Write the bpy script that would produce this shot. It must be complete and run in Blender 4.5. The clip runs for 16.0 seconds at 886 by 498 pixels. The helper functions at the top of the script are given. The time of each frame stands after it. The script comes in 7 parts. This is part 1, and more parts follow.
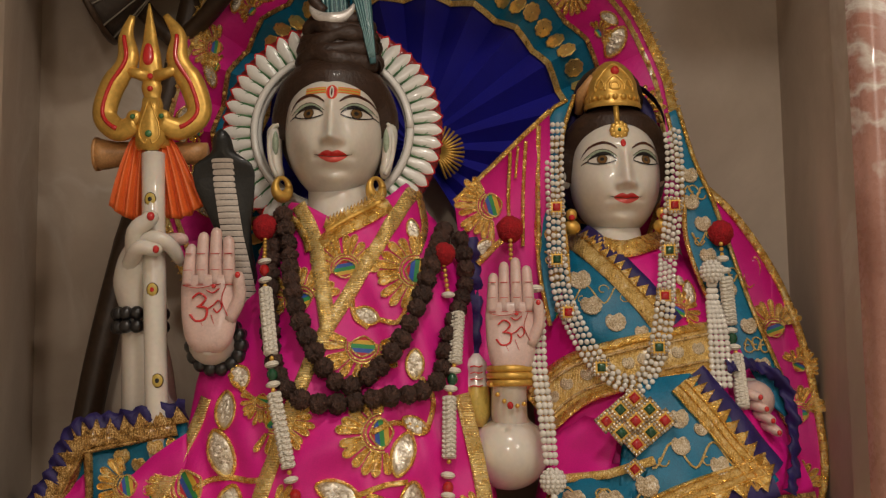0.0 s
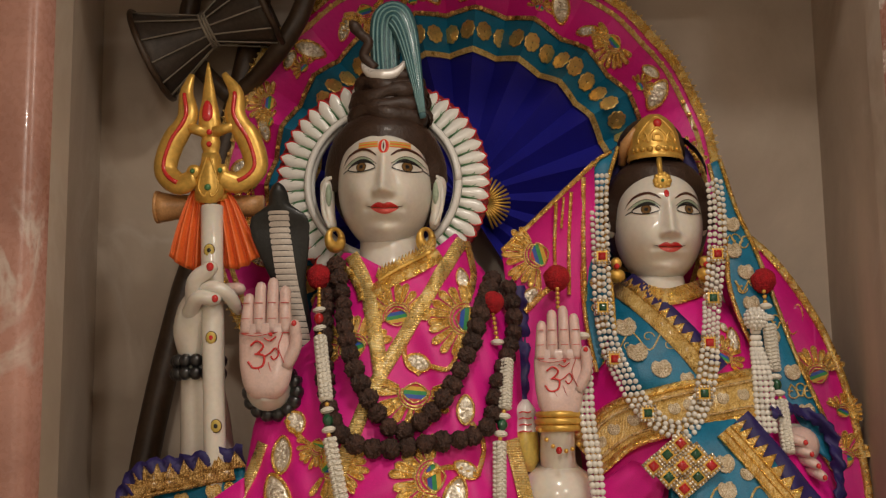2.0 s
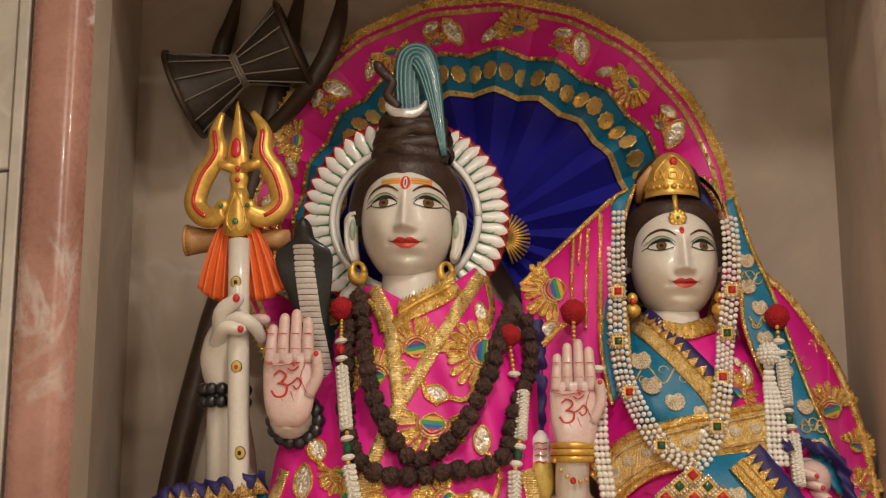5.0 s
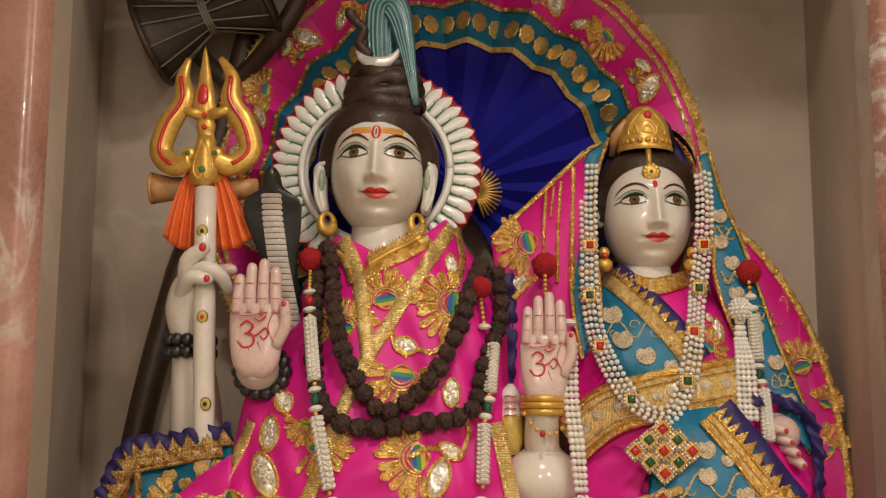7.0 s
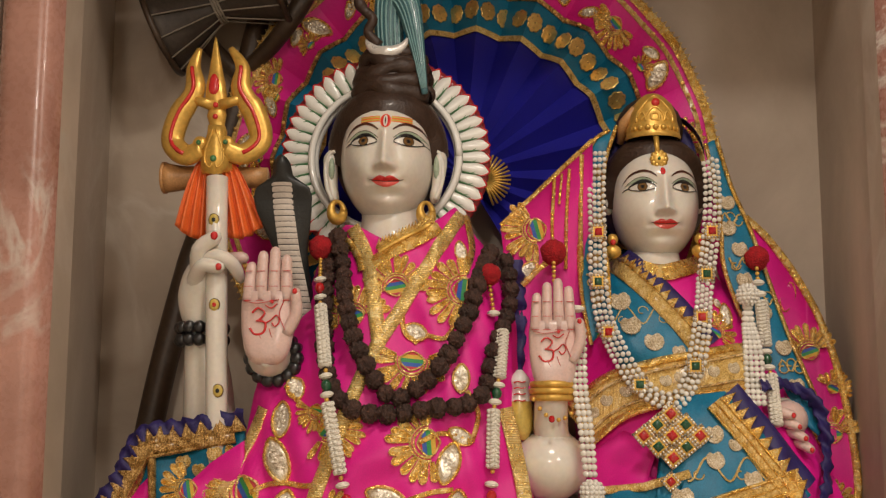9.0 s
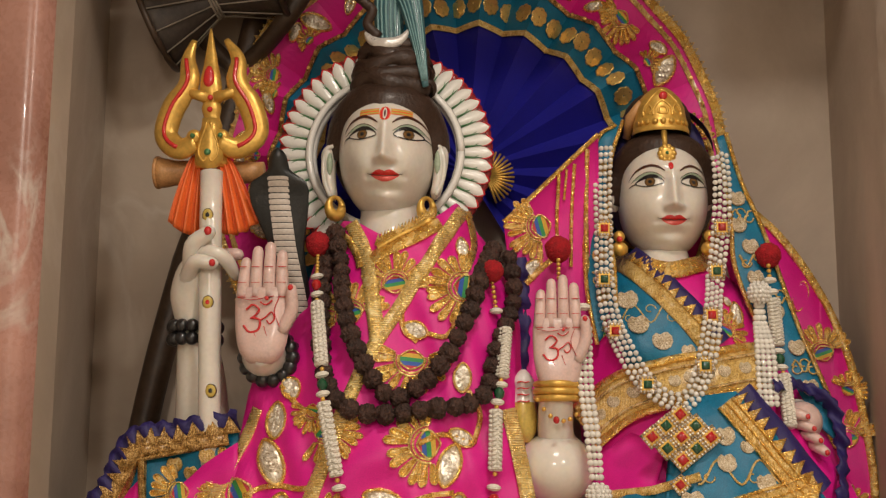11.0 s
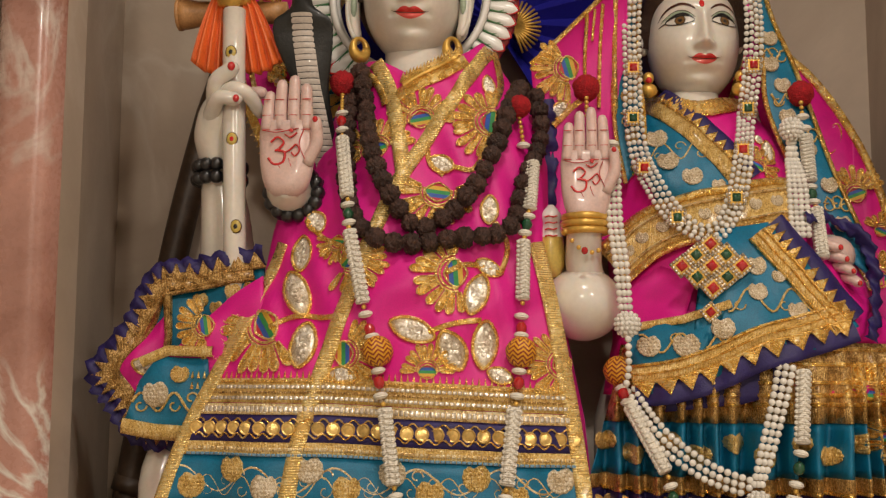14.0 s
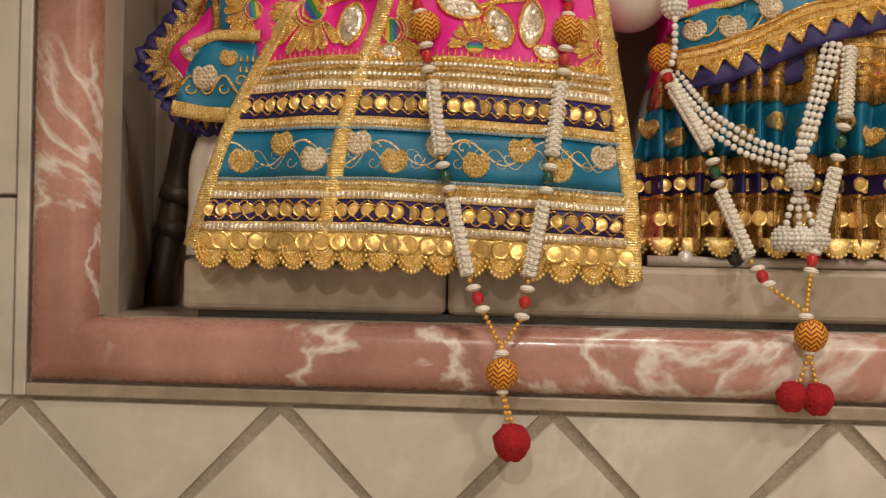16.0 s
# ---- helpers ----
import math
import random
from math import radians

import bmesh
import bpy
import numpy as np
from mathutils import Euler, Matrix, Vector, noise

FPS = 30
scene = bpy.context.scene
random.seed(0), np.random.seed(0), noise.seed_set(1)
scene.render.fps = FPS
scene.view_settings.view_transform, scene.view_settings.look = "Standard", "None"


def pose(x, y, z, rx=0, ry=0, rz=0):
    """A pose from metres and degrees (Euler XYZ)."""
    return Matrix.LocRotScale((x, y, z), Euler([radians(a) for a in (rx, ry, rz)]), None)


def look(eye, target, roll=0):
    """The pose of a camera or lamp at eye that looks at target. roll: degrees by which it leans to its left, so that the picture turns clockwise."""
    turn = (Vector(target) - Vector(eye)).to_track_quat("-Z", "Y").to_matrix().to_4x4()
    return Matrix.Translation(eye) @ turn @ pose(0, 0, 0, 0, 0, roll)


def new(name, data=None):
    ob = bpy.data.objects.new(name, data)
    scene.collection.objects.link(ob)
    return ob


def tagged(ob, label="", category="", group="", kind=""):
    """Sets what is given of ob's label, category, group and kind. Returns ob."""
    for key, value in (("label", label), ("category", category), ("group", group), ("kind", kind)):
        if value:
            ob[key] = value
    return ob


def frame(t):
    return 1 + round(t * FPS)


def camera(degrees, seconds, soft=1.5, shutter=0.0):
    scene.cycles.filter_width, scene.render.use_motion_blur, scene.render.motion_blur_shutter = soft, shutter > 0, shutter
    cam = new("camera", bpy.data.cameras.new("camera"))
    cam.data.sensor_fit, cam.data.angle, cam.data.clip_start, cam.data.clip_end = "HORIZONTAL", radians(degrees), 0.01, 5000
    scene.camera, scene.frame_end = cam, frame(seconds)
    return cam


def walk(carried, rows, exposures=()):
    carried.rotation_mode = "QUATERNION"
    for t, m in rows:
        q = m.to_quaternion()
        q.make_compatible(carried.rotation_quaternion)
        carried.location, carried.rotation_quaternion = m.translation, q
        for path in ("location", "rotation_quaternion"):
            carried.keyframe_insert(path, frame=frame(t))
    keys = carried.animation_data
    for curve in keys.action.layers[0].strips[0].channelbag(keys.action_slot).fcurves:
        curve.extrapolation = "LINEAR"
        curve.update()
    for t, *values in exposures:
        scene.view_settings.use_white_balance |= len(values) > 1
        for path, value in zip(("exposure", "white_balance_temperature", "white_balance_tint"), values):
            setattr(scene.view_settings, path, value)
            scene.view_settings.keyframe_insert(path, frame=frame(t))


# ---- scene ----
cam = camera(41.0, 16.0, soft=1.3)
PATH = [
    (0, (0.111, 0.003, 1.685), (0.061, 1.99, 1.904), -0.8),
    (0.5, (0.099, -0.041, 1.659), (0.041, 1.944, 1.894), -1.2),
    (1, (0.1, -0.042, 1.683), (0.044, 1.944, 1.914), -0.9),
    (1.5, (0.1, -0.054, 1.671), (0.029, 1.927, 1.938), -0.7),
    (2, (0.087, -0.061, 1.684), (-0.02, 1.914, 1.98), -0.8),
    (2.5, (0.114, -0.068, 1.694), (-0.027, 1.902, 2.014), -1.0),
    (3, (0.128, -0.077, 1.722), (-0.025, 1.893, 2.035), -1.0),
    (3.2, (0.126, -0.078, 1.719), (-0.032, 1.888, 2.053), -1.0),
    (5.3, (0.119, -0.122, 1.657), (-0.045, 1.839, 2.014), -0.0),
    (5.5, (0.114, -0.116, 1.648), (-0.041, 1.85, 1.978), -0.2),
    (6, (0.124, -0.102, 1.636), (-0.026, 1.873, 1.914), 0.1),
    (6.5, (0.123, -0.09, 1.642), (-0.011, 1.889, 1.898), 0.2),
    (7, (0.113, -0.084, 1.647), (0.001, 1.89, 1.948), 0.3),
    (7.5, (0.124, -0.081, 1.638), (0.0, 1.889, 1.96), 0.3),
    (8, (0.134, -0.088, 1.653), (0.017, 1.884, 1.966), 0.1),
    (8.5, (0.137, -0.096, 1.624), (0.012, 1.875, 1.939), 0.1),
    (8.7, (0.122, -0.101, 1.634), (-0.007, 1.871, 1.939), 0.1),
    (10.8, (0.109, -0.045, 1.649), (-0.024, 1.939, 1.871), 0.2),
    (11, (0.122, -0.024, 1.605), (-0.019, 1.945, 1.924), 0.2),
    (11.5, (0.125, -0.008, 1.594), (-0.039, 1.941, 2.01), -0.0),
    (12, (0.133, -0.005, 1.581), (-0.01, 1.947, 1.992), 0.2),
    (12.5, (0.124, -0.005, 1.542), (-0.024, 1.954, 1.912), 0.5),
    (12.8, (0.119, -0.005, 1.533), (-0.039, 1.961, 1.868), 0.7),
    (13, (0.123, 0.004, 1.521), (-0.043, 1.971, 1.842), 0.5),
    (13.5, (0.127, 0.018, 1.485), (-0.038, 1.991, 1.773), 0.2),
    (14, (0.11, 0.029, 1.403), (-0.068, 2.007, 1.643), 0.2),
    (14.5, (0.094, 0.04, 1.298), (-0.093, 2.024, 1.468), 0.6),
    (15, (0.101, 0.042, 1.226), (-0.079, 2.031, 1.329), 0.5),
    (15.5, (0.061, 0.029, 1.169), (-0.148, 2.018, 1.226), 0.4),
    (16, (0.072, 0.02, 1.087), (-0.14, 2.009, 1.108), 1.0),
]
walk(cam, [(t, look(eye, target, roll)) for t, eye, target, roll in PATH],
     [(0, -0.68), (1, -0.62), (2, -0.56), (2.5, -0.42), (3.2, -0.28), (5.5, -0.18), (8.5, -0.22), (11.5, -0.20), (13.5, -0.24), (15, -0.20), (16, -0.14)])

# ---- light ----
world = bpy.data.worlds.new("hall_air")
scene.world = world
world.use_nodes = True
world.node_tree.nodes["Background"].inputs[0].default_value = (1.0, 0.92, 0.82, 1)
world.node_tree.nodes["Background"].inputs[1].default_value = 0.05


def ceiling_lamp(x, y, z, size, watts, colour=(1.0, 0.90, 0.785)):
    d = bpy.data.lights.new("hall_lamp", "AREA")
    d.shape, d.size, d.energy, d.color = "DISK", size, watts, colour
    ob = new("hall_lamp", d)
    ob.location = (x, y, z)
    return ob


LAMPS = [(0.30, 0.96, 3.3, 0.30, 18), (1.75, -0.7, 3.3, 0.30, 56), (-0.1, -2.3, 3.3, 0.30, 104)]
for lx, ly, lz, ls, lw in LAMPS:
    ceiling_lamp(lx, ly, lz, ls, lw)


# ---- materials ----
def nodes_of(name):
    m = bpy.data.materials.new(name)
    m.use_nodes = True
    nt = m.node_tree
    return m, nt, nt.nodes["Principled BSDF"]


def node(nt, kind, ins=None, **props):
    n = nt.nodes.new(kind)
    for k, v in props.items():
        if k == "operation":
            n.operation = v
        elif k == "wave_type":
            n.wave_type = v
        elif k == "bands_direction":
            n.bands_direction = v
        elif k == "feature":
            n.feature = v
        elif k == "data_type":
            n.data_type = v
        elif k == "blend_type":
            n.blend_type = v
    for k, v in (ins or {}).items():
        if hasattr(v, "is_output"):
            nt.links.new(v, n.inputs[k])
        else:
            n.inputs[k].default_value = v
    return n


def ramp(nt, fac, stops):
    n = nt.nodes.new("ShaderNodeValToRGB")
    nt.links.new(fac, n.inputs[0])
    while len(n.color_ramp.elements) < len(stops):
        n.color_ramp.elements.new(0.5)
    for e, (p, c) in zip(n.color_ramp.elements, stops):
        e.position, e.color = p, (*c, 1) if len(c) == 3 else c
    return n.outputs[0]


def shade(c, k):
    return tuple(min(1.0, v * k) for v in c)


def mat(name, base, rough=0.5, metal=0.0, var=0.2, scale=30.0, bump=0.2, bscale=250.0, sheen=0.0, sss=0.0, coat=0.0, dist=0.002,
        weave=None, rvar=0.12, sparkle=0.0, per_piece=0.0):
    """Plain stuff with colour drift at two scales, uneven gloss and fine relief; weave=(direction, scale) adds thread ridges."""
    m, nt, b = nodes_of(name)
    tc = node(nt, "ShaderNodeTexCoord").outputs["Object"]
    n1 = node(nt, "ShaderNodeTexNoise", {"Vector": tc, "Scale": scale, "Detail": 5.0, "Roughness": 0.6}).outputs["Fac"]
    n2 = node(nt, "ShaderNodeTexNoise", {"Vector": tc, "Scale": bscale, "Detail": 4.0}).outputs["Fac"]
    both = node(nt, "ShaderNodeMath", {0: n1, 1: n2}, operation="ADD").outputs[0]
    half = node(nt, "ShaderNodeMath", {0: both, 1: 0.5}, operation="MULTIPLY").outputs[0]
    col = ramp(nt, half, [(0.32, shade(base, 1 - var)), (0.5, base), (0.68, shade(base, 1 + var))])
    if per_piece:
        r = node(nt, "ShaderNodeObjectInfo").outputs["Random"]
        g = node(nt, "ShaderNodeMath", {0: r, 1: per_piece, 2: 1 - per_piece / 2}, operation="MULTIPLY_ADD").outputs[0]
        col = node(nt, "ShaderNodeVectorMath", {0: col, "Scale": g}, operation="SCALE").outputs[0]
    nt.links.new(col, b.inputs["Base Color"])
    b.inputs["Metallic"].default_value = metal
    rr = node(nt, "ShaderNodeMath", {0: n1, 1: rvar * 2, 2: rough - rvar}, operation="MULTIPLY_ADD").outputs[0]
    nt.links.new(rr, b.inputs["Roughness"])
    h = n2
    if weave:
        d, s = weave
        wv = node(nt, "ShaderNodeTexWave", {"Vector": tc, "Scale": s, "Distortion": 0.6, "Detail": 1.0, "Detail Scale": 2.0}, wave_type="BANDS", bands_direction=d).outputs["Fac"]
        h = node(nt, "ShaderNodeMath", {0: n2, 1: wv}, operation="ADD").outputs[0]
    bp = node(nt, "ShaderNodeBump", {"Strength": bump, "Distance": dist, "Height": h})
    nt.links.new(bp.outputs[0], b.inputs["Normal"])
    if sheen:
        b.inputs["Sheen Weight"].default_value = sheen
        b.inputs["Sheen Roughness"].default_value = 0.35
        b.inputs["Sheen Tint"].default_value = (*shade(base, 1.4), 1)
    if sss:
        b.inputs["Subsurface Weight"].default_value = sss
        b.inputs["Subsurface Radius"].default_value = (0.02, 0.012, 0.008)
        b.inputs["Subsurface Scale"].default_value = 0.5
    if coat:
        b.inputs["Coat Weight"].default_value = coat
        b.inputs["Coat Roughness"].default_value = 0.08
    return m


def marble(name, base, dark, vein, scale, amount, rough=0.25, coat=0.2, spread=(0.46, 0.62), wander=1.6):
    """Polished stone with cloudy ground and wandering pale veins."""
    m, nt, b = nodes_of(name)
    tc = node(nt, "ShaderNodeTexCoord").outputs["Object"]
    n1 = node(nt, "ShaderNodeTexNoise", {"Vector": tc, "Scale": scale, "Detail": 8.0, "Roughness": 0.62, "Distortion": 0.4}).outputs["Fac"]
    ground = ramp(nt, n1, [(0.3, dark), (0.52, base), (0.72, shade(base, 1.25))])
    n2 = node(nt, "ShaderNodeTexNoise", {"Vector": tc, "Scale": scale * 0.75, "Detail": 6.0, "Roughness": 0.55, "Distortion": wander}).outputs["Fac"]
    off = node(nt, "ShaderNodeMath", {0: n2, 1: 0.5}, operation="SUBTRACT").outputs[0]
    ab = node(nt, "ShaderNodeMath", {0: off}, operation="ABSOLUTE").outputs[0]
    thin = ramp(nt, ab, [(0.0, (1, 1, 1)), (amount, (0, 0, 0))])
    n3 = node(nt, "ShaderNodeTexNoise", {"Vector": tc, "Scale": scale * 0.5, "Detail": 3.0}).outputs["Fac"]
    where = ramp(nt, n3, [(spread[0], (0, 0, 0)), (spread[1], (1, 1, 1))])
    mask = node(nt, "ShaderNodeMath", {0: thin, 1: where}, operation="MULTIPLY").outputs[0]
    mx = node(nt, "ShaderNodeMix", {"Factor": mask}, data_type="RGBA")
    nt.links.new(ground, mx.inputs[6])
    mx.inputs[7].default_value = (*vein, 1)
    nt.links.new(mx.outputs[2], b.inputs["Base Color"])
    fine = node(nt, "ShaderNodeTexNoise", {"Vector": tc, "Scale": 90.0, "Detail": 5.0}).outputs["Fac"]
    rr = node(nt, "ShaderNodeMath", {0: fine, 1: 0.3, 2: rough - 0.12}, operation="MULTIPLY_ADD").outputs[0]
    nt.links.new(rr, b.inputs["Roughness"])
    bp = node(nt, "ShaderNodeBump", {"Strength": 0.12, "Distance": 0.001, "Height": fine})
    nt.links.new(bp.outputs[0], b.inputs["Normal"])
    b.inputs["Coat Weight"].default_value = coat
    return m


def thread(name, base, dark, light, rough=0.3, metal=0.35, fine=420.0, weave=None, relief=0.0009, rib=0.5):
    """Metal-wound thread: noise paints dark gaps and bright glints into the yellow colour, with a strong fine relief.
    """
    m, nt, b = nodes_of(name)
    tc = node(nt, "ShaderNodeTexCoord").outputs["Object"]
    n1 = node(nt, "ShaderNodeTexNoise", {"Vector": tc, "Scale": fine, "Detail": 3.0, "Roughness": 0.7}).outputs["Fac"]
    n2 = node(nt, "ShaderNodeTexNoise", {"Vector": tc, "Scale": fine * 0.16, "Detail": 2.0}).outputs["Fac"]
    mix = node(nt, "ShaderNodeMath", {0: n1, 1: 0.75, 2: -0.025}, operation="MULTIPLY_ADD").outputs[0]
    mix2 = node(nt, "ShaderNodeMath", {0: n2, 1: 0.3, 2: mix}, operation="MULTIPLY_ADD").outputs[0]
    h = n1
    if weave:
        wv = node(nt, "ShaderNodeTexWave", {"Vector": tc, "Scale": weave[1], "Distortion": 1.2, "Detail": 2.0}, wave_type="BANDS", bands_direction=weave[0]).outputs["Fac"]
        h = node(nt, "ShaderNodeMath", {0: wv, 1: rib, 2: n1}, operation="MULTIPLY_ADD").outputs[0]
    # glints painted into the colour: bright end of the noise ramp
    col = ramp(nt, mix2, [(0.36, dark), (0.50, base), (0.62, light)])
    nt.links.new(col, b.inputs["Base Color"])
    nt.links.new(node(nt, "ShaderNodeMath", {0: n2, 1: 0.5, 2: rough - 0.2}, operation="MULTIPLY_ADD").outputs[0], b.inputs["Roughness"])
    b.inputs["Metallic"].default_value = metal
    b.inputs["Coat Weight"].default_value = 0.3
    b.inputs["Coat Roughness"].default_value = 0.15
    bp = node(nt, "ShaderNodeBump", {"Strength": 1.0, "Distance": relief, "Height": h})
    nt.links.new(bp.outputs[0], b.inputs["Normal"])
    return m


def zigzag(name, light, dark, rows, teeth):
    """Woven chevrons running round a bead."""
    m, nt, b = nodes_of(name)
    tc = node(nt, "ShaderNodeTexCoord").outputs["Object"]
    xyz = node(nt, "ShaderNodeSeparateXYZ", {0: tc})
    turn = node(nt, "ShaderNodeMath", {0: xyz.outputs[1], 1: xyz.outputs[0]}, operation="ARCTAN2").outputs[0]
    saw = node(nt, "ShaderNodeMath", {0: turn, 1: math.pi / teeth}, operation="PINGPONG").outputs[0]
    up = node(nt, "ShaderNodeMath", {0: xyz.outputs[2], 1: rows / 3.2}, operation="MULTIPLY").outputs[0]
    both = node(nt, "ShaderNodeMath", {0: saw, 1: teeth / 3.4, 2: up}, operation="MULTIPLY_ADD").outputs[0]
    fr = node(nt, "ShaderNodeMath", {0: both}, operation="FRACT").outputs[0]
    nt.links.new(ramp(nt, fr, [(0.0, dark), (0.34, dark), (0.44, light), (0.90, light), (1.0, dark)]), b.inputs["Base Color"])
    b.inputs["Roughness"].default_value = 0.45
    fine = node(nt, "ShaderNodeTexNoise", {"Vector": tc, "Scale": 420.0, "Detail": 3.0}).outputs["Fac"]
    h = node(nt, "ShaderNodeMath", {0: fr, 1: fine}, operation="ADD").outputs[0]
    bp = node(nt, "ShaderNodeBump", {"Strength": 0.7, "Distance": 0.002, "Height": h})
    nt.links.new(bp.outputs[0], b.inputs["Normal"])
    return m


M_RED = marble("rose_marble", (0.46, 0.24, 0.19), (0.31, 0.145, 0.108), (0.74, 0.68, 0.61), 3.6, 0.026, spread=(0.40, 0.52), wander=0.6)
M_CREAM = marble("cream_marble", (0.57, 0.52, 0.455), (0.48, 0.43, 0.37), (0.66, 0.61, 0.55), 5.0, 0.05, 0.3)
M_BEIGE = marble("beige_marble", (0.50, 0.41, 0.325), (0.41, 0.325, 0.25), (0.58, 0.50, 0.42), 2.4, 0.05, 0.62, 0.0)
M_SLAB = marble("grey_slab", (0.40, 0.325, 0.25), (0.25, 0.195, 0.145), (0.50, 0.43, 0.35), 7.0, 0.05, 0.35)
M_GROUT = mat("grout", (0.34, 0.285, 0.23), 0.8, var=0.35, scale=25, bump=0.5)
M_PLASTER = mat("plaster", (0.62, 0.57, 0.50), 0.8, var=0.1, scale=3, bump=0.2)
M_FLOOR = marble("floor_stone", (0.45, 0.38, 0.30), (0.35, 0.29, 0.22), (0.55, 0.48, 0.4), 2.0, 0.05)
M_SKIN = mat("white_marble", (0.76, 0.70, 0.62), 0.22, var=0.06, scale=9, bump=0.03, bscale=120, sss=0.25, coat=0.22, rvar=0.05)
M_HAIR = mat("brown_paint", (0.040, 0.019, 0.011), 0.5, var=0.35, scale=60, bump=0.8, bscale=170, coat=0.06)
M_BLACK = mat("black_paint", (0.013, 0.012, 0.013), 0.3, var=0.3, scale=60, bump=0.3, coat=0.45)
M_LIP = mat("red_paint", (0.62, 0.028, 0.030), 0.25, var=0.12, scale=90, bump=0.05, coat=0.4)
M_CORAL = mat("coral_paint", (0.72, 0.10, 0.085), 0.25, var=0.12, scale=90, bump=0.05, coat=0.4)
M_COBRA = mat("dark_scales", (0.012, 0.013, 0.013), 0.42, var=0.4, scale=120, bump=0.35, bscale=200, coat=0.2)
M_BELLYW = mat("pale_scales", (0.60, 0.53, 0.47), 0.35, var=0.15, bump=0.15, coat=0.2)
M_GREENP = mat("green_paint", (0.33, 0.40, 0.29), 0.4, var=0.25, scale=80, bump=0.05)
M_IRIS = mat("iris_paint", (0.16, 0.085, 0.03), 0.15, var=0.3, scale=150, bump=0.02, coat=0.5)
M_EYEW = mat("eye_paint", (0.70, 0.65, 0.58), 0.4, var=0.04, bump=0.01, coat=0.1)
M_BROW = mat("brow_paint", (0.07, 0.022, 0.013), 0.4, var=0.2, bump=0.05)
M_ORANGE = mat("orange_paint", (0.80, 0.16, 0.035), 0.4, var=0.18, scale=18, bump=0.1)
M_TAN = mat("tan_paint", (0.50, 0.26, 0.10), 0.4, var=0.25, scale=20, bump=0.1)
M_PALM = mat("rose_tint", (0.70, 0.50, 0.45), 0.3, var=0.12, scale=25, bump=0.02, sss=0.2, coat=0.25)
M_GOLDP = mat("gold_paint", (0.70, 0.42, 0.09), 0.36, 0.5, var=0.25, scale=22, bump=0.15, bscale=120)
M_PINK = mat("pink_satin", (0.70, 0.006, 0.26), 0.52, var=0.14, scale=9, bump=0.25, bscale=500, sheen=0.08, dist=0.001)
M_TEAL = mat("teal_brocade", (0.003, 0.155, 0.285), 0.45, var=0.32, scale=26, bump=0.35, bscale=420, sheen=0.05)
M_BLUE = mat("royal_blue_satin", (0.009, 0.008, 0.25), 0.5, var=0.2, scale=12, bump=0.2, bscale=420)
M_PURPLE = mat("purple_ribbon", (0.021, 0.012, 0.105), 0.55, var=0.3, scale=40, bump=0.4, bscale=380, sheen=0.1)
M_GOLD = thread("gold_thread", (0.95, 0.58, 0.12), (0.62, 0.30, 0.03), (1.0, 0.84, 0.44), 0.22, 0.82, 400.0, ("Z", 130.0), 0.0014)
M_GOLDX = thread("gold_ribbon", (0.98, 0.70, 0.24), (0.80, 0.50, 0.12), (1.0, 0.88, 0.50), 0.24, 0.72, 520.0, ("Z", 75.0), 0.0011, rib=1.2)
M_GOLDM = thread("mustard_brocade", (0.84, 0.55, 0.15), (0.46, 0.24, 0.05), (1.0, 0.82, 0.44), 0.32, 0.45, 360.0, ("X", 120.0), 0.0018)
# bronze tone; on the side shawl and skirt it paints shade into the gold
M_BRONZE_SHADE = thread("bronze_shade_brocade", (0.48, 0.26, 0.06), (0.12, 0.055, 0.015), (0.95, 0.68, 0.30), 0.28, 0.6, 340.0, ("X", 110.0), 0.0016)
M_ZARI = thread("pale_gold_cord", (0.88, 0.64, 0.28), (0.48, 0.30, 0.14), (1.0, 0.92, 0.70), 0.25, 0.6, 360.0, ("X", 200.0))
M_LACE = thread("gold_lace", (0.95, 0.67, 0.20), (0.60, 0.36, 0.08), (1.0, 0.88, 0.50), 0.28, 0.6, 330.0)
M_SEQUIN = thread("silver_sequin", (0.84, 0.76, 0.62), (0.42, 0.32, 0.22), (1.0, 0.96, 0.88), 0.18, 0.6, 260.0)
M_PAISLEY = thread("cream_embroidery", (0.70, 0.56, 0.36), (0.42, 0.30, 0.16), (1.0, 0.92, 0.78), 0.34, 0.25, 420.0, ("X", 140.0))
M_COIN = mat("gold_coin", (0.85, 0.58, 0.20), 0.3, 0.7, var=0.2, scale=90, bump=0.3, per_piece=0.5)
M_STITCH = mat("pale_blue_stitch", (0.16, 0.30, 0.42), 0.5, var=0.3, scale=80, bump=0.5, bscale=420)
M_PEARL = mat("pearl", (0.78, 0.74, 0.67), 0.2, var=0.06, bump=0.03, coat=0.5, per_piece=0.2)
M_SHELL = mat("ivory_bead", (0.86, 0.80, 0.69), 0.5, var=0.12, scale=60, bump=0.6, bscale=240, weave=("Z", 90.0))
M_SEED = mat("brown_seed", (0.060, 0.026, 0.017), 0.6, var=0.7, scale=90, bump=1.0, bscale=210, dist=0.007, per_piece=0.5)
M_WOOL = mat("red_wool", (0.38, 0.007, 0.013), 0.9, var=0.4, scale=90, bump=1.0, bscale=300, dist=0.004, sheen=0.4)
M_REDG = mat("red_stone", (0.45, 0.012, 0.015), 0.1, var=0.3, bump=0.02, coat=0.6)
M_GREENG = mat("green_stone", (0.01, 0.07, 0.03), 0.1, var=0.3, bump=0.02, coat=0.6)
M_AMBER = zigzag("orange_beadwork", (0.85, 0.42, 0.03), (0.30, 0.03, 0.012), 430.0, 9.0)
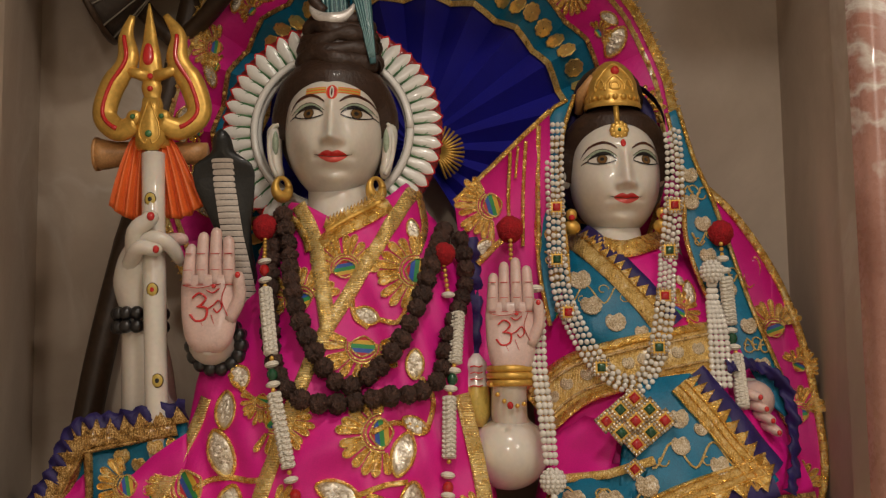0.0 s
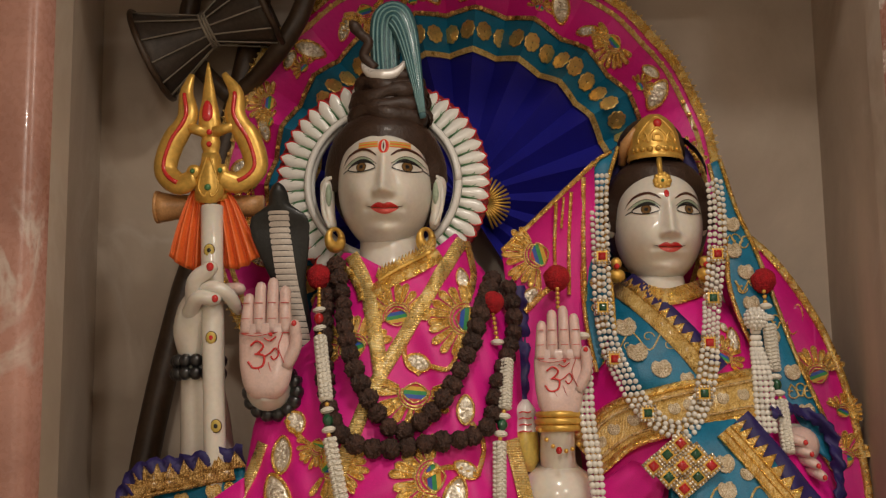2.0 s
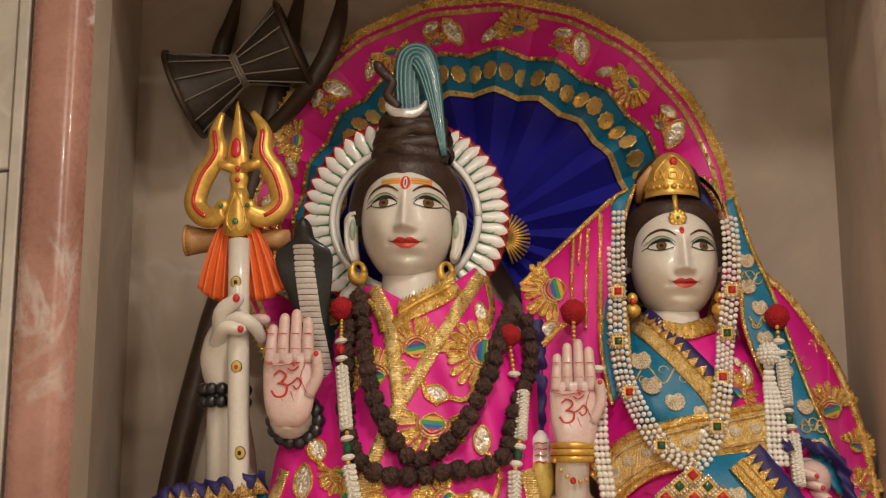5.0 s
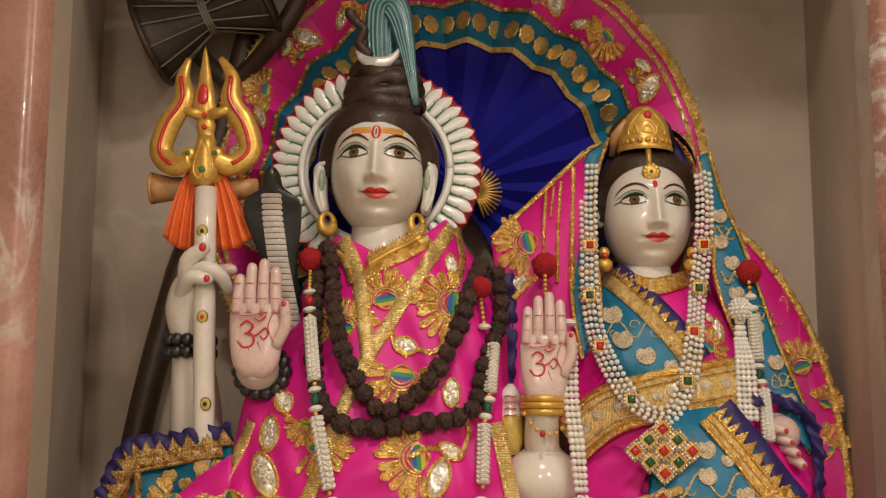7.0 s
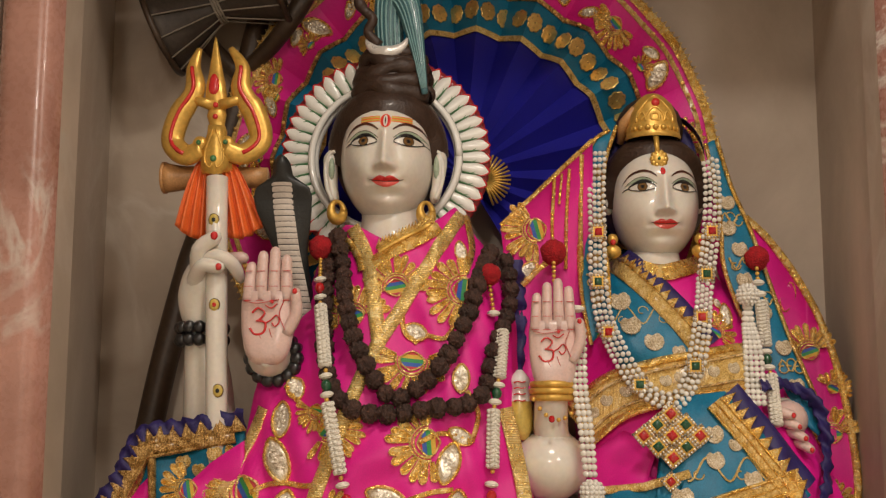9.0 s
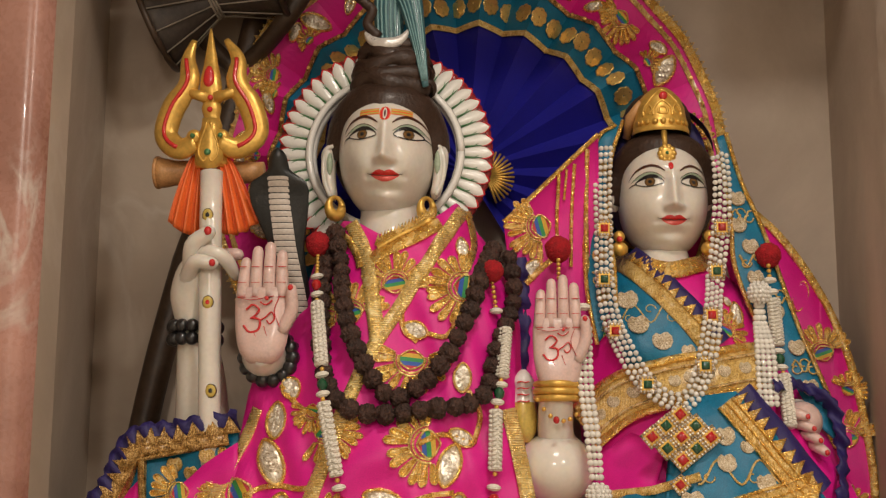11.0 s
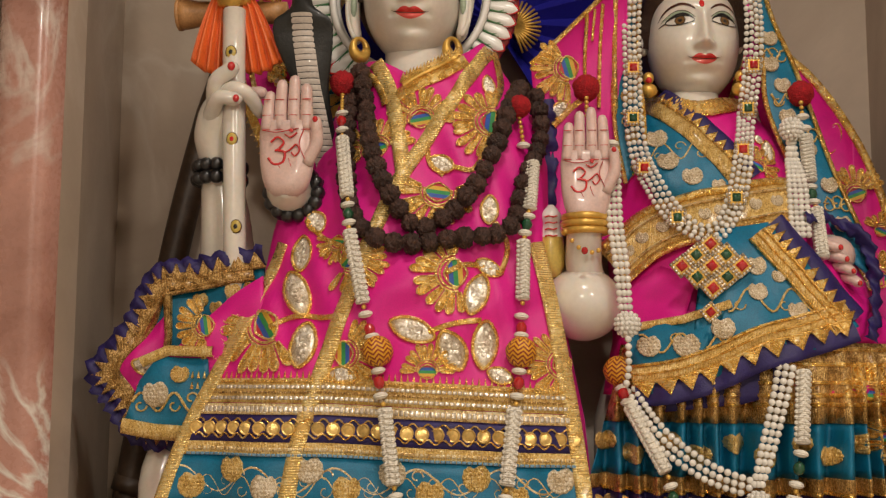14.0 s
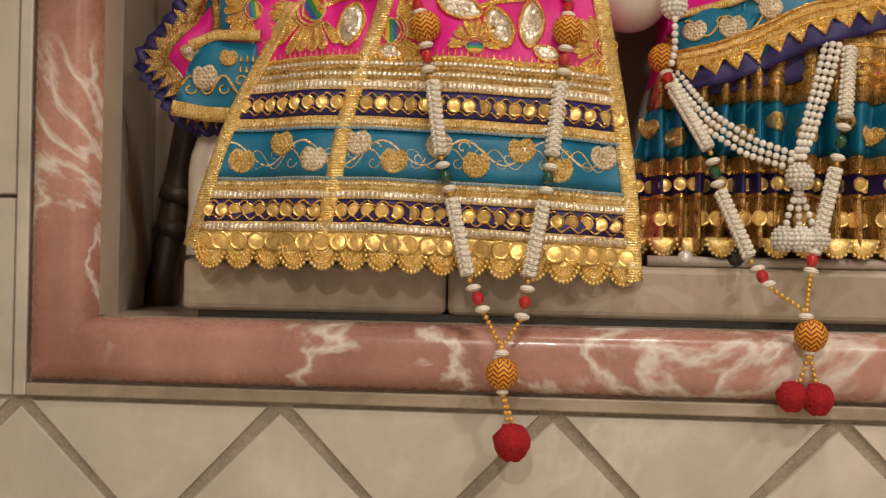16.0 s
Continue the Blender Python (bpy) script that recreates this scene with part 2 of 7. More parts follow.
M_WOOD = mat("dark_wood", (0.055, 0.032, 0.018), 0.45, var=0.35, scale=14, bump=0.3, bscale=90)
M_HIDE = mat("dark_hide", (0.06, 0.045, 0.035), 0.55, var=0.35, scale=14, bump=0.3, bscale=120)
M_STRING = mat("grey_cord", (0.30, 0.26, 0.21), 0.7, var=0.2, bump=0.3)
M_PETALW = mat("white_enamel", (0.84, 0.82, 0.77), 0.22, var=0.05, bump=0.05, coat=0.4)
M_WINE = mat("wine_paint", (0.26, 0.016, 0.02), 0.35, var=0.25, scale=60, bump=0.1, coat=0.3)
M_GREENE = mat("green_enamel", (0.06, 0.20, 0.07), 0.3, var=0.2, bump=0.05, coat=0.3)
M_STREAM = mat("teal_paint", (0.045, 0.13, 0.15), 0.3, var=0.3, scale=30, bump=0.1, coat=0.2)
M_STREAML = mat("pale_teal_paint", (0.20, 0.36, 0.36), 0.3, var=0.2, scale=30, bump=0.1, coat=0.2)
M_SILVER = mat("silver_paint", (0.70, 0.66, 0.62), 0.3, 0.3, var=0.1, bump=0.08, coat=0.3)
M_BELLY = mat("grey_scales", (0.42, 0.36, 0.32), 0.35, var=0.15, bump=0.2, coat=0.2)
M_YELLOW = mat("yellow_paint", (0.62, 0.45, 0.10), 0.35, var=0.2, bump=0.05, coat=0.2)
M_RAIN = [mat("rainbow_thread_" + n, c, 0.5, var=0.2, bump=0.5, bscale=420) for n, c in (("red", (0.5, 0.03, 0.05)), ("amber", (0.65, 0.40, 0.04)), ("green", (0.03, 0.28, 0.08)), ("blue", (0.03, 0.10, 0.42)))]


# ---- mesh helpers ----
def lerp(a, b, t):
    return a + (b - a) * t


def smooth01(t):
    t = max(0.0, min(1.0, t))
    return t * t * (3 - 2 * t)


def along(table, v):
    """Piecewise smooth value of a table of (position, value), rising positions."""
    if v <= table[0][0]:
        return table[0][1]
    for (a, x), (b, y) in zip(table, table[1:]):
        if v <= b:
            return lerp(x, y, (v - a) / (b - a))
    return table[-1][1]


def part(name, bm, material, parent=None, label="", soft=True):
    """Links a bmesh, made in world places, as one mesh object under a thing or a part (or at top level)."""
    mesh = bpy.data.meshes.new(name)
    root = parent
    off = Vector((0, 0, 0))
    while root is not None:
        off = off + root.location
        root = root.parent
    bmesh.ops.translate(bm, verts=bm.verts, vec=-off)
    bm.normal_update()
    bm.to_mesh(mesh)
    bm.free()
    for m in material if isinstance(material, (list, tuple)) else [material]:
        mesh.materials.append(m)
    if soft:
        mesh.shade_smooth()
    ob = new(name, mesh)
    ob.parent = parent
    if label:
        ob["label"] = label
    return ob


def thing(name, at, label, category, group="", kind=""):
    ob = new(name)
    ob.location = at
    ob.empty_display_size = 0.02
    return tagged(ob, label, category, group, kind)


def skin(bm, rows, mi=0, closed=False, flip=False):
    """Quads between rows of points of equal length; closed joins each row's end to its start."""
    vs = [[bm.verts.new(p) for p in r] for r in rows]
    n = len(vs[0])
    for a, b in zip(vs, vs[1:]):
        for i in range(n if closed else n - 1):
            j = (i + 1) % n
            q = (a[i], a[j], b[j], b[i])
            f = bm.faces.new(q[::-1] if flip else q)
            f.material_index = mi
    return vs


def cap(bm, ring, mi=0):
    f = bm.faces.new(ring)
    f.material_index = mi


def tube(bm, pts, r, n=8, mi=0, squash=None, capped=True):
    """A round bar through points; r a radius or one per point; squash=(x, y) widens its section sideways and in depth."""
    pts = [Vector(p) for p in pts]
    rr = r if isinstance(r, (list, tuple)) else [r] * len(pts)
    rows = []
    for i, p in enumerate(pts):
        d = (pts[min(i + 1, len(pts) - 1)] - pts[max(i - 1, 0)]).normalized()
        ref = Vector((0, 1, 0)) if abs(d.y) < 0.9 else Vector((1, 0, 0))
        a = d.cross(ref).normalized()
        b = d.cross(a).normalized()
        sx, sy = squash or (1, 1)
        rows.append([p + a * (math.cos(2 * math.pi * k / n) * rr[i] * sx) + b * (math.sin(2 * math.pi * k / n) * rr[i] * sy) for k in range(n)])
    vs = skin(bm, rows, mi, True)
    if capped:
        cap(bm, vs[0][::-1], mi)
        cap(bm, vs[-1], mi)
    return vs


def ball(bm, c, r, seg=12, rings=8, mi=0, bumps=0.0, lobes=0):
    """An ellipsoid; bumps and lobes roughen it."""
    c = Vector(c)
    rx, ry, rz = r if isinstance(r, (list, tuple)) else (r, r, r)
    rows = []
    for i in range(1, rings):
        th = math.pi * i / rings
        row = []
        for k in range(seg):
            ph = 2 * math.pi * k / seg
            q = 1 + bumps * math.cos(lobes * ph + i * 1.7) if bumps else 1
            row.append(c + Vector((rx * math.sin(th) * math.cos(ph) * q, ry * math.sin(th) * math.sin(ph) * q, rz * math.cos(th))))
        rows.append(row)
    vs = skin(bm, rows, mi, True, True)
    for ring, z, fl in ((vs[0], rz, False), (vs[-1], -rz, True)):
        p = bm.verts.new(c + Vector((0, 0, z)))
        for k in range(seg):
            tri = (p, ring[k], ring[(k + 1) % seg])
            f = bm.faces.new(tri[::-1] if fl else tri)
            f.material_index = mi


def bez(pts, n=24):
    """A smooth line through control points (Catmull-Rom)."""
    P = [Vector(p) for p in pts]
    P = [P[0] * 2 - P[1]] + P + [P[-1] * 2 - P[-2]]
    out = []
    segs = len(P) - 3
    for i in range(n + 1):
        s = min(i / n * segs, segs - 1e-6)
        k, t = int(s), s - int(s)
        a, b, c, d = P[k:k + 4]
        out.append(0.5 * (2 * b + (c - a) * t + (2 * a - 5 * b + 4 * c - d) * t * t + (3 * b - 3 * c + d - a) * t ** 3))
    return out


def block(bm, lo, hi, bevel=0.004, mi=0, seg=2):
    vs = [bm.verts.new((x, y, z)) for x in (lo[0], hi[0]) for y in (lo[1], hi[1]) for z in (lo[2], hi[2])]
    fs = [bm.faces.new([vs[i] for i in q]) for q in ((0, 1, 3, 2), (4, 6, 7, 5), (0, 4, 5, 1), (2, 3, 7, 6), (0, 2, 6, 4), (1, 5, 7, 3))]
    for f in fs:
        f.material_index = mi
    if bevel:
        bmesh.ops.bevel(bm, geom=list({e for f in fs for e in f.edges}), offset=bevel, segments=seg, affect="EDGES", profile=0.5)


def plate(bm, outline, f, h=0.003, mi=0, crown=0.0):
    """A raised patch: an outline of (x, z) points laid on the surface y = f(x, z), standing h proud, domed by crown."""
    n = len(outline)
    cx, cz = sum(p[0] for p in outline) / n, sum(p[1] for p in outline) / n
    back = [bm.verts.new((x, f(x, z) + 0.002, z)) for x, z in outline]
    rim = [bm.verts.new((x, f(x, z) - h, z)) for x, z in outline]
    mid = [bm.verts.new((lerp(cx, x, 0.55), f(lerp(cx, x, 0.55), lerp(cz, z, 0.55)) - h - crown * 0.7, lerp(cz, z, 0.55))) for x, z in outline]
    top = bm.verts.new((cx, f(cx, cz) - h - crown, cz))
    for i in range(n):
        j = (i + 1) % n
        for q in ((back[i], back[j], rim[j], rim[i]), (rim[i], rim[j], mid[j], mid[i]), (mid[i], mid[j], top)):
            bm.faces.new(q).material_index = mi


def band(bm, line, width, f, h=0.003, mi=0, n=None, wavy=0.0):
    """A ribbon of that width along a line of (x, z) points on the surface y = f(x, z)."""
    pts = [Vector((x, z)) for x, z in line]
    rows = []
    for i, p in enumerate(pts):
        d = (pts[min(i + 1, len(pts) - 1)] - pts[max(i - 1, 0)]).normalized()
        nrm = Vector((-d.y, d.x))
        wv = width * (1 + wavy * math.sin(i * 1.9))
        row = []
        for s, hh in ((-0.5, -0.002), (-0.5, h * 0.8), (-0.25, h), (0.0, h * 1.15), (0.25, h), (0.5, h * 0.8), (0.5, -0.002)):
            q = p + nrm * (wv * s)
            row.append((q.x, f(q.x, q.y) - hh, q.y))
        rows.append(row)
    skin(bm, rows, mi)


def lay(bm, top, low, f, h=0.001, mi=0, n=5):
    """A coat of paint between two lines of (x, z) points on the surface y = f(x, z)."""
    rows = []
    for j in range(n + 1):
        k = j / n
        rows.append([(lerp(a[0], b[0], k), f(lerp(a[0], b[0], k), lerp(a[1], b[1], k)) - h, lerp(a[1], b[1], k)) for a, b in zip(top, low)])
    skin(bm, rows, mi)


def ring_outline(cx, cz, rx, rz, turn=0.0, n=14, point=0.0):
    """An oval outline; point > 0 draws both ends out to a leaf."""
    out = []
    for k in range(n):
        a = 2 * math.pi * k / n
        x, z = rx * math.cos(a), rz * math.sin(a)
        x *= 1 - point * (abs(math.sin(a)) ** 3) * 0.6
        c, s = math.cos(turn), math.sin(turn)
        out.append((cx + x * c - z * s, cz + x * s + z * c))
    return out


# ---- the hall and the niche ----
XL, XR, YF, YB, ZS, ZT, ZC = -0.72, 0.745, 1.93, 2.48, 0.985, 2.70, 2.88  # niche opening, front, back, sill, top


def slab(name, lo, hi, material, label, bevel=0.0):
    bm = bmesh.new()
    block(bm, lo, hi, bevel)
    return tagged(part(name, bm, material, None, "", soft=False), label, name.split("_")[0], kind="structure")


slab("floor", (-3.2, -3.6, -0.1), (3.2, 3.0, 0.0), M_FLOOR, "polished beige stone floor of the hall")
slab("ceiling", (-3.2, -3.6, 3.36), (3.2, 3.0, 3.46), M_PLASTER, "plain cream plaster ceiling of the hall")
slab("wall_south", (-3.2, -3.7, 0.0), (3.2, -3.6, 3.36), M_PLASTER, "plain cream plaster wall behind the viewer")
slab("wall_west", (-3.3, -3.6, 0.0), (-3.2, 3.0, 3.36), M_PLASTER, "plain cream plaster side wall")
slab("wall_east", (3.2, -3.6, 0.0), (3.3, 3.0, 3.36), M_PLASTER, "plain cream plaster side wall")
slab("wall_north_left", (-3.2, YF + 0.02, 0.0), (-0.95, 2.7, 3.36), M_GROUT, "wall faced with cream marble tiles beside the niche")
slab("wall_north_right", (0.97, YF + 0.02, 0.0), (3.2, 2.7, 3.36), M_GROUT, "wall faced with cream marble tiles beside the niche")
slab("wall_north_top", (-0.95, YF + 0.02, ZT + 0.12), (0.97, YF + 0.11, 3.36), M_GROUT, "wall faced with cream marble above the niche")
wall_low = slab("wall_north_low", (-0.95, YF + 0.012, 0.0), (0.97, 2.7, 0.93), M_GROUT, "wall below the niche with brown grout between cream tiles")
slab("niche_lintel", (-0.95, YF + 0.03, ZT), (0.97, YF + 0.11, ZT + 0.12), M_BEIGE, "beige marble lintel over the niche opening")
slab("niche_back", (-0.95, YB, 0.93), (0.97, 2.7, ZC + 0.12), M_BEIGE, "beige marble back wall of the shrine niche")
slab("niche_floor", (-0.95, YF + 0.05, 0.93), (0.97, YB, ZS), M_SLAB, "grey beige marble floor of the shrine niche")
slab("niche_ceiling", (-0.95, YF + 0.11, ZC), (0.97, YB, ZC + 0.12), M_BEIGE, "beige marble ceiling of the shrine niche")


def niche_side(name, xf, xb, sign):
    """A splayed side wall behind a straight jamb."""
    bm = bmesh.new()
    prof = [(xf, YF + 0.03), (xf, YF + 0.109), (xf, YF + 0.115), (xf + sign * 0.006, YF + 0.12), (xf + sign * 0.014, YF + 0.125), (xb, YB), (sign * 0.95, YB), (sign * 0.95, YF + 0.115), (sign * 0.95, YF + 0.109), (sign * 0.95, YF + 0.03)]
    lo = [bm.verts.new((x, y, ZS)) for x, y in prof]
    hi = [bm.verts.new((x, y, ZC if y > YF + 0.11 else ZT)) for x, y in prof]
    for i in range(len(prof)):
        j = (i + 1) % len(prof)
        bm.faces.new((lo[i], lo[j], hi[j], hi[i]))
    bm.faces.new(lo[::-1])
    bm.faces.new(hi)
    bmesh.ops.recalc_face_normals(bm, faces=bm.faces)
    tagged(part(name, bm, M_BEIGE, None, "", soft=False), "beige marble splayed side wall of the niche", "wall", kind="structure")


niche_side("niche_side_left", XL, -0.815, -1)
niche_side("niche_side_right", XR, 0.768, 1)


def moulding(name, a, b, inward, label):
    """A bullnosed length of marble architrave from a to b, its round face to the hall, mitred at both ends."""
    a, b, inw = Vector(a), Vector(b), Vector(inward)
    d = (b - a).normalized()
    wdt = 0.112
    rows = []
    for k in range(15):
        u = k / 14
        s = u * wdt
        y = YF + 0.03 - 0.052 * (1 - (2 * u - 1) ** 4) ** 0.5 if 0 < k < 14 else YF + 0.03
        e = inw * (s - 0.0)
        rows.append([a + e + d * s + Vector((0, y - a.y, 0)), b + e - d * s + Vector((0, y - b.y, 0))])
    bm = bmesh.new()
    skin(bm, rows)
    bmesh.ops.recalc_face_normals(bm, faces=bm.faces)
    return tagged(part(name, bm, M_RED, None), label, "moulding", kind="structure")


XO, XP, ZO = -0.832, 0.857, 0.872
moulding("trim_sill", (XO, YF, ZO), (XP, YF, ZO), (0, 0, 1), "rounded rose marble sill moulding with white veins")
moulding("trim_left", (XO, YF, ZT + 0.1), (XO, YF, ZO), (1, 0, 0), "rounded rose marble jamb moulding with white veins")
moulding("trim_right", (XP, YF, ZO), (XP, YF, ZT + 0.1), (-1, 0, 0), "rounded rose marble jamb moulding with white veins")
moulding("trim_top", (XP, YF, ZT + 0.1), (XO, YF, ZT + 0.1), (0, 0, -1), "rounded rose marble head moulding of the niche")
slab("trim_fillet_left", (XO - 0.022, YF - 0.004, ZO - 0.022), (XO, YF + 0.03, ZT + 0.12), M_CREAM, "thin cream marble fillet round the rose marble frame", 0.003)
slab("trim_fillet_right", (XP, YF - 0.004, ZO - 0.022), (XP + 0.022, YF + 0.03, ZT + 0.12), M_CREAM, "thin cream marble fillet round the rose marble frame", 0.003)
slab("trim_fillet_low", (XO, YF - 0.004, ZO - 0.022), (XP, YF + 0.03, ZO), M_SLAB, "thin grey beige stone fillet under the sill", 0.003)


def tile_piece(pts, parent):
    """One cream tile with a bevelled edge, its outline in x and z."""
    cx, cz = sum(p[0] for p in pts) / len(pts), sum(p[1] for p in pts) / len(pts)
    bm = bmesh.new()
    rows = [[(lerp(cx, x, k), y, lerp(cz, z, k)) for x, z in pts] for k, y in ((1.0, YF + 0.03), (1.0, YF + 0.008), (0.985, YF + 0.004))]
    vs = skin(bm, rows, 0, True)
    cap(bm, vs[-1])
    bmesh.ops.recalc_face_normals(bm, faces=bm.faces)
    part("tile", bm, M_CREAM, parent, soft=False)


PITCH, APEX, GAP, ZTOP = 0.447, -0.398, 0.010, ZO - 0.03
for k in range(-4, 5):
    x0 = APEX + PITCH * k
    h = PITCH / 2
    for r in range(4):
        zc = ZTOP - h * r
        xc = x0 + (0 if r % 2 else h)
        if r == 0:
            tile_piece([(xc - h + 2 * GAP, ZTOP), (xc, ZTOP - h + GAP), (xc + h - 2 * GAP, ZTOP)], wall_low)
        else:
            tile_piece([(xc - h + GAP, zc), (xc, zc - h + GAP), (xc + h - GAP, zc), (xc, zc + h - GAP)], wall_low)
wall_l = bpy.data.objects["wall_north_left"]
for r in range(8):
    z0 = 0.848 + r * 0.34
    tile_piece([(-1.5, z0), (-1.17, z0), (-1.17, z0 + 0.334), (-1.5, z0 + 0.334)], wall_l)
    tile_piece([(-1.164, z0), (-0.858, z0), (-0.858, z0 + 0.334), (-1.164, z0 + 0.334)], wall_l)

# plinth on which both statues sit
plinth = thing("plinth", (0, 2.2, ZS), "low grey beige marble plinth with rounded corners under both statues", "plinth")
bm = bmesh.new()
block(bm, (-0.585, 1.985, ZS + 0.012), (-0.1315, 2.44, 1.085), 0.012, seg=3)
part("slab", bm, M_SLAB, plinth, soft=False)
bm = bmesh.new()
block(bm, (-0.1295, 1.985, ZS + 0.012), (0.70, 2.44, 1.085), 0.012, seg=3)
part("slab", bm, M_SLAB, plinth, soft=False)
bm = bmesh.new()
block(bm, (-0.56, 2.0, ZS), (0.68, 2.42, ZS + 0.013), 0)
part("footing", bm, M_BLACK, plinth, soft=False)

for lx, ly, lz, ls, lw in LAMPS:
    fit = thing("ceiling_light", (lx, ly, 3.36), "round white ceiling light of the hall, lit", "ceiling light", "hall ceiling lights")
    bm = bmesh.new()
    tube(bm, [(lx, ly, 3.36), (lx, ly, 3.31)], ls * 0.5 + 0.03, 24)
    part("housing", bm, M_PETALW, fit, soft=False)


# ---- statues ----
class Head:
    """A carved head: an egg with brow, nose, cheeks and chin pushed out of its front."""

    def __init__(self, cx, cy, cz, rx, ry, rz, shift=0.0):
        self.c, self.r, self.shift = (cx, cy, cz), (rx, ry, rz), shift

    def wide(self, z):
        v = (z - self.c[2]) / self.r[2]
        return along([(-1, 1.0), (-0.86, 1.02), (-0.65, 1.03), (-0.38, 1.03), (-0.1, 1.015), (0.3, 0.99), (1, 0.98)], v)

    def push(self, x, z):
        """Carved relief of the face: nose, sockets, lids, cheeks, lips and chin."""
        u, v = (x - self.c[0] - self.shift) / self.r[0], (z - self.c[2]) / self.r[2]
        g = lambda a, b, su, sv: math.exp(-((u - a) / su) ** 2 - ((v - b) / sv) ** 2)
        both = lambda a, b, su, sv: g(-a, b, su, sv) + g(a, b, su, sv)
        t = max(0.0, min(1.0, (0.24 - v) / 0.52))
        tip = smooth01((v + 0.385) / 0.085) * smooth01((0.34 - v) / 0.16)
        d = (0.050 + 0.235 * t ** 1.3) * tip * math.exp(-(abs(u) / (0.080 + 0.055 * t)) ** 2)
        d += 0.05 * g(0, -0.275, 0.11, 0.075) + 0.085 * both(0.165, -0.30, 0.065, 0.055)
        d += 0.035 * g(0, 0.30, 0.8, 0.12) - 0.070 * both(0.48, 0.10, 0.25, 0.14) - 0.03 * both(0.2, 0.12, 0.10, 0.12)
        d += 0.060 * both(0.48, 0.055, 0.22, 0.095) + 0.070 * both(0.50, -0.30, 0.27, 0.22)
        d += 0.060 * g(0, -0.50, 0.38, 0.15) + 0.040 * g(0, -0.455, 0.24, 0.040) + 0.045 * g(0, -0.565, 0.21, 0.045)
        d -= 0.030 * g(0, -0.508, 0.30, 0.018) + 0.018 * g(0, -0.405, 0.045, 0.04) + 0.030 * both(0.37, -0.49, 0.06, 0.05)
        d += 0.120 * g(0, -0.80, 0.27, 0.11) - 0.045 * g(0, -0.665, 0.28, 0.05)
        return d * self.r[1]

    def front(self, x, z):
        cx, cy, cz = self.c
        rx, ry, rz = self.r
        u, v = (x - cx) / (rx * self.wide(z)), (z - cz) / rz
        k = math.sqrt(max(0.02, 1 - u * u - v * v))
        return cy - ry * k - self.push(x, z) * smooth01(k / 0.5)

    def build(self, bm, n=168, rings=150):
        cx, cy, cz = self.c
        rx, ry, rz = self.r
        rows = []
        for i in range(1, rings):
            th = math.pi * i / rings
            row = []
            for k in range(n):
                ph = 2 * math.pi * k / n
                z = cz + rz * math.cos(th)
                x = cx + rx * self.wide(z) * math.sin(th) * math.cos(ph)
                y = cy + ry * math.sin(th) * math.sin(ph)
                if y < cy:
                    y -= self.push(x, z) * smooth01((cy - y) / (0.5 * ry))
                row.append((x, y, z))
            rows.append(row)
        vs = skin(bm, rows, 0, True, True)
        cap(bm, vs[0])
        cap(bm, vs[-1][::-1])

    def hair(self, bm, low, top, mi, grow=0.07, side=0.14):
        """Painted hair from the hairline, arched over the brow, back over the skull."""
        C = Vector(self.c)
        R = Vector(self.r)
        rows = []
        for i in range(61):
            a = math.pi * i / 60
            x = -math.cos(a) * 0.985
            v = lerp(low, top, math.sin(a) ** 0.42) - 0.03 * math.exp(-(x / 0.10) ** 2)
            y = -math.sqrt(max(0.0, 1 - min(1.0, x * x * 0.93 + v * v)))
            d0 = Vector((x, y, v)).normalized()
            d1 = Vector((0, 0.8, 0.55)).normalized()
            row = []
            for k in range(25):
                t = k / 24
                d = d0.slerp(d1, t)
                s = 1 - 0.02 + (grow + 0.02) * smooth01(t * 9) + 0.004 * math.sin(i * 2.9) * smooth01(t * 6)
                sx = 1 + side * smooth01(t * 5)
                row.append(C + Vector((d.x * R.x * sx, d.y * R.y, d.z * R.z)) * s)
            rows.append(row)
        skin(bm, rows, mi, flip=True)
        ball(bm, C + Vector((0, R.y * 0.35, R.z * 0.1)), (R.x * (0.98 + side), R.y * 0.78, R.z * 0.95), 24, 16, mi)

    def face_paint(self, bm, eyes, ez, ew, mi, lips_z, lip_w):
        """Almond eyes with lids, arched brows and closed lips in paint; mi = indices of eye white, iris, black, brow, lip, green, coral."""
        f = self.front
        white, iris, black, brow, lip, green, coral = mi
        N = 20
        for sx, ex in zip((-1, 1), eyes):
            X = lambda q: ex + sx * ew * (q - 0.5)
            hi = lambda q: ez + ew * (0.185 * max(0.0, math.sin(math.pi * min(1, max(0, q)) ** 0.85)) ** 0.75 + 0.03 * q)
            lo = lambda q: ez + ew * (-0.135 * max(0.0, math.sin(math.pi * min(1, max(0, q)) ** 1.1)) ** 0.8 + 0.03 * q)
            Q = [k / N for k in range(N + 1)]
            crease = lambda q: ez + ew * (0.02 + 0.40 * max(0.0, math.sin(math.pi * (0.06 + 0.90 * q))) ** 0.8)
            lay(bm, [(X(q * 1.16 - 0.03), crease(q)) for q in Q], [(X(q * 1.16 - 0.03), crease(q) - ew * 0.19 * math.sin(math.pi * q)) for q in Q], f, 0.0007, green)
            lay(bm, [(X(q * 1.16 - 0.03), crease(q) + ew * 0.012) for q in Q], [(X(q * 1.16 - 0.03), crease(q) - ew * 0.010) for q in Q], f, 0.0010, brow, 2)
            lay(bm, [(X(q), hi(q)) for q in Q], [(X(q), lo(q)) for q in Q], f, 0.0010, white)
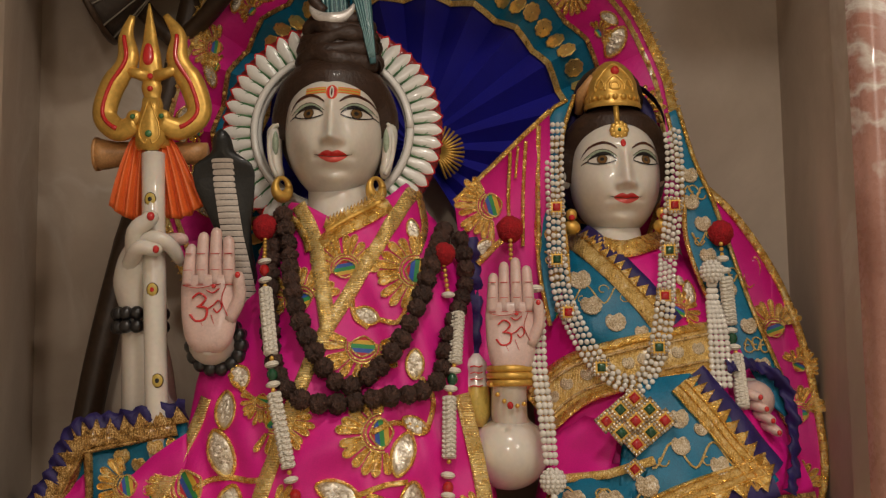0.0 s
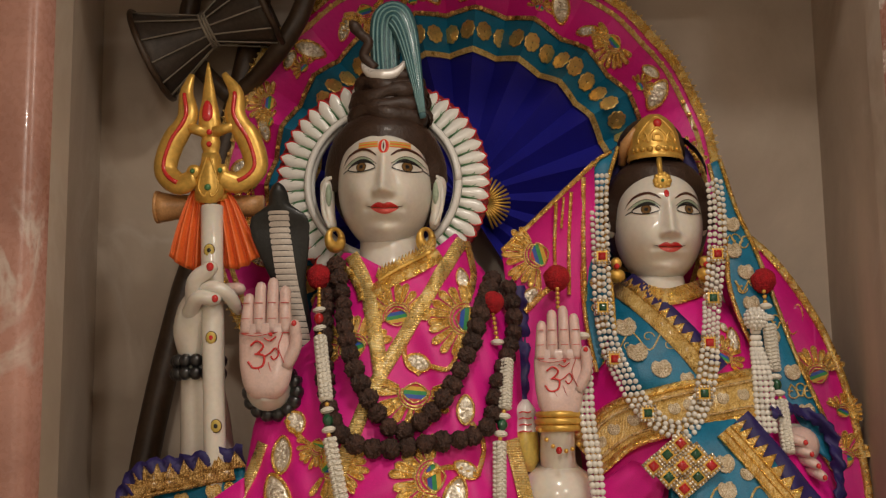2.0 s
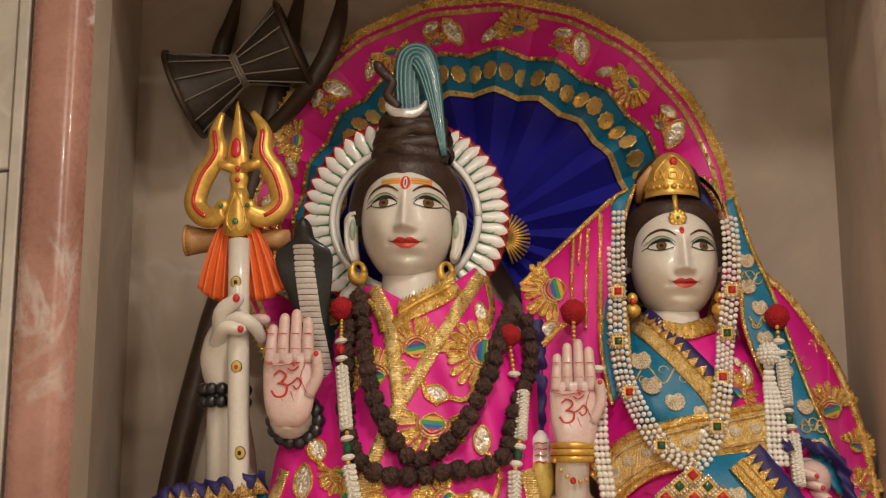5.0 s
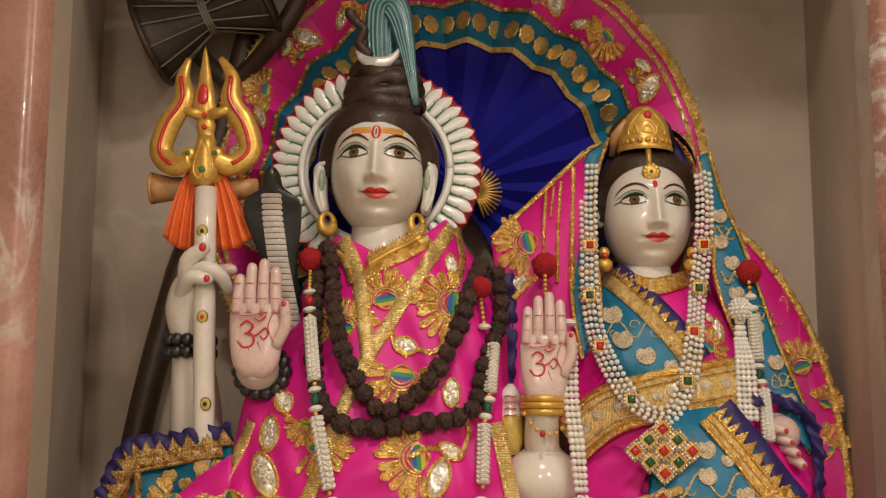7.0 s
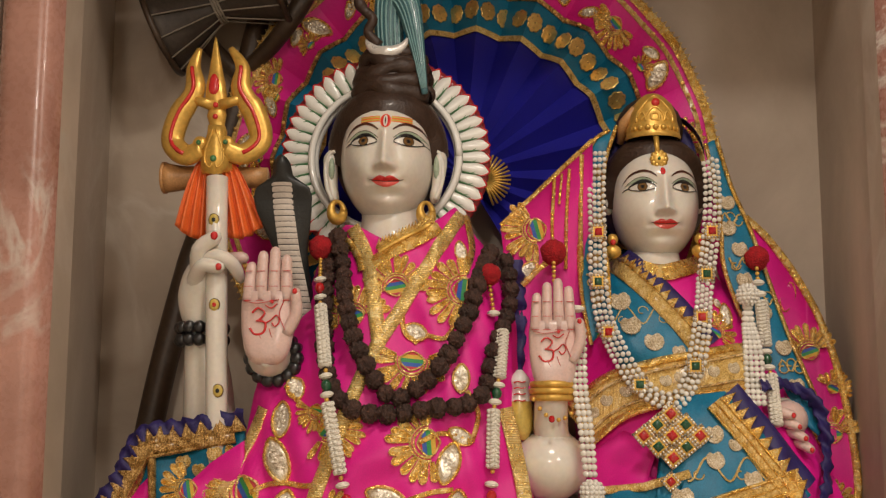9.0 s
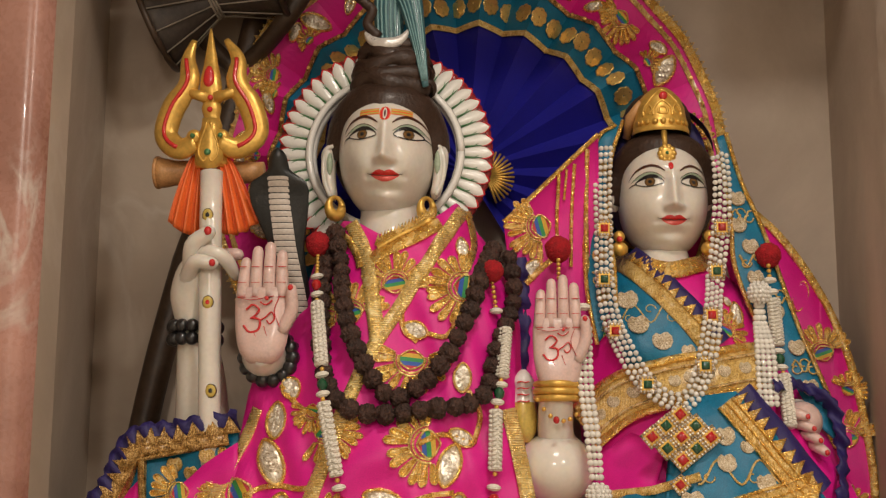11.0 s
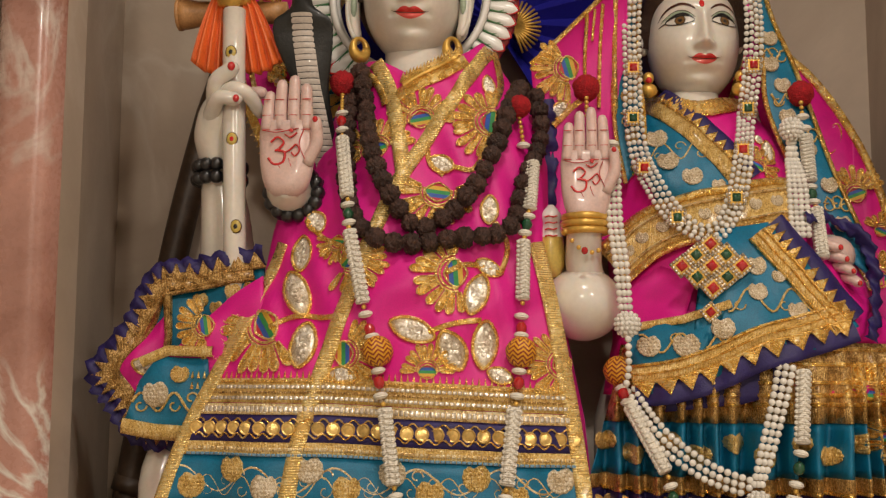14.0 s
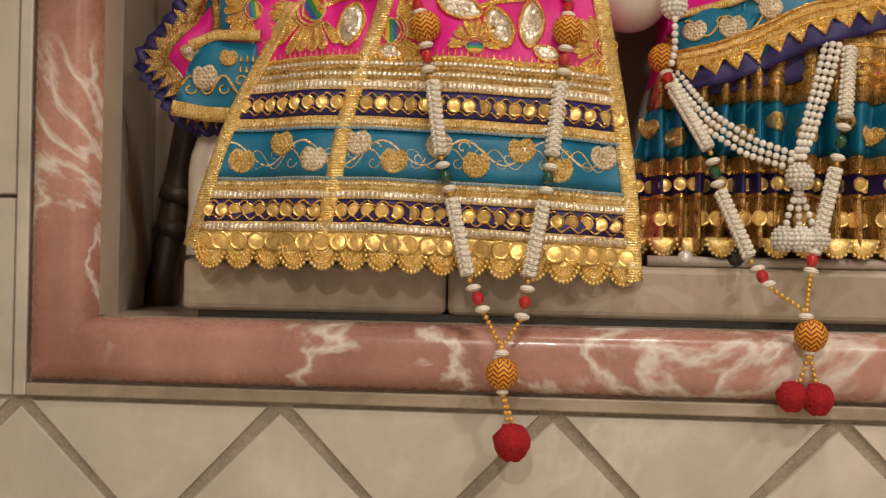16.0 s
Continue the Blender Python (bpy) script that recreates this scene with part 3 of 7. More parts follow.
            for r, h, m in ((0.185, 0.0014, black), (0.165, 0.0017, iris), (0.07, 0.0020, black)):
                A = [math.pi * k / 16 for k in range(17)]
                xs = [ex - ew * r * math.cos(a) for a in A]
                lay(bm, [(x, min(ez + ew * (0.045 + r * math.sin(a)), hi(0.5 + sx * (x - ex) / ew))) for x, a in zip(xs, A)],
                    [(x, max(ez + ew * (0.045 - r * math.sin(a)), lo(0.5 + sx * (x - ex) / ew))) for x, a in zip(xs, A)], f, h, m, 4)
            lay(bm, [(X(q), hi(q) + ew * (0.035 + 0.095 * math.sin(math.pi * q))) for q in Q], [(X(q), hi(q) - ew * 0.008) for q in Q], f, 0.0021, black, 3)
            lay(bm, [(X(q), lo(q) + ew * 0.006) for q in Q], [(X(q), lo(q) - ew * 0.034) for q in Q], f, 0.0018, black, 2)
            lay(bm, [(X(0.95 + 0.25 * q), ez + ew * (0.045 - 0.10 * q * q)) for q in Q], [(X(0.95 + 0.25 * q), ez + ew * (0.0 - 0.09 * q * q - 0.008 * (1 - q))) for q in Q], f, 0.0016, black, 2)
            arch = bez([(ex - sx * ew * q, ez + ew * h, 0) for q, h in ((0.53, 0.42), (0.29, 0.585), (0.0, 0.665), (-0.38, 0.565), (-0.60, 0.36), (-0.71, 0.17))], 30)
            wide = [along([(0, 0.026), (0.15, 0.046), (0.5, 0.052), (0.8, 0.036), (1, 0.008)], k / 30) * ew for k in range(31)]
            lay(bm, [(p.x, p.y + w) for p, w in zip(arch, wide)], [(p.x, p.y - w) for p, w in zip(arch, wide)], f, 0.0012, brow, 3)
        cx = self.c[0] + self.shift
        T = [k / 28 for k in range(29)]
        top = lambda t: along([(0, 0.03), (0.12, 0.09), (0.22, 0.145), (0.31, 0.168), (0.40, 0.150), (0.5, 0.105), (0.60, 0.150), (0.69, 0.168), (0.78, 0.145), (0.88, 0.09), (1, 0.03)], t)
        mid = lambda t: 0.03 - 0.05 * math.sin(math.pi * t) ** 0.7 - 0.012 * math.exp(-((t - 0.5) / 0.1) ** 2)
        low = lambda t: 0.03 - 0.25 * math.sin(math.pi * t) ** 0.8
        P = lambda fn: [(cx + lip_w * (t - 0.5), lips_z + lip_w * fn(t)) for t in T]
        lay(bm, P(top), P(mid), f, 0.0009, lip)
        lay(bm, P(mid), P(low), f, 0.0009, coral)
        lay(bm, P(lambda t: mid(t) + 0.012), P(lambda t: mid(t) - 0.012), f, 0.0013, brow, 2)
        for s in (-1, 1):
            lay(bm, [(cx + s * lip_w * (0.48 + 0.17 * q), lips_z + lip_w * (0.035 + 0.07 * q * q + 0.016 * (1 - q))) for q in T], [(cx + s * lip_w * (0.48 + 0.17 * q), lips_z + lip_w * (0.035 + 0.07 * q * q - 0.016 * (1 - q))) for q in T], f, 0.0010, brow, 2)


def finger(bm, base, tip, r, bend=(0, 0, 0), mi=0, nail=None):
    mid = (Vector(base) + Vector(tip)) / 2 + Vector(bend)
    pts = bez([base, mid, tip], 8)
    d = (pts[-1] - pts[-2]).normalized()
    rr = [r * (1.0 - 0.22 * k / 8) for k in range(9)] + [r * 0.55, r * 0.15]
    tube(bm, pts + [pts[-1] + d * r * 0.55, pts[-1] + d * r * 0.78], rr, 10, mi)
    if nail is not None:
        ball(bm, pts[-1] + d * r * 0.2 + Vector((0, -r * 0.62, 0)), (r * 0.38, r * 0.34, r * 0.44), 10, 7, nail)


def open_hand(bm, cx, y, z0, z1, w, thumb_side, ink, tint):
    """A raised open hand: a cupped palm from the wrist z0 up, four closed fingers to z1, a thumb, and the painted sign."""
    H = z1 - z0
    rows = []
    for i in range(19):
        t = (i / 18) ** 1.4
        z = z0 + H * 0.62 * t
        hw = w * along([(0, 0.20), (0.05, 0.30), (0.13, 0.385), (0.25, 0.44), (0.45, 0.485), (0.7, 0.50), (0.85, 0.50), (1, 0.46)], t)
        th = w * along([(0, 0.10), (0.05, 0.19), (0.13, 0.235), (0.3, 0.24), (0.7, 0.17), (1, 0.12)], t)
        row = []
        for k in range(20):
            a = 2 * math.pi * k / 20
            hollow = 0.05 * w * math.exp(-(math.cos(a) / 0.5) ** 2) * math.sin(math.pi * t) if math.sin(a) < 0 else 0
            row.append((cx + hw * math.copysign(abs(math.cos(a)) ** 0.8, math.cos(a)), y + th * math.sin(a) + hollow, z))
        rows.append(row)
    vs = skin(bm, rows, tint, True)
    cap(bm, vs[0][::-1], tint)
    cap(bm, vs[-1], tint)
    for k, (off, hgt) in enumerate(((-0.36, 0.87), (-0.13, 0.965), (0.115, 1.0), (0.35, 0.93))):
        o = off * thumb_side
        finger(bm, (cx + o * w * 1.0, y, z0 + H * 0.54), (cx + o * w * 0.92, y + 0.004, z0 + H * hgt - w * 0.08), w * 0.128, (0, -0.004, 0), tint)
    finger(bm, (cx + thumb_side * w * 0.34, y - 0.004, z0 + H * 0.26), (cx + thumb_side * w * 0.53, y - 0.012, z0 + H * 0.60), w * 0.13, (thumb_side * w * 0.1, 0, 0), tint, ink)
    f = lambda x, z: y - w * 0.168 + 0.10 * abs(x - cx) ** 1.5
    zc, s = z0 + H * 0.36, w * 0.26
    stroke = lambda pts, wd: band(bm, [(p.x, p.y) for p in bez([(cx + a * s, zc + b * s, 0) for a, b in pts], 22)], wd, f, 0.002, ink)
    stroke([(-1.0, 0.62), (-0.55, 0.95), (-0.1, 0.6), (-0.5, 0.1), (-0.7, 0.05)], s * 0.12)
    stroke([(-0.6, 0.08), (-0.05, -0.1), (-0.15, -0.75), (-0.75, -0.9), (-1.15, -0.45)], s * 0.15)
    stroke([(-0.1, -0.15), (0.35, 0.1), (0.75, 0.45), (0.95, 0.0), (0.65, -0.35), (0.42, -0.1)], s * 0.085)
    stroke([(-0.05, 1.15), (0.35, 0.95), (0.8, 1.25)], s * 0.08)
    for line in ([(-1.6, 1.45), (-0.6, 1.30), (0.9, 1.55)], [(1.25, 1.5), (0.95, 0.5), (1.35, -0.6)], [(0.25, -0.5), (0.45, -1.1), (0.75, -1.6)], [(-0.45, -0.9), (-0.2, -1.4), (0.1, -1.9)]):
        stroke(line, s * 0.04)
    plate(bm, ring_outline(cx + 0.4 * s, zc + 1.4 * s, s * 0.13, s * 0.13), f, 0.002, ink)
    for q in (0.54, 0.66, 0.79):
        for off in (-0.36, -0.13, 0.115, 0.35):
            o = cx + off * thumb_side * w
            if q < 0.8 or abs(off) < 0.3:
                plate(bm, ring_outline(o, z0 + H * q, w * 0.080, 0.0005), lambda x, z: y - w * 0.119, 0.0014, ink)


STONE = [M_SKIN, M_HAIR, M_BLACK, M_LIP, M_GREENP, M_IRIS, M_EYEW, M_BROW, M_ORANGE, M_PALM, M_BLUE, M_CORAL, M_YELLOW]
SK, HA, BL, LI, GR, IR, EW, BR, OR, PA, BU, CO, YE = range(13)

# the larger statue
hs = Head(-0.1465, 2.205, 2.157, 0.0915, 0.115, 0.137, 0.008)
bm = bmesh.new()
hs.build(bm)
hs.hair(bm, -0.2, 0.47, HA, 0.07, 0.25)
hs.face_paint(bm, (-0.1815, -0.0955), 2.164, 0.055, (EW, IR, BL, BR, LI, GR, CO), 2.0885, 0.054)
for sx in (-1, 1):  # painted brow bars and the upright eye between them
    X = lambda q: -0.1385 + sx * lerp(0.011, 0.049, q)
    bar = lambda z0, z1, h, m: lay(bm, [(X(k / 10), z0) for k in range(11)], [(X(k / 10), z1) for k in range(11)], hs.front, h, m, 3)
    bar(2.2155, 2.2025, 0.0006, OR)
    bar(2.2140, 2.2108, 0.0010, YE)
    bar(2.2078, 2.2045, 0.0010, YE)
for w, h, up, m in ((0.0105, 0.0150, 0.0006, OR), (0.0085, 0.0140, 0.0010, LI), (0.0040, 0.0125, 0.0014, EW), (0.0016, 0.0080, 0.0018, BR)):
    A = [math.pi * k / 12 for k in range(13)]
    lay(bm, [(-0.1385 - w * math.cos(a), 2.2045 + h * math.sin(a)) for a in A], [(-0.1385 - w * math.cos(a), 2.2045 - h * math.sin(a)) for a in A], hs.front, up, m, 6)
for sx in (-1, 1):  # long ears
    ex = -0.1515 + sx * 0.1015
    tube(bm, bez([(ex + sx * 0.004, 2.200, 2.172), (ex + sx * 0.008, 2.205, 2.145), (ex + sx * 0.004, 2.20, 2.10), (ex - sx * 0.004, 2.195, 2.062)], 12), [0.006, 0.012, 0.016, 0.0175, 0.0175, 0.017, 0.016, 0.015, 0.014, 0.013, 0.013, 0.012, 0.006], 12, SK, (0.85, 1.4))
    tube(bm, bez([(ex - sx * 0.004, 2.185, 2.166), (ex + sx * 0.008, 2.186, 2.160), (ex + sx * 0.015, 2.186, 2.135), (ex + sx * 0.012, 2.184, 2.095), (ex, 2.182, 2.066)], 20), 0.0042, 8, SK)
    ball(bm, (ex + sx * 0.003, 2.184, 2.130), (0.0065, 0.006, 0.024), 10, 8, GR)
tube(bm, [(-0.14, 2.225, 2.075), (-0.14, 2.215, 2.03), (-0.138, 2.20, 1.99), (-0.136, 2.19, 1.93)], [0.062, 0.058, 0.062, 0.085], 28, SK)
for z, r, h, ph in ((2.280, 0.068, 0.020, 0.0), (2.302, 0.066, 0.018, 1.4), (2.324, 0.062, 0.018, 2.9), (2.344, 0.057, 0.016, 0.8), (2.361, 0.048, 0.014, 2.0)):
    tube(bm, [(-0.136 + 0.062 * math.cos(a) * r / 0.066, 2.20 + 0.055 * math.sin(a) * r / 0.066, z + 0.008 * math.sin(a * 2 + ph) + 0.004 * math.sin(a * 5 + ph)) for a in [2 * math.pi * k / 40 for k in range(41)]], [h * (1 + 0.16 * math.sin(k * 0.9 + ph)) for k in range(41)], 12, HA)
tube(bm, [(-0.139, 2.2, 2.26), (-0.139, 2.2, 2.37)], [0.075, 0.045], 20, HA)
open_hand(bm, -0.338, 2.005, 1.735, 1.948, 0.098, 1, LI, PA)
tube(bm, bez([(-0.338, 2.008, 1.768), (-0.342, 2.05, 1.752), (-0.345, 2.13, 1.748), (-0.32, 2.22, 1.73)], 12), [0.036 + 0.0013 * k for k in range(13)], 16, SK)
tube(bm, bez([(-0.470, 2.14, 1.56), (-0.478, 2.135, 1.70), (-0.486, 2.13, 1.77), (-0.491, 2.12, 1.815), (-0.497, 2.107, 1.862), (-0.489, 2.092, 1.900), (-0.476, 2.078, 1.928)], 24), [0.052, 0.051, 0.050, 0.048, 0.046, 0.044, 0.042, 0.040, 0.038, 0.036, 0.035, 0.034, 0.033, 0.033, 0.034, 0.035, 0.036, 0.036, 0.035, 0.034, 0.033, 0.031, 0.029, 0.026, 0.020], 20, SK)
finger(bm, (-0.487, 2.078, 1.910), (-0.450, 2.040, 1.972), 0.0185, (-0.010, -0.010, 0.010), SK, LI)
finger(bm, (-0.503, 2.088, 1.885), (-0.441, 2.040, 1.917), 0.0160, (0.000, -0.022, 0.018), SK, LI)
tube(bm, bez([(-0.484, 2.072, 1.925), (-0.447, 2.046, 1.938), (-0.419, 2.055, 1.925), (-0.406, 2.085, 1.895)], 12), [0.014, 0.0145, 0.0145, 0.0145, 0.014, 0.014, 0.014, 0.014, 0.0135, 0.013, 0.012, 0.010, 0.006], 12, SK)
tube(bm, [(-0.43, 2.09, 1.940), (-0.408, 2.087, 1.940), (-0.399, 2.086, 1.939), (-0.395, 2.086, 1.939)], [0.012, 0.012, 0.009, 0.003], 12, PA)
ball(bm, (0.168, 2.105, 1.556), (0.070, 0.080, 0.064), 28, 18, SK)  # bare knee
tube(bm, bez([(-0.575, 2.08, 1.088), (-0.572, 2.09, 1.17), (-0.57, 2.10, 1.26), (-0.54, 2.15, 1.36)], 12), [0.034, 0.036, 0.038, 0.037, 0.037, 0.038, 0.038, 0.039, 0.04, 0.04, 0.042, 0.044, 0.046], 16, SK)
# hidden seat and torso that carry the robe
tube(bm, [(-0.18, 2.26, 1.085), (-0.18, 2.25, 1.30), (-0.16, 2.24, 1.55), (-0.14, 2.22, 1.75), (-0.137, 2.2, 1.92), (-0.137, 2.2, 1.97)], [0.20, 0.21, 0.16, 0.14, 0.13, 0.07], 24, SK, (1.1, 0.6))
statue_a = part("deity_statue", bm, STONE)
tagged(statue_a, "large painted white marble seated deity statue, raised palm, on the plinth", "statue")

# the smaller statue
hp = Head(0.389, 2.290, 2.078, 0.0865, 0.108, 0.126, 0.010)
bm = bmesh.new()
hp.build(bm)
hp.hair(bm, -0.2, 0.62, HA, 0.08, 0.26)
hp.face_paint(bm, (0.3555, 0.4390), 2.0875, 0.052, (EW, IR, BL, BR, LI, GR, CO), 2.0165, 0.049)
plate(bm, ring_outline(0.395, 2.119, 0.005, 0.008, 0, 10), hp.front, 0.001, LI)
tube(bm, [(0.386, 2.31, 2.02), (0.386, 2.30, 1.97), (0.387, 2.27, 1.92), (0.39, 2.25, 1.87)], [0.054, 0.05, 0.054, 0.075], 26, SK)
for sx in (-1, 1):
    ball(bm, (0.386 + sx * 0.090, 2.29, 2.085), (0.014, 0.02, 0.035), 10, 8, SK)
ball(bm, (0.386, 2.33, 2.235), (0.07, 0.07, 0.07), 20, 12, HA)
open_hand(bm, 0.175, 2.045, 1.69, 1.892, 0.088, 1, LI, PA)
tube(bm, bez([(0.175, 2.05, 1.71), (0.170, 2.07, 1.66), (0.175, 2.10, 1.60), (0.22, 2.16, 1.56)], 12), [0.029 + 0.0004 * k for k in range(13)], 16, SK)
ball(bm, (0.604, 2.13, 1.640), (0.036, 0.04, 0.036), 16, 10, PA)
for k in range(4):
    finger(bm, (0.575 + 0.012 * k, 2.09, 1.655 - 0.018 * k), (0.597 + 0.010 * k, 2.066, 1.648 - 0.020 * k), 0.0110, (0, -0.006, 0), PA, LI)
tube(bm, bez([(0.60, 2.14, 1.64), (0.56, 2.2, 1.66), (0.52, 2.25, 1.80)], 8), 0.04, 14, SK)
tube(bm, [(0.40, 2.30, 1.085), (0.40, 2.29, 1.35), (0.40, 2.28, 1.60), (0.39, 2.27, 1.78), (0.388, 2.26, 1.90)], [0.19, 0.19, 0.13, 0.115, 0.06], 24, SK, (1.1, 0.6))
statue_b = part("deity_statue", bm, STONE)
tagged(statue_b, "smaller painted white marble seated deity statue with a raised palm", "statue")


# ---- the larger statue's robe ----
ROBE_L = [(1.07, -0.565), (1.13, -0.553), (1.36, -0.487), (1.53, -0.405), (1.60, -0.385), (1.686, -0.377), (1.72, -0.367), (1.75, -0.348), (1.79, -0.315), (1.84, -0.298), (1.90, -0.285), (1.98, -0.262), (2.06, -0.240)]
ROBE_R = [(1.07, 0.186), (1.36, 0.158), (1.53, 0.125), (1.62, 0.098), (1.82, 0.100), (1.92, 0.075), (1.98, 0.035), (2.06, 0.015)]
ROBE_Y = [(1.07, 1.912), (1.13, 1.908), (1.36, 1.925), (1.57, 1.955), (1.72, 2.005), (1.87, 2.055), (1.95, 2.095), (2.06, 2.13)]
ROBE_TOP = [(-1, 1.93), (-0.8, 2.015), (-0.55, 2.005), (-0.1, 1.970), (0.15, 1.975), (0.45, 2.01), (0.8, 2.050), (1, 1.99)]


def robe(x, z):
    """Depth of the robe's front."""
    a, b = along(ROBE_L, z), along(ROBE_R, z)
    u = max(-1.0, min(1.0, (2 * x - a - b) / (b - a)))
    k = smooth01((1.55 - z) / 0.4)
    fold = 0.007 * k * math.sin(x * 43 + 1.5 * z) + 0.006 * math.sin(x * 21 + z * 9) + 0.006 * math.sin(x * 33 - z * 26 + 2.0 * math.sin(z * 14))
    fold += 0.0042 * math.sin(x * 70 + z * 37 + 3 * math.sin(x * 19)) * smooth01((z - 1.4) / 0.1)
    return along(ROBE_Y, z) + lerp(0.085, 0.055, k) * abs(u) ** 2.6 + fold


def cloth(bm, rows, thick, mi=0):
    """A sheet of cloth with thickness: rows of points, pushed back by thick for its lining."""
    front = skin(bm, rows, mi)
    back = skin(bm, [[(p[0], p[1] + thick, p[2]) for p in r] for r in rows], mi, flip=True)
    for a, b in ((front[0], back[0]), (back[-1], front[-1])):
        for i in range(len(a) - 1):
            bm.faces.new((a[i + 1], a[i], b[i], b[i + 1])).material_index = mi
    for e in (0, -1):
        for i in range(len(front) - 1):
            bm.faces.new((front[i][e], front[i + 1][e], back[i + 1][e], back[i][e])).material_index = mi


def laid(bm, outline, f, h=0.004, thick=0.005, mi=0, step=0.03):
    """A piece of cloth of any outline (x, z) lying on the surface y = f(x, z)."""
    pts = []
    for (x0, z0), (x1, z1) in zip(outline, outline[1:] + outline[:1]):
        n = max(1, int(math.hypot(x1 - x0, z1 - z0) / step))
        pts += [(lerp(x0, x1, k / n), lerp(z0, z1, k / n)) for k in range(n)]
    g = bmesh.new()
    vs = [g.verts.new((x, 0, z)) for x, z in pts]
    fc = g.faces.new(vs)
    bmesh.ops.triangulate(g, faces=[fc], quad_method="BEAUTY", ngon_method="BEAUTY")
    bmesh.ops.subdivide_edges(g, edges=[e for e in g.edges], cuts=3, use_grid_fill=True)
    g.normal_update()
    if sum(q.normal.y * q.calc_area() for q in g.faces) > 0:
        bmesh.ops.reverse_faces(g, faces=g.faces)
    g.verts.index_update()
    front = [bm.verts.new((v.co.x, f(v.co.x, v.co.z) - h, v.co.z)) for v in g.verts]
    back = [bm.verts.new((v.co.x, f(v.co.x, v.co.z) - h + thick, v.co.z)) for v in g.verts]
    for q in g.faces:
        bm.faces.new([front[v.index] for v in q.verts]).material_index = mi
        bm.faces.new([back[v.index] for v in reversed(q.verts)]).material_index = mi
    for e in g.edges:
        if len(e.link_faces) == 1:
            a, b = e.verts[0].index, e.verts[1].index
            bm.faces.new((front[a], front[b], back[b], back[a])).material_index = mi
    g.free()


def burst(parent, f, cx, cz, r, aim, spread, n=10, h=0.004, name="petal_motif"):
    """A half flower of corded gold petals, each outlined and ribbed, round a small rainbow eye."""
    bm = bmesh.new()
    rnd = random.Random(int(cx * 5000 + cz * 900))
    n = n + 2
    for k in range(n):
        a = math.radians(aim - spread / 2 + spread * k / (n - 1) + rnd.uniform(-3, 3))
        l = r * (0.92 + 0.16 * rnd.random())
        ca, sa = math.cos(a), math.sin(a)
        w = min(0.100 * r, 0.34 * math.radians(spread) / n * r)
        half = [(lerp(0.46 * r, l, q), w * p) for q, p in ((0, 0.45), (0.3, 0.70), (0.6, 0.95), (0.8, 1.0), (0.92, 0.72), (1.0, 0.0))]
        loop = half + [(u, -v) for u, v in half[-2::-1]]
        loop = [(cx + u * ca - v * sa, cz + u * sa + v * ca) for u, v in loop]
        plate(bm, loop, f, h * 0.7, 5, 0.0018)
        band(bm, loop, r * 0.036, f, h + 0.0012, 0)
    for q in (0.44, 0.36):
        arc = [(cx + q * r * math.cos(math.radians(aim - spread / 2 + spread * k / 12)), cz + q * r * math.sin(math.radians(aim - spread / 2 + spread * k / 12))) for k in range(13)]
        band(bm, arc, r * 0.055, f, h + 0.001, 0)
    c0, s0 = math.cos(math.radians(aim)), math.sin(math.radians(aim))
    L, W = 0.27 * r, 0.33 * r
    P = lambda u, v: (cx + u * c0 - v * s0, cz + u * s0 + v * c0)
    wid = lambda u: W * max(0.0, math.cos(math.pi / 2 * min(1.0, abs(u) / L))) ** 0.8
    for k in range(5):
        e0, e1 = -L + 2 * L * k / 5, -L + 2 * L * (k + 1) / 5
        us = [lerp(e0, e1, i / 4) for i in range(5)]
        lay(bm, [P(u, wid(u)) for u in us], [P(u, -wid(u)) for u in us], f, h * 0.5, 1 + k % 4, 3)
    rim = [P(L * math.cos(t), math.copysign(wid(L * math.cos(t)), math.sin(t))) for t in [2 * math.pi * i / 20 for i in range(21)]]
    band(bm, rim, r * 0.05, f, h + 0.001, 0)
    return part(name, bm, [M_GOLDX] + M_RAIN + [M_GOLD], parent)


def mirror_leaf(parent, f, cx, cz, rx, rz, turn, h=0.004, name="mirror_leaf"):
    """A pointed leaf of shiny sequins outlined in gold cord."""
    bm = bmesh.new()
    out = ring_outline(cx, cz, rx, rz, math.radians(turn), 18, 0.55)
    plate(bm, out, f, h * 0.6, 1, 0.001)
    rnd = random.Random(int(cx * 7000 + cz * 500))
    for k in range(22):
        a, q = rnd.random() * 6.283, math.sqrt(rnd.random()) * 0.72
        u, v = rx * q * math.cos(a) * 0.8, rz * q * math.sin(a)
        c, s = math.cos(math.radians(turn)), math.sin(math.radians(turn))
        x, z = cx + u * c - v * s, cz + u * s + v * c
        dip = rnd.uniform(-0.5, 0.5)
        plate(bm, ring_outline(x, z, 0.0042, 0.0042, 0, 7), lambda p, q2, x=x, z=z, dip=dip: f(x, z) + dip * (q2 - z), h + 0.0012 * rnd.random(), 1)
    band(bm, out + out[:2], min(rx, rz) * 0.26, f, h + 0.0015, 0)
    return part(name, bm, [M_GOLD, M_SEQUIN], parent)


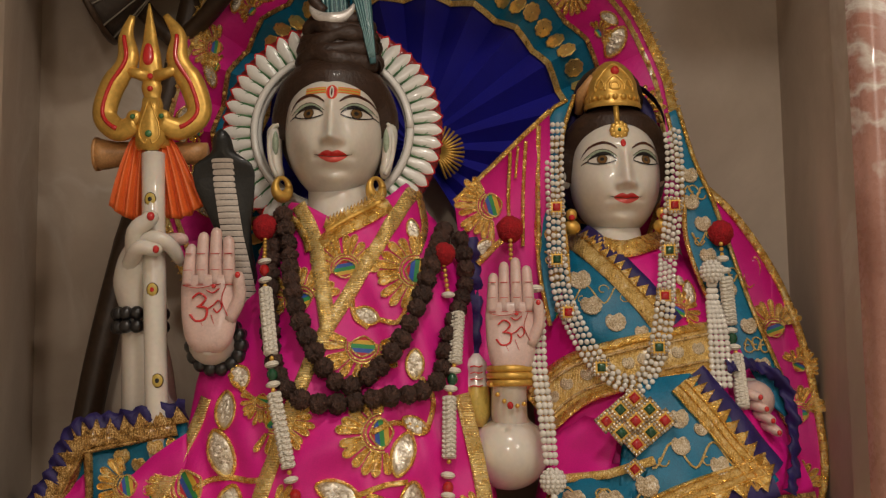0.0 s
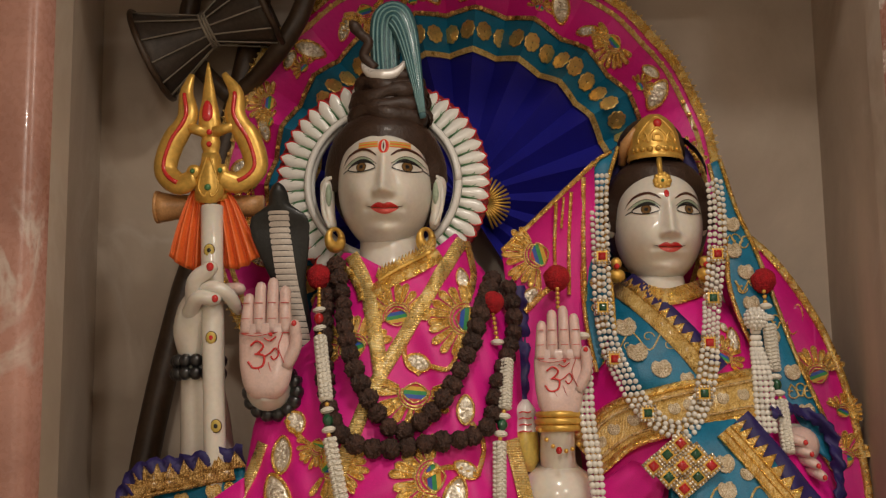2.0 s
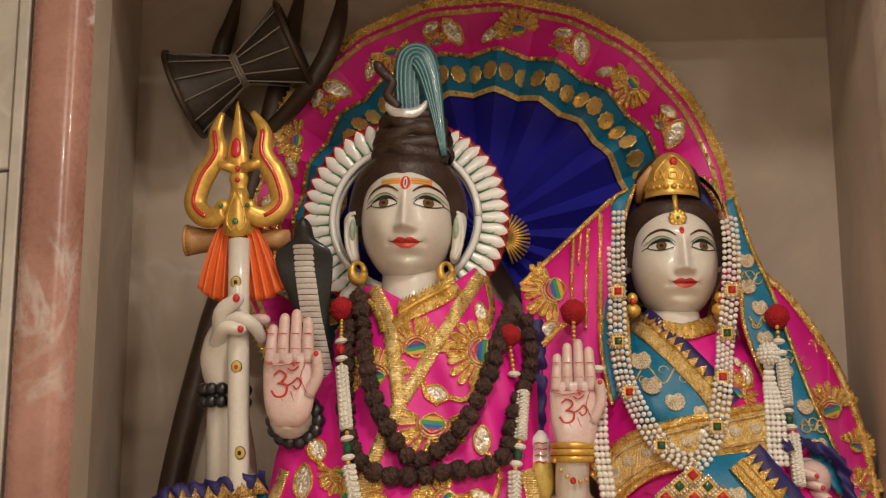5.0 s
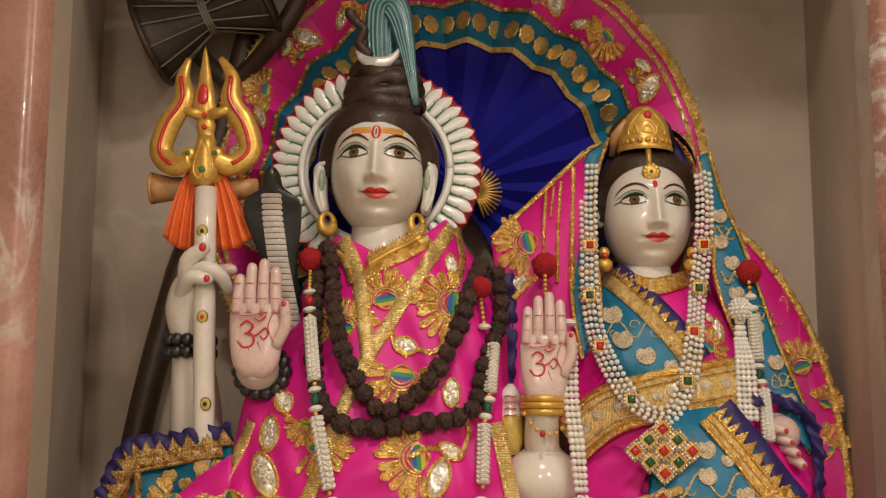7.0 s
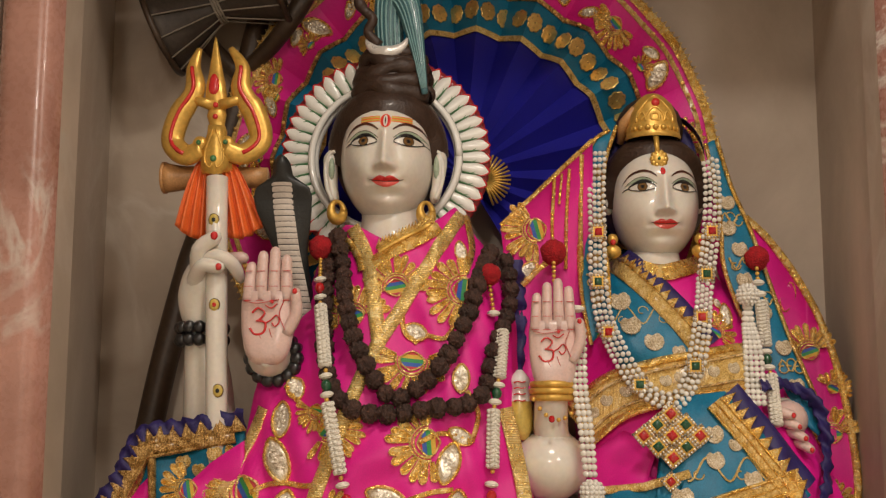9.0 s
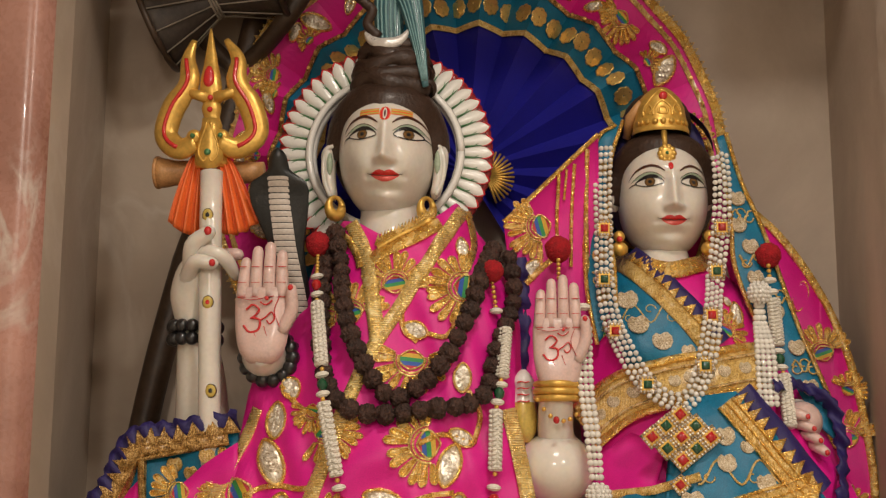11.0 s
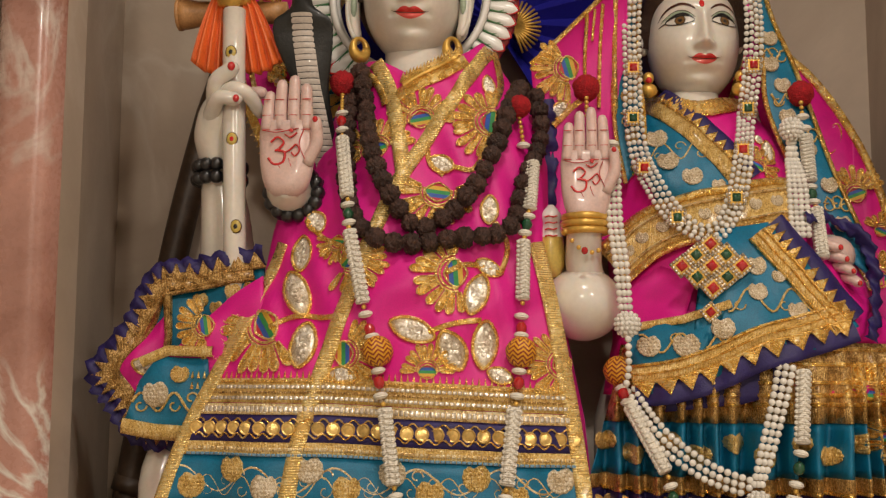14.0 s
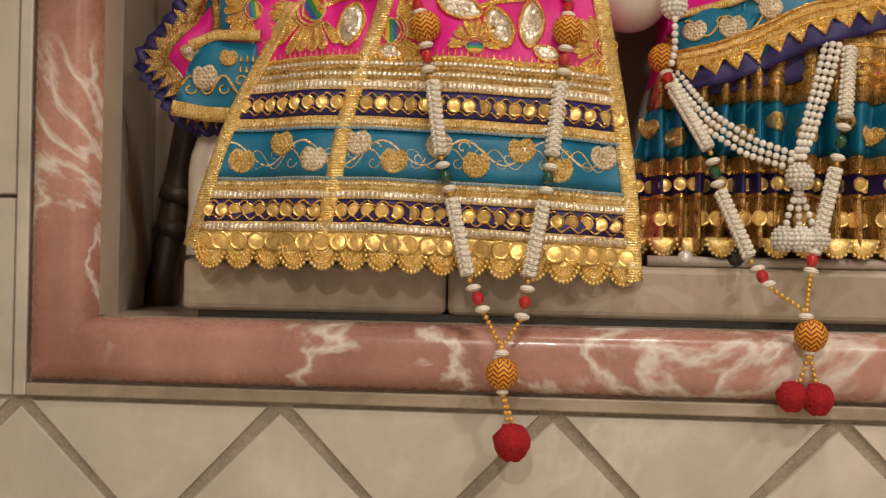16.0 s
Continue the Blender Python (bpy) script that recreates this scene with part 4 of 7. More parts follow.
def paisley(parent, f, cx, cz, r, flip=1, material=None, h=0.004):
    """A curled heart-like paisley in raised embroidery."""
    bm = bmesh.new()
    shape = lambda a: 0.88 + 0.20 * math.cos(a - 0.9) - 0.34 * math.exp(-((a - 1.57) / 0.30) ** 2)
    out = []
    for k in range(40):
        a = 2 * math.pi * k / 40
        q = r * shape(a) * (0.95 + 0.08 * abs(math.cos(6.5 * a)))
        out.append((cx + flip * q * math.cos(a), cz + q * math.sin(a)))
    plate(bm, out, f, h, 0, 0.002)
    for ring, m in ((0.80, 16), (0.50, 10), (0.20, 4)):  # rows of small sewn discs
        for k in range(m):
            a = 2 * math.pi * (k + 0.5) / m
            q = r * ring * shape(a)
            plate(bm, ring_outline(cx + flip * q * math.cos(a), cz + q * math.sin(a), r * 0.135, r * 0.135, 0, 7), f, h + 0.0012 + 0.002 * (1 - ring), 0, 0.0008)
    return part("paisley", bm, material or M_PAISLEY, parent)


def vine(parent, f, x0, x1, zc, amp, wave, wd=0.005, material=None):
    bm = bmesh.new()
    n = int((x1 - x0) / 0.006)
    band(bm, [(x0 + (x1 - x0) * k / n, zc + amp * math.sin((x0 + (x1 - x0) * k / n) / wave * 6.283)) for k in range(n + 1)], wd, f, 0.003)
    m = int((x1 - x0) / wave * 2)
    for k in range(m):
        x = x0 + (k + 0.5) * (x1 - x0) / m
        s = 1 if k % 2 else -1
        band(bm, [(x + 0.011 * math.cos(t) * (1 - 0.12 * t), zc + s * (amp * 0.4 + 0.011 * math.sin(t) * (1 - 0.12 * t))) for t in [0.5 * i for i in range(11)]], wd * 0.7, f, 0.003)
    return part("vine", bm, material or M_GOLDM, parent)


def coin_mesh(r):
    bm = bmesh.new()
    rows = [[(q * r * math.cos(a), y, q * r * math.sin(a)) for a in [2 * math.pi * k / 14 for k in range(14)]] for q, y in ((1, 0.002), (1, -0.001), (0.9, -0.0022), (0.7, -0.0012), (0.3, -0.002))]
    vs = skin(bm, rows, 0, True)
    cap(bm, vs[-1])
    me = bpy.data.meshes.new("coin")
    bm.normal_update()
    bm.to_mesh(me)
    bm.free()
    me.materials.append(M_COIN)
    return me


def world_base(ob):
    off = Vector((0, 0, 0))
    while ob is not None:
        off = off + ob.location
        ob = ob.parent
    return off


def piece(name, me, parent, at, turn=(0, 0, 0), size=1.0):
    """One of many alike pieces that share a mesh."""
    ob = new(name, me)
    ob.parent = parent
    ob.location = Vector(at) - world_base(parent)
    ob.rotation_euler = turn
    ob.scale = (size,) * 3 if isinstance(size, (int, float)) else size
    return ob


robe_a = thing("robe", (-0.19, 2.05, 1.07), "magenta satin robe with gold petal motifs and banded brocade hem", "robe")
bm = bmesh.new()
rows = []
for i in range(100):
    s = i / 99
    row = []
    for k in range(-4, 69):
        u = max(-1.0, min(1.0, k / 32 - 1))
        z = lerp(1.106, along(ROBE_TOP, u), s)
        a, b = along(ROBE_L, z), along(ROBE_R, z)
        x = lerp(a, b, (u + 1) / 2)
        over = max(0, -k) / 4 + max(0, k - 64) / 4
        row.append((x + math.copysign(0.012 * over, u), robe(x, z) + 0.14 * over ** 1.5, z))
    rows.append(row)
cloth(bm, rows, 0.004)
part("robe_body", bm, M_PINK, robe_a)


def hem(z, x):
    return z - 0.045 * max(0.0, x + 0.25)


def strip(name, z0, z1, h, material, x0=None, x1=None, label=""):
    """A woven band across the robe between two heights."""
    bm = bmesh.new()
    rows = []
    for i in range(5):
        z = lerp(z0, z1, i / 4)
        a = along(ROBE_L, z) if x0 is None else x0
        b = along(ROBE_R, z) if x1 is None else x1
        rows.append([(lerp(a, b, k / 70), robe(lerp(a, b, k / 70), hem(z, lerp(a, b, k / 70))) - h, hem(z, lerp(a, b, k / 70))) for k in range(71)])
    cloth(bm, rows, h + 0.001)
    return part(name, bm, material, robe_a, label)


strip("brocade_band", 1.385, 1.425, 0.004, M_GOLDM)
strip("brocade_band", 1.366, 1.384, 0.006, M_ZARI)
b1 = strip("ribbon_band", 1.322, 1.366, 0.004, M_PURPLE, label="dark purple ribbon sewn with gold coins")
strip("brocade_band", 1.300, 1.322, 0.005, M_GOLDM)
tealband = strip("teal_band", 1.222, 1.300, 0.003, M_TEAL, label="teal brocade band with gold paisleys")
strip("brocade_band", 1.200, 1.222, 0.005, M_GOLDM)
strip("brocade_band", 1.186, 1.200, 0.006, M_ZARI)
b2 = strip("ribbon_band", 1.148, 1.186, 0.004, M_PURPLE, label="dark purple ribbon sewn with gold coins")
strip("brocade_band", 1.132, 1.148, 0.006, M_ZARI)
lace = strip("lace_band", 1.100, 1.132, 0.004, M_LACE, label="gold lace edge with scallops")
bm = bmesh.new()
for z in (1.425, 1.407):  # picot edge
    for k in range(64):
        x = lerp(-0.495, 0.15, k / 63)
        plate(bm, [(x - 0.002, hem(z, x)), (x + 0.002, hem(z, x)), (x, hem(z + 0.012, x))], robe, 0.004, 0)
part("picot_edge", bm, M_GOLD, robe_a)
for z, wide, m in ((1.420, 0.0022, M_GOLD), (1.411, 0.0030, M_SEQUIN), (1.402, 0.0018, M_BRONZE_SHADE), (1.393, 0.0030, M_SEQUIN), (1.375, 0.0045, M_SEQUIN), (1.311, 0.0030, M_ZARI), (1.302, 0.0022, M_STITCH), (1.219, 0.0022, M_STITCH), (1.211, 0.0030, M_ZARI), (1.193, 0.0045, M_SEQUIN), (1.140, 0.0045, M_SEQUIN)):
    bm = bmesh.new()
    a, b = along(ROBE_L, z) + 0.012, along(ROBE_R, z) - 0.012
    n = int((b - a) / 0.0082)
    for k in range(n):
        x = lerp(a, b, (k + 0.5) / n)
        zz = hem(z, x)
        plate(bm, [(x - 0.0032, zz - wide), (x + 0.0034, zz - wide), (x + 0.0034, zz + wide), (x - 0.0032, zz + wide)], robe, 0.0072, 0, 0.0010)
    tagged(part("stitching", bm, m, robe_a), kind="stuff")
coin = coin_mesh(0.0115)
for host, z, n, xa, xb in ((b1, 1.344, 27, -0.478, 0.150), (b2, 1.167, 31, -0.528, 0.168)):
    for k in range(n):
        x = lerp(xa, xb, k / (n - 1))
        piece("coin", coin, host, (x, robe(x, hem(z, x)) - 0.006, hem(z, x)), (random.uniform(-0.3, 0.3), 0, random.uniform(-0.3, 0.3)))
    bm = bmesh.new()
    for sgn in (-1, 1):
        band(bm, [(lerp(xa, xb, k / 180), hem(z, lerp(xa, xb, k / 180)) + sgn * 0.012 + 0.004 * math.sin(k * 0.9)) for k in range(181)], 0.003, robe, 0.008)
    part("cord", bm, M_GOLD, host)
big = coin_mesh(0.0155)
for k in range(25):
    x = lerp(-0.530, 0.165, k / 24)
    piece("coin", big, lace, (x, robe(x, hem(1.118, x)) - 0.007, hem(1.116, x)), (random.uniform(-0.25, 0.25), 0, random.uniform(-0.25, 0.25)))
for k in range(15):
    x = lerp(-0.520, 0.160, k / 14)
    bm = bmesh.new()
    zc = hem(1.108, x)
    hw, dp = 0.0255, 0.036
    fan = [(x + hw * math.cos(a), zc - dp * math.sin(a)) for a in [math.pi * i / 14 for i in range(15)]]
    yb = robe(x, zc)
    plate(bm, fan, lambda p, q: yb + 0.10 * abs(p - x), 0.003, 0, 0.002)
    for i in range(13):
        a = math.pi * (i + 0.5) / 13
        ball(bm, (x + hw * math.cos(a), yb - 0.003, zc - dp * math.sin(a)), 0.0038, 6, 4)
        band(bm, [(x + hw * q * math.cos(a), zc - dp * q * math.sin(a)) for q in (0.35, 0.9)], 0.0022, lambda p, q: yb, 0.0065)
    for q in (0.45, 0.75):
        band(bm, [(x + hw * q * math.cos(a), zc - dp * q * math.sin(a)) for a in [math.pi * i / 14 for i in range(15)]], 0.0025, lambda p, q2: yb, 0.0068)
    part("scallop", bm, M_LACE, lace)
for k in range(10):
    x = -0.475 + 0.0665 * k
    up = 1 if k % 2 else -1
    paisley(tealband, robe, x, hem(1.262 + 0.014 * up, x), 0.025, up, M_PAISLEY if k in (2, 3, 5, 9) else M_GOLDM)
vine(tealband, robe, -0.50, 0.155, 1.262, 0.020, 0.133, 0.006, M_ZARI)
vine(tealband, robe, -0.47, 0.150, 1.252, 0.016, 0.067, 0.0035, M_GOLDM)

# gold ribbon trims down the sides and the lap, and the neckline
def trim(pts, wd, name="gold_trim", material=None, n=60, h=0.007, rib=0.0):
    bm = bmesh.new()
    band(bm, [(p.x, p.y) for p in bez([(x, z, 0) for x, z in pts], n)], wd, lambda x, z: robe(x, z) - rib * math.sin(z * 1400), h)
    return part(name, bm, material or M_GOLDX, robe_a)


trim([(-0.352, 1.66), (-0.395, 1.55), (-0.487, 1.36), (-0.535, 1.20), (-0.566, 1.105)], 0.022)
trim([(-0.185, 1.66), (-0.215, 1.575), (-0.283, 1.36), (-0.310, 1.22), (-0.332, 1.108)], 0.026)
trim([(0.088, 1.66), (0.113, 1.55), (0.147, 1.36), (0.168, 1.20), (0.178, 1.06)], 0.026)
trim([(0.005, 2.035), (-0.060, 1.915), (-0.130, 1.79), (-0.158, 1.735), (-0.185, 1.66)], 0.025, n=420, rib=0.0007)
trim([(-0.205, 2.005), (-0.186, 1.972), (-0.170, 1.932), (-0.156, 1.872), (-0.143, 1.809), (-0.137, 1.775)], 0.027, n=320, rib=0.0007)
trim([(-0.236, 1.992), (-0.205, 1.967), (-0.188, 1.940), (-0.180, 1.915)], 0.016, "lapel_edge", M_GOLD, 40)
trim([(-0.160, 1.930), (-0.135, 1.946), (-0.093, 1.966), (-0.060, 1.984), (-0.035, 2.000)], 0.026, "neck_trim", M_GOLD, 60)
trim([(-0.150, 1.952), (-0.128, 1.966), (-0.092, 1.986), (-0.052, 2.006)], 0.010, "neck_cord", M_GOLDP, 80, 0.010, 0.002)
trim([(0.020, 1.93), (0.024, 1.97), (0.012, 2.035)], 0.012, "gold_trim", M_GOLD, 20)
bm = bmesh.new()
for k in range(17):
    t = k / 16
    x = lerp(-0.150, -0.050, t)
    z = lerp(1.958, 2.008, t)
    plate(bm, [(x - 0.006, z), (x + 0.006, z), (x, z + 0.022)], lambda p, q: robe(p, q) - 0.004, 0.005, 0, 0.002)
part("neck_lace", bm, M_GOLD, robe_a)

BURSTS = [(-0.113, 1.880, 0.062, 100, 200), (-0.190, 1.822, 0.068, 110, 190), (0.012, 1.876, 0.072, 175, 190), (-0.078, 1.743, 0.066, 265, 210), (-0.044, 1.599, 0.072, 185, 190), (-0.219, 1.625, 0.064, 315, 150),
          (-0.367, 1.515, 0.085, 215, 190), (-0.440, 1.50, 0.045, 200, 150), (-0.244, 1.655, 0.040, 260, 180), (0.131, 1.450, 0.060, 200, 150), (-0.225, 1.465, 0.062, 0, 140), (-0.085, 1.435, 0.045, 90, 180)]
for x, z, r, aim, spread in BURSTS:
    burst(robe_a, robe, x, z, r, aim, spread)
LEAVES = [(-0.290, 1.695, 0.017, 0.021, 30), (-0.313, 1.639, 0.019, 0.032, 0), (-0.314, 1.568, 0.022, 0.042, 25), (-0.295, 1.480, 0.023, 0.038, -10), (-0.075, 1.796, 0.016, 0.024, 70), (-0.009, 1.564, 0.019, 0.036, -15),
          (-0.112, 1.504, 0.019, 0.040, 70), (-0.047, 1.470, 0.022, 0.034, 25), (0.005, 1.480, 0.020, 0.040, -5), (0.010, 1.712, 0.015, 0.026, 0), (0.004, 1.955, 0.011, 0.022, 10), (0.010, 1.610, 0.013, 0.024, 60),
          (-0.225, 1.43, 0.014, 0.024, 80), (0.03, 1.43, 0.013, 0.022, 70)]
for x, z, rx, rz, turn in LEAVES:
    mirror_leaf(robe_a, robe, x, z, rx, rz, turn)
for pts in ([(-0.31, 1.70), (-0.275, 1.665), (-0.235, 1.645)], [(-0.30, 1.53), (-0.26, 1.525), (-0.225, 1.53)], [(-0.36, 1.51), (-0.33, 1.525), (-0.29, 1.53)], [(-0.085, 1.50), (-0.04, 1.515), (0.0, 1.52)], [(-0.055, 1.79), (-0.02, 1.785), (0.0, 1.82), (0.012, 1.85)],
            [(-0.06, 1.60), (-0.02, 1.615), (0.03, 1.60)], [(-0.10, 1.84), (-0.095, 1.80), (-0.07, 1.775)], [(0.02, 1.69), (0.04, 1.65), (0.03, 1.60)]):
    trim(pts, 0.009, "stem", M_GOLD, 16, 0.004)

# the side shawl beside the robe
def side(x, z):
    return 2.055 - 0.12 * (x + 0.55) * 0.3 + 0.006 * math.sin(x * 60 + z * 20) + 0.004 * math.sin(z * 55)


shawl_a = thing("side_shawl", (-0.55, 2.06, 1.33), "folded teal and pink shawl edged with gold teeth and purple ribbon", "shawl")
bm = bmesh.new()
laid(bm, [(-0.672, 1.44), (-0.610, 1.52), (-0.578, 1.598), (-0.50, 1.615), (-0.39, 1.632), (-0.36, 1.40), (-0.50, 1.32), (-0.60, 1.335)], side, 0.0, 0.012)
part("teal_cloth", bm, M_TEAL, shawl_a)
bm = bmesh.new()
laid(bm, [(-0.645, 1.44), (-0.600, 1.50), (-0.560, 1.535), (-0.545, 1.45), (-0.555, 1.36), (-0.605, 1.365)], side, 0.006, 0.006)
part("pink_cloth", bm, M_PINK, shawl_a)
EDGE = [(-0.385, 1.640), (-0.50, 1.622), (-0.580, 1.605), (-0.618, 1.525), (-0.682, 1.44), (-0.650, 1.385), (-0.600, 1.325), (-0.535, 1.318), (-0.49, 1.315)]
ins = lambda d: [(lerp(x, -0.50, d), lerp(z, 1.47, d)) for x, z in EDGE]
# border and teeth in darker gold, the shade on this shawl put into colour
bm = bmesh.new()
band(bm, [(p.x, p.y) for p in bez([(x, z, 0) for x, z in ins(0.16)], 60)], 0.032, side, 0.010)
part("gold_border", bm, M_BRONZE_SHADE, shawl_a)
bm = bmesh.new()
band(bm, [(-0.555, 1.585), (-0.553, 1.50), (-0.56, 1.43)], 0.014, side, 0.012)
band(bm, [(-0.60, 1.50), (-0.56, 1.57), (-0.40, 1.60)], 0.008, side, 0.012)
part("gold_border", bm, M_BRONZE_SHADE, shawl_a)
line = bez([(x, z, 0) for x, z in EDGE], 90)
for k in range(0, 90, 3):
    a, b = line[k], line[k + 3]
    d = (b - a).normalized()
    nin = Vector((d.y, -d.x, 0)) if (Vector((-0.50, 1.47, 0)) - a).dot(Vector((d.y, -d.x, 0))) > 0 else Vector((-d.y, d.x, 0))
    bm = bmesh.new()
    m = (a + b) / 2
    tip = m - nin * 0.012
    plate(bm, [(q.x, q.y) for q in (a + nin * 0.022, b + nin * 0.022, tip + nin * 0.004)], side, 0.012, 0, 0.001)
    part("gold_tooth", bm, M_BRONZE_SHADE, shawl_a)
bm = bmesh.new()
band(bm, [(p.x, p.y) for p in line], 0.034, lambda x, z: side(x, z) + 0.008 * math.sin(x * 170 + z * 150), 0.006, 0, wavy=0.25)
part("purple_frill", bm, M_PURPLE, shawl_a, "ruffled dark purple ribbon edge")
mirror_leaf(shawl_a, lambda x, z: side(x, z) - 0.006, -0.590, 1.445, 0.014, 0.024, 70)
burst(shawl_a, lambda x, z: side(x, z) - 0.006, -0.58, 1.395, 0.03, 100, 170, 8)
for x, z in ((-0.47, 1.545), (-0.44, 1.575), (-0.50, 1.56)):
    paisley(shawl_a, side, x, z, 0.015, 1, M_GOLDM)

flap = lambda x, z: 2.015 + 0.004 * math.sin(x * 50 + z * 40)
under = thing("under_robe", (-0.5, 2.02, 1.30), "pink under robe with a teal paisley patch and gold border", "robe")
bm = bmesh.new()
laid(bm, [(-0.575, 1.43), (-0.515, 1.49), (-0.44, 1.56), (-0.38, 1.60), (-0.36, 1.42), (-0.49, 1.40)], flap, 0.0, 0.01)
part("pink_cloth", bm, M_PINK, under)
bm = bmesh.new()
laid(bm, [(-0.612, 1.35), (-0.590, 1.42), (-0.555, 1.462), (-0.47, 1.458), (-0.46, 1.32), (-0.56, 1.325)], flap, 0.004, 0.01)
part("teal_patch", bm, M_TEAL, under)
paisley(under, flap, -0.562, 1.395, 0.026, 1, M_PAISLEY, 0.009)
for ln, wd in (([(-0.585, 1.452), (-0.54, 1.472), (-0.46, 1.47)], 0.018), ([(-0.615, 1.345), (-0.56, 1.335), (-0.47, 1.33)], 0.026)):
    bm = bmesh.new()
    band(bm, ln, wd, flap, 0.010)
    part("gold_border", bm, M_GOLDM, under)
paisley(under, flap, -0.515, 1.43, 0.017, -1, M_GOLDM, 0.009)
vine(under, lambda x, z: flap(x, z) - 0.005, -0.60, -0.48, 1.385, 0.016, 0.06, 0.004, M_GOLDM)
burst(under, flap, -0.475, 1.515, 0.055, 190, 160, 8, 0.004)


# ---- garlands of the larger statue ----
def shared(name, build, material):
    bm = bmesh.new()
    build(bm)
    bm.normal_update()
    me = bpy.data.meshes.new(name)
    bm.to_mesh(me)
    bm.free()
    for m in material if isinstance(material, (list, tuple)) else [material]:
        me.materials.append(m)
    me.shade_smooth()
    return me


def seed_ball(bm):
    ball(bm, (0, 0, 0), 0.0172, 30, 20)
    for v in bm.verts:
        ph = math.atan2(v.co.y, v.co.x)
        groove = 1 - 0.22 * abs(math.cos(2.5 * ph)) ** 7
        v.co *= groove * (1.05 + 0.16 * noise.noise(v.co * 190) + 0.30 * noise.noise(v.co * 430))


def pom_ball(bm):
    ball(bm, (0, 0, 0), 0.0225, 18, 12)
    for v in bm.verts:
        v.co *= 1 + 0.16 * noise.noise(v.co * 420)


def tube_bead(bm):
    """A braided ivory stick: slanting grains in columns round a core, mirrored from one column to the next."""
    tube(bm, [(0, 0, 0.060), (0, 0, -0.060)], 0.0098, 10)
    for c in range(6):
        a = 2 * math.pi * (c + 0.5) / 6
        s = 1 if c % 2 else -1
        t = Vector((-math.sin(a), math.cos(a), 0))
        o = Vector((math.cos(a), math.sin(a), 0)) * 0.0094
        for k in range(13):
            m = o + Vector((0, 0, -0.055 + 0.110 * k / 12))
            d = t * (s * 0.0044) + Vector((0, 0, 0.0040))
            tube(bm, [m - d, m, m + d], [0.0018, 0.0042, 0.0018], 6)


ME_SEED = shared("seed", seed_ball, M_SEED)
ME_POM = shared("pompom", pom_ball, M_WOOL)
ME_TUBE = shared("woven_bead", tube_bead, M_SHELL)
ME_DISC = shared("ivory_disc", lambda b: ball(b, (0, 0, 0), (0.0125, 0.0125, 0.0062), 12, 6), M_SHELL)
ME_RED = shared("red_bead", lambda b: ball(b, (0, 0, 0), (0.0095, 0.0095, 0.011), 12, 8), M_REDG)
ME_GREEN = shared("green_bead", lambda b: ball(b, (0, 0, 0), (0.0095, 0.0095, 0.011), 12, 8), M_GREENG)
ME_GOLDB = shared("gold_bead", lambda b: ball(b, (0, 0, 0), 0.0042, 8, 6), M_GOLDP)
ME_AMBER = shared("beaded_ball", lambda b: ball(b, (0, 0, 0), 0.0255, 18, 12, 0, 0.03, 9), M_AMBER)
ME_PEARL = shared("pearl", lambda b: ball(b, (0, 0, 0), 0.0050, 10, 7), M_PEARL)
KINDS = {"d": (ME_DISC, "ivory_disc"), "r": (ME_RED, "red_bead"), "g": (ME_GREEN, "green_bead"), "o": (ME_GOLDB, "gold_bead"), "a": (ME_AMBER, "beaded_ball"), "p": (ME_POM, "pompom")}


def bead(host, kind, at, along_dir=(0, 0, 1), size=1.0):
    me, name = KINDS[kind]
    q = Vector((0, 0, 1)).rotation_difference(Vector(along_dir)).to_euler()
    return piece(name, me, host, at, q, size)


def tube_link(host, a, b):
    a, b = Vector(a), Vector(b)
    q = (a - b).to_track_quat("Z", "Y").to_euler()
    return piece("woven_bead", ME_TUBE, host, (a + b) / 2, q, (1, 1, (a - b).length / 0.12))


def chain(host, a, b, kind="o", gap=0.0085, sag=0.0):
    a, b = Vector(a), Vector(b)
    n = max(1, int((b - a).length / gap))
    for k in range(n + 1):
        t = k / n
        bead(host, kind, a.lerp(b, t) + Vector((0, 0, -sag * 4 * t * (1 - t))))


def strung(host, me, name, pts, gap, f, n=200):
    """Beads at even steps along a line of (x, z), lying on y = f(x, z)."""
    line = [Vector((p.x, f(p.x, p.y), p.y)) for p in bez([(x, z, 0) for x, z in pts], n)]
    run, nxt, count = 0.0, 0.0, 0
    rnd = random.Random(len(pts) * 7 + int(gap * 1e5))
    for a, b in zip(line, line[1:]):
        l = (b - a).length
        while nxt <= run + l and l > 0:
            p = a.lerp(b, (nxt - run) / l)
            piece(name, me, host, p, (rnd.uniform(-0.6, 0.6), rnd.uniform(-0.6, 0.6), rnd.uniform(0, 6.28)) if gap > 0.015 else (0, 0, 0), rnd.uniform(0.86, 1.00) if gap > 0.015 else 1.0)
            nxt += gap
            count += 1
        run += l
    return count


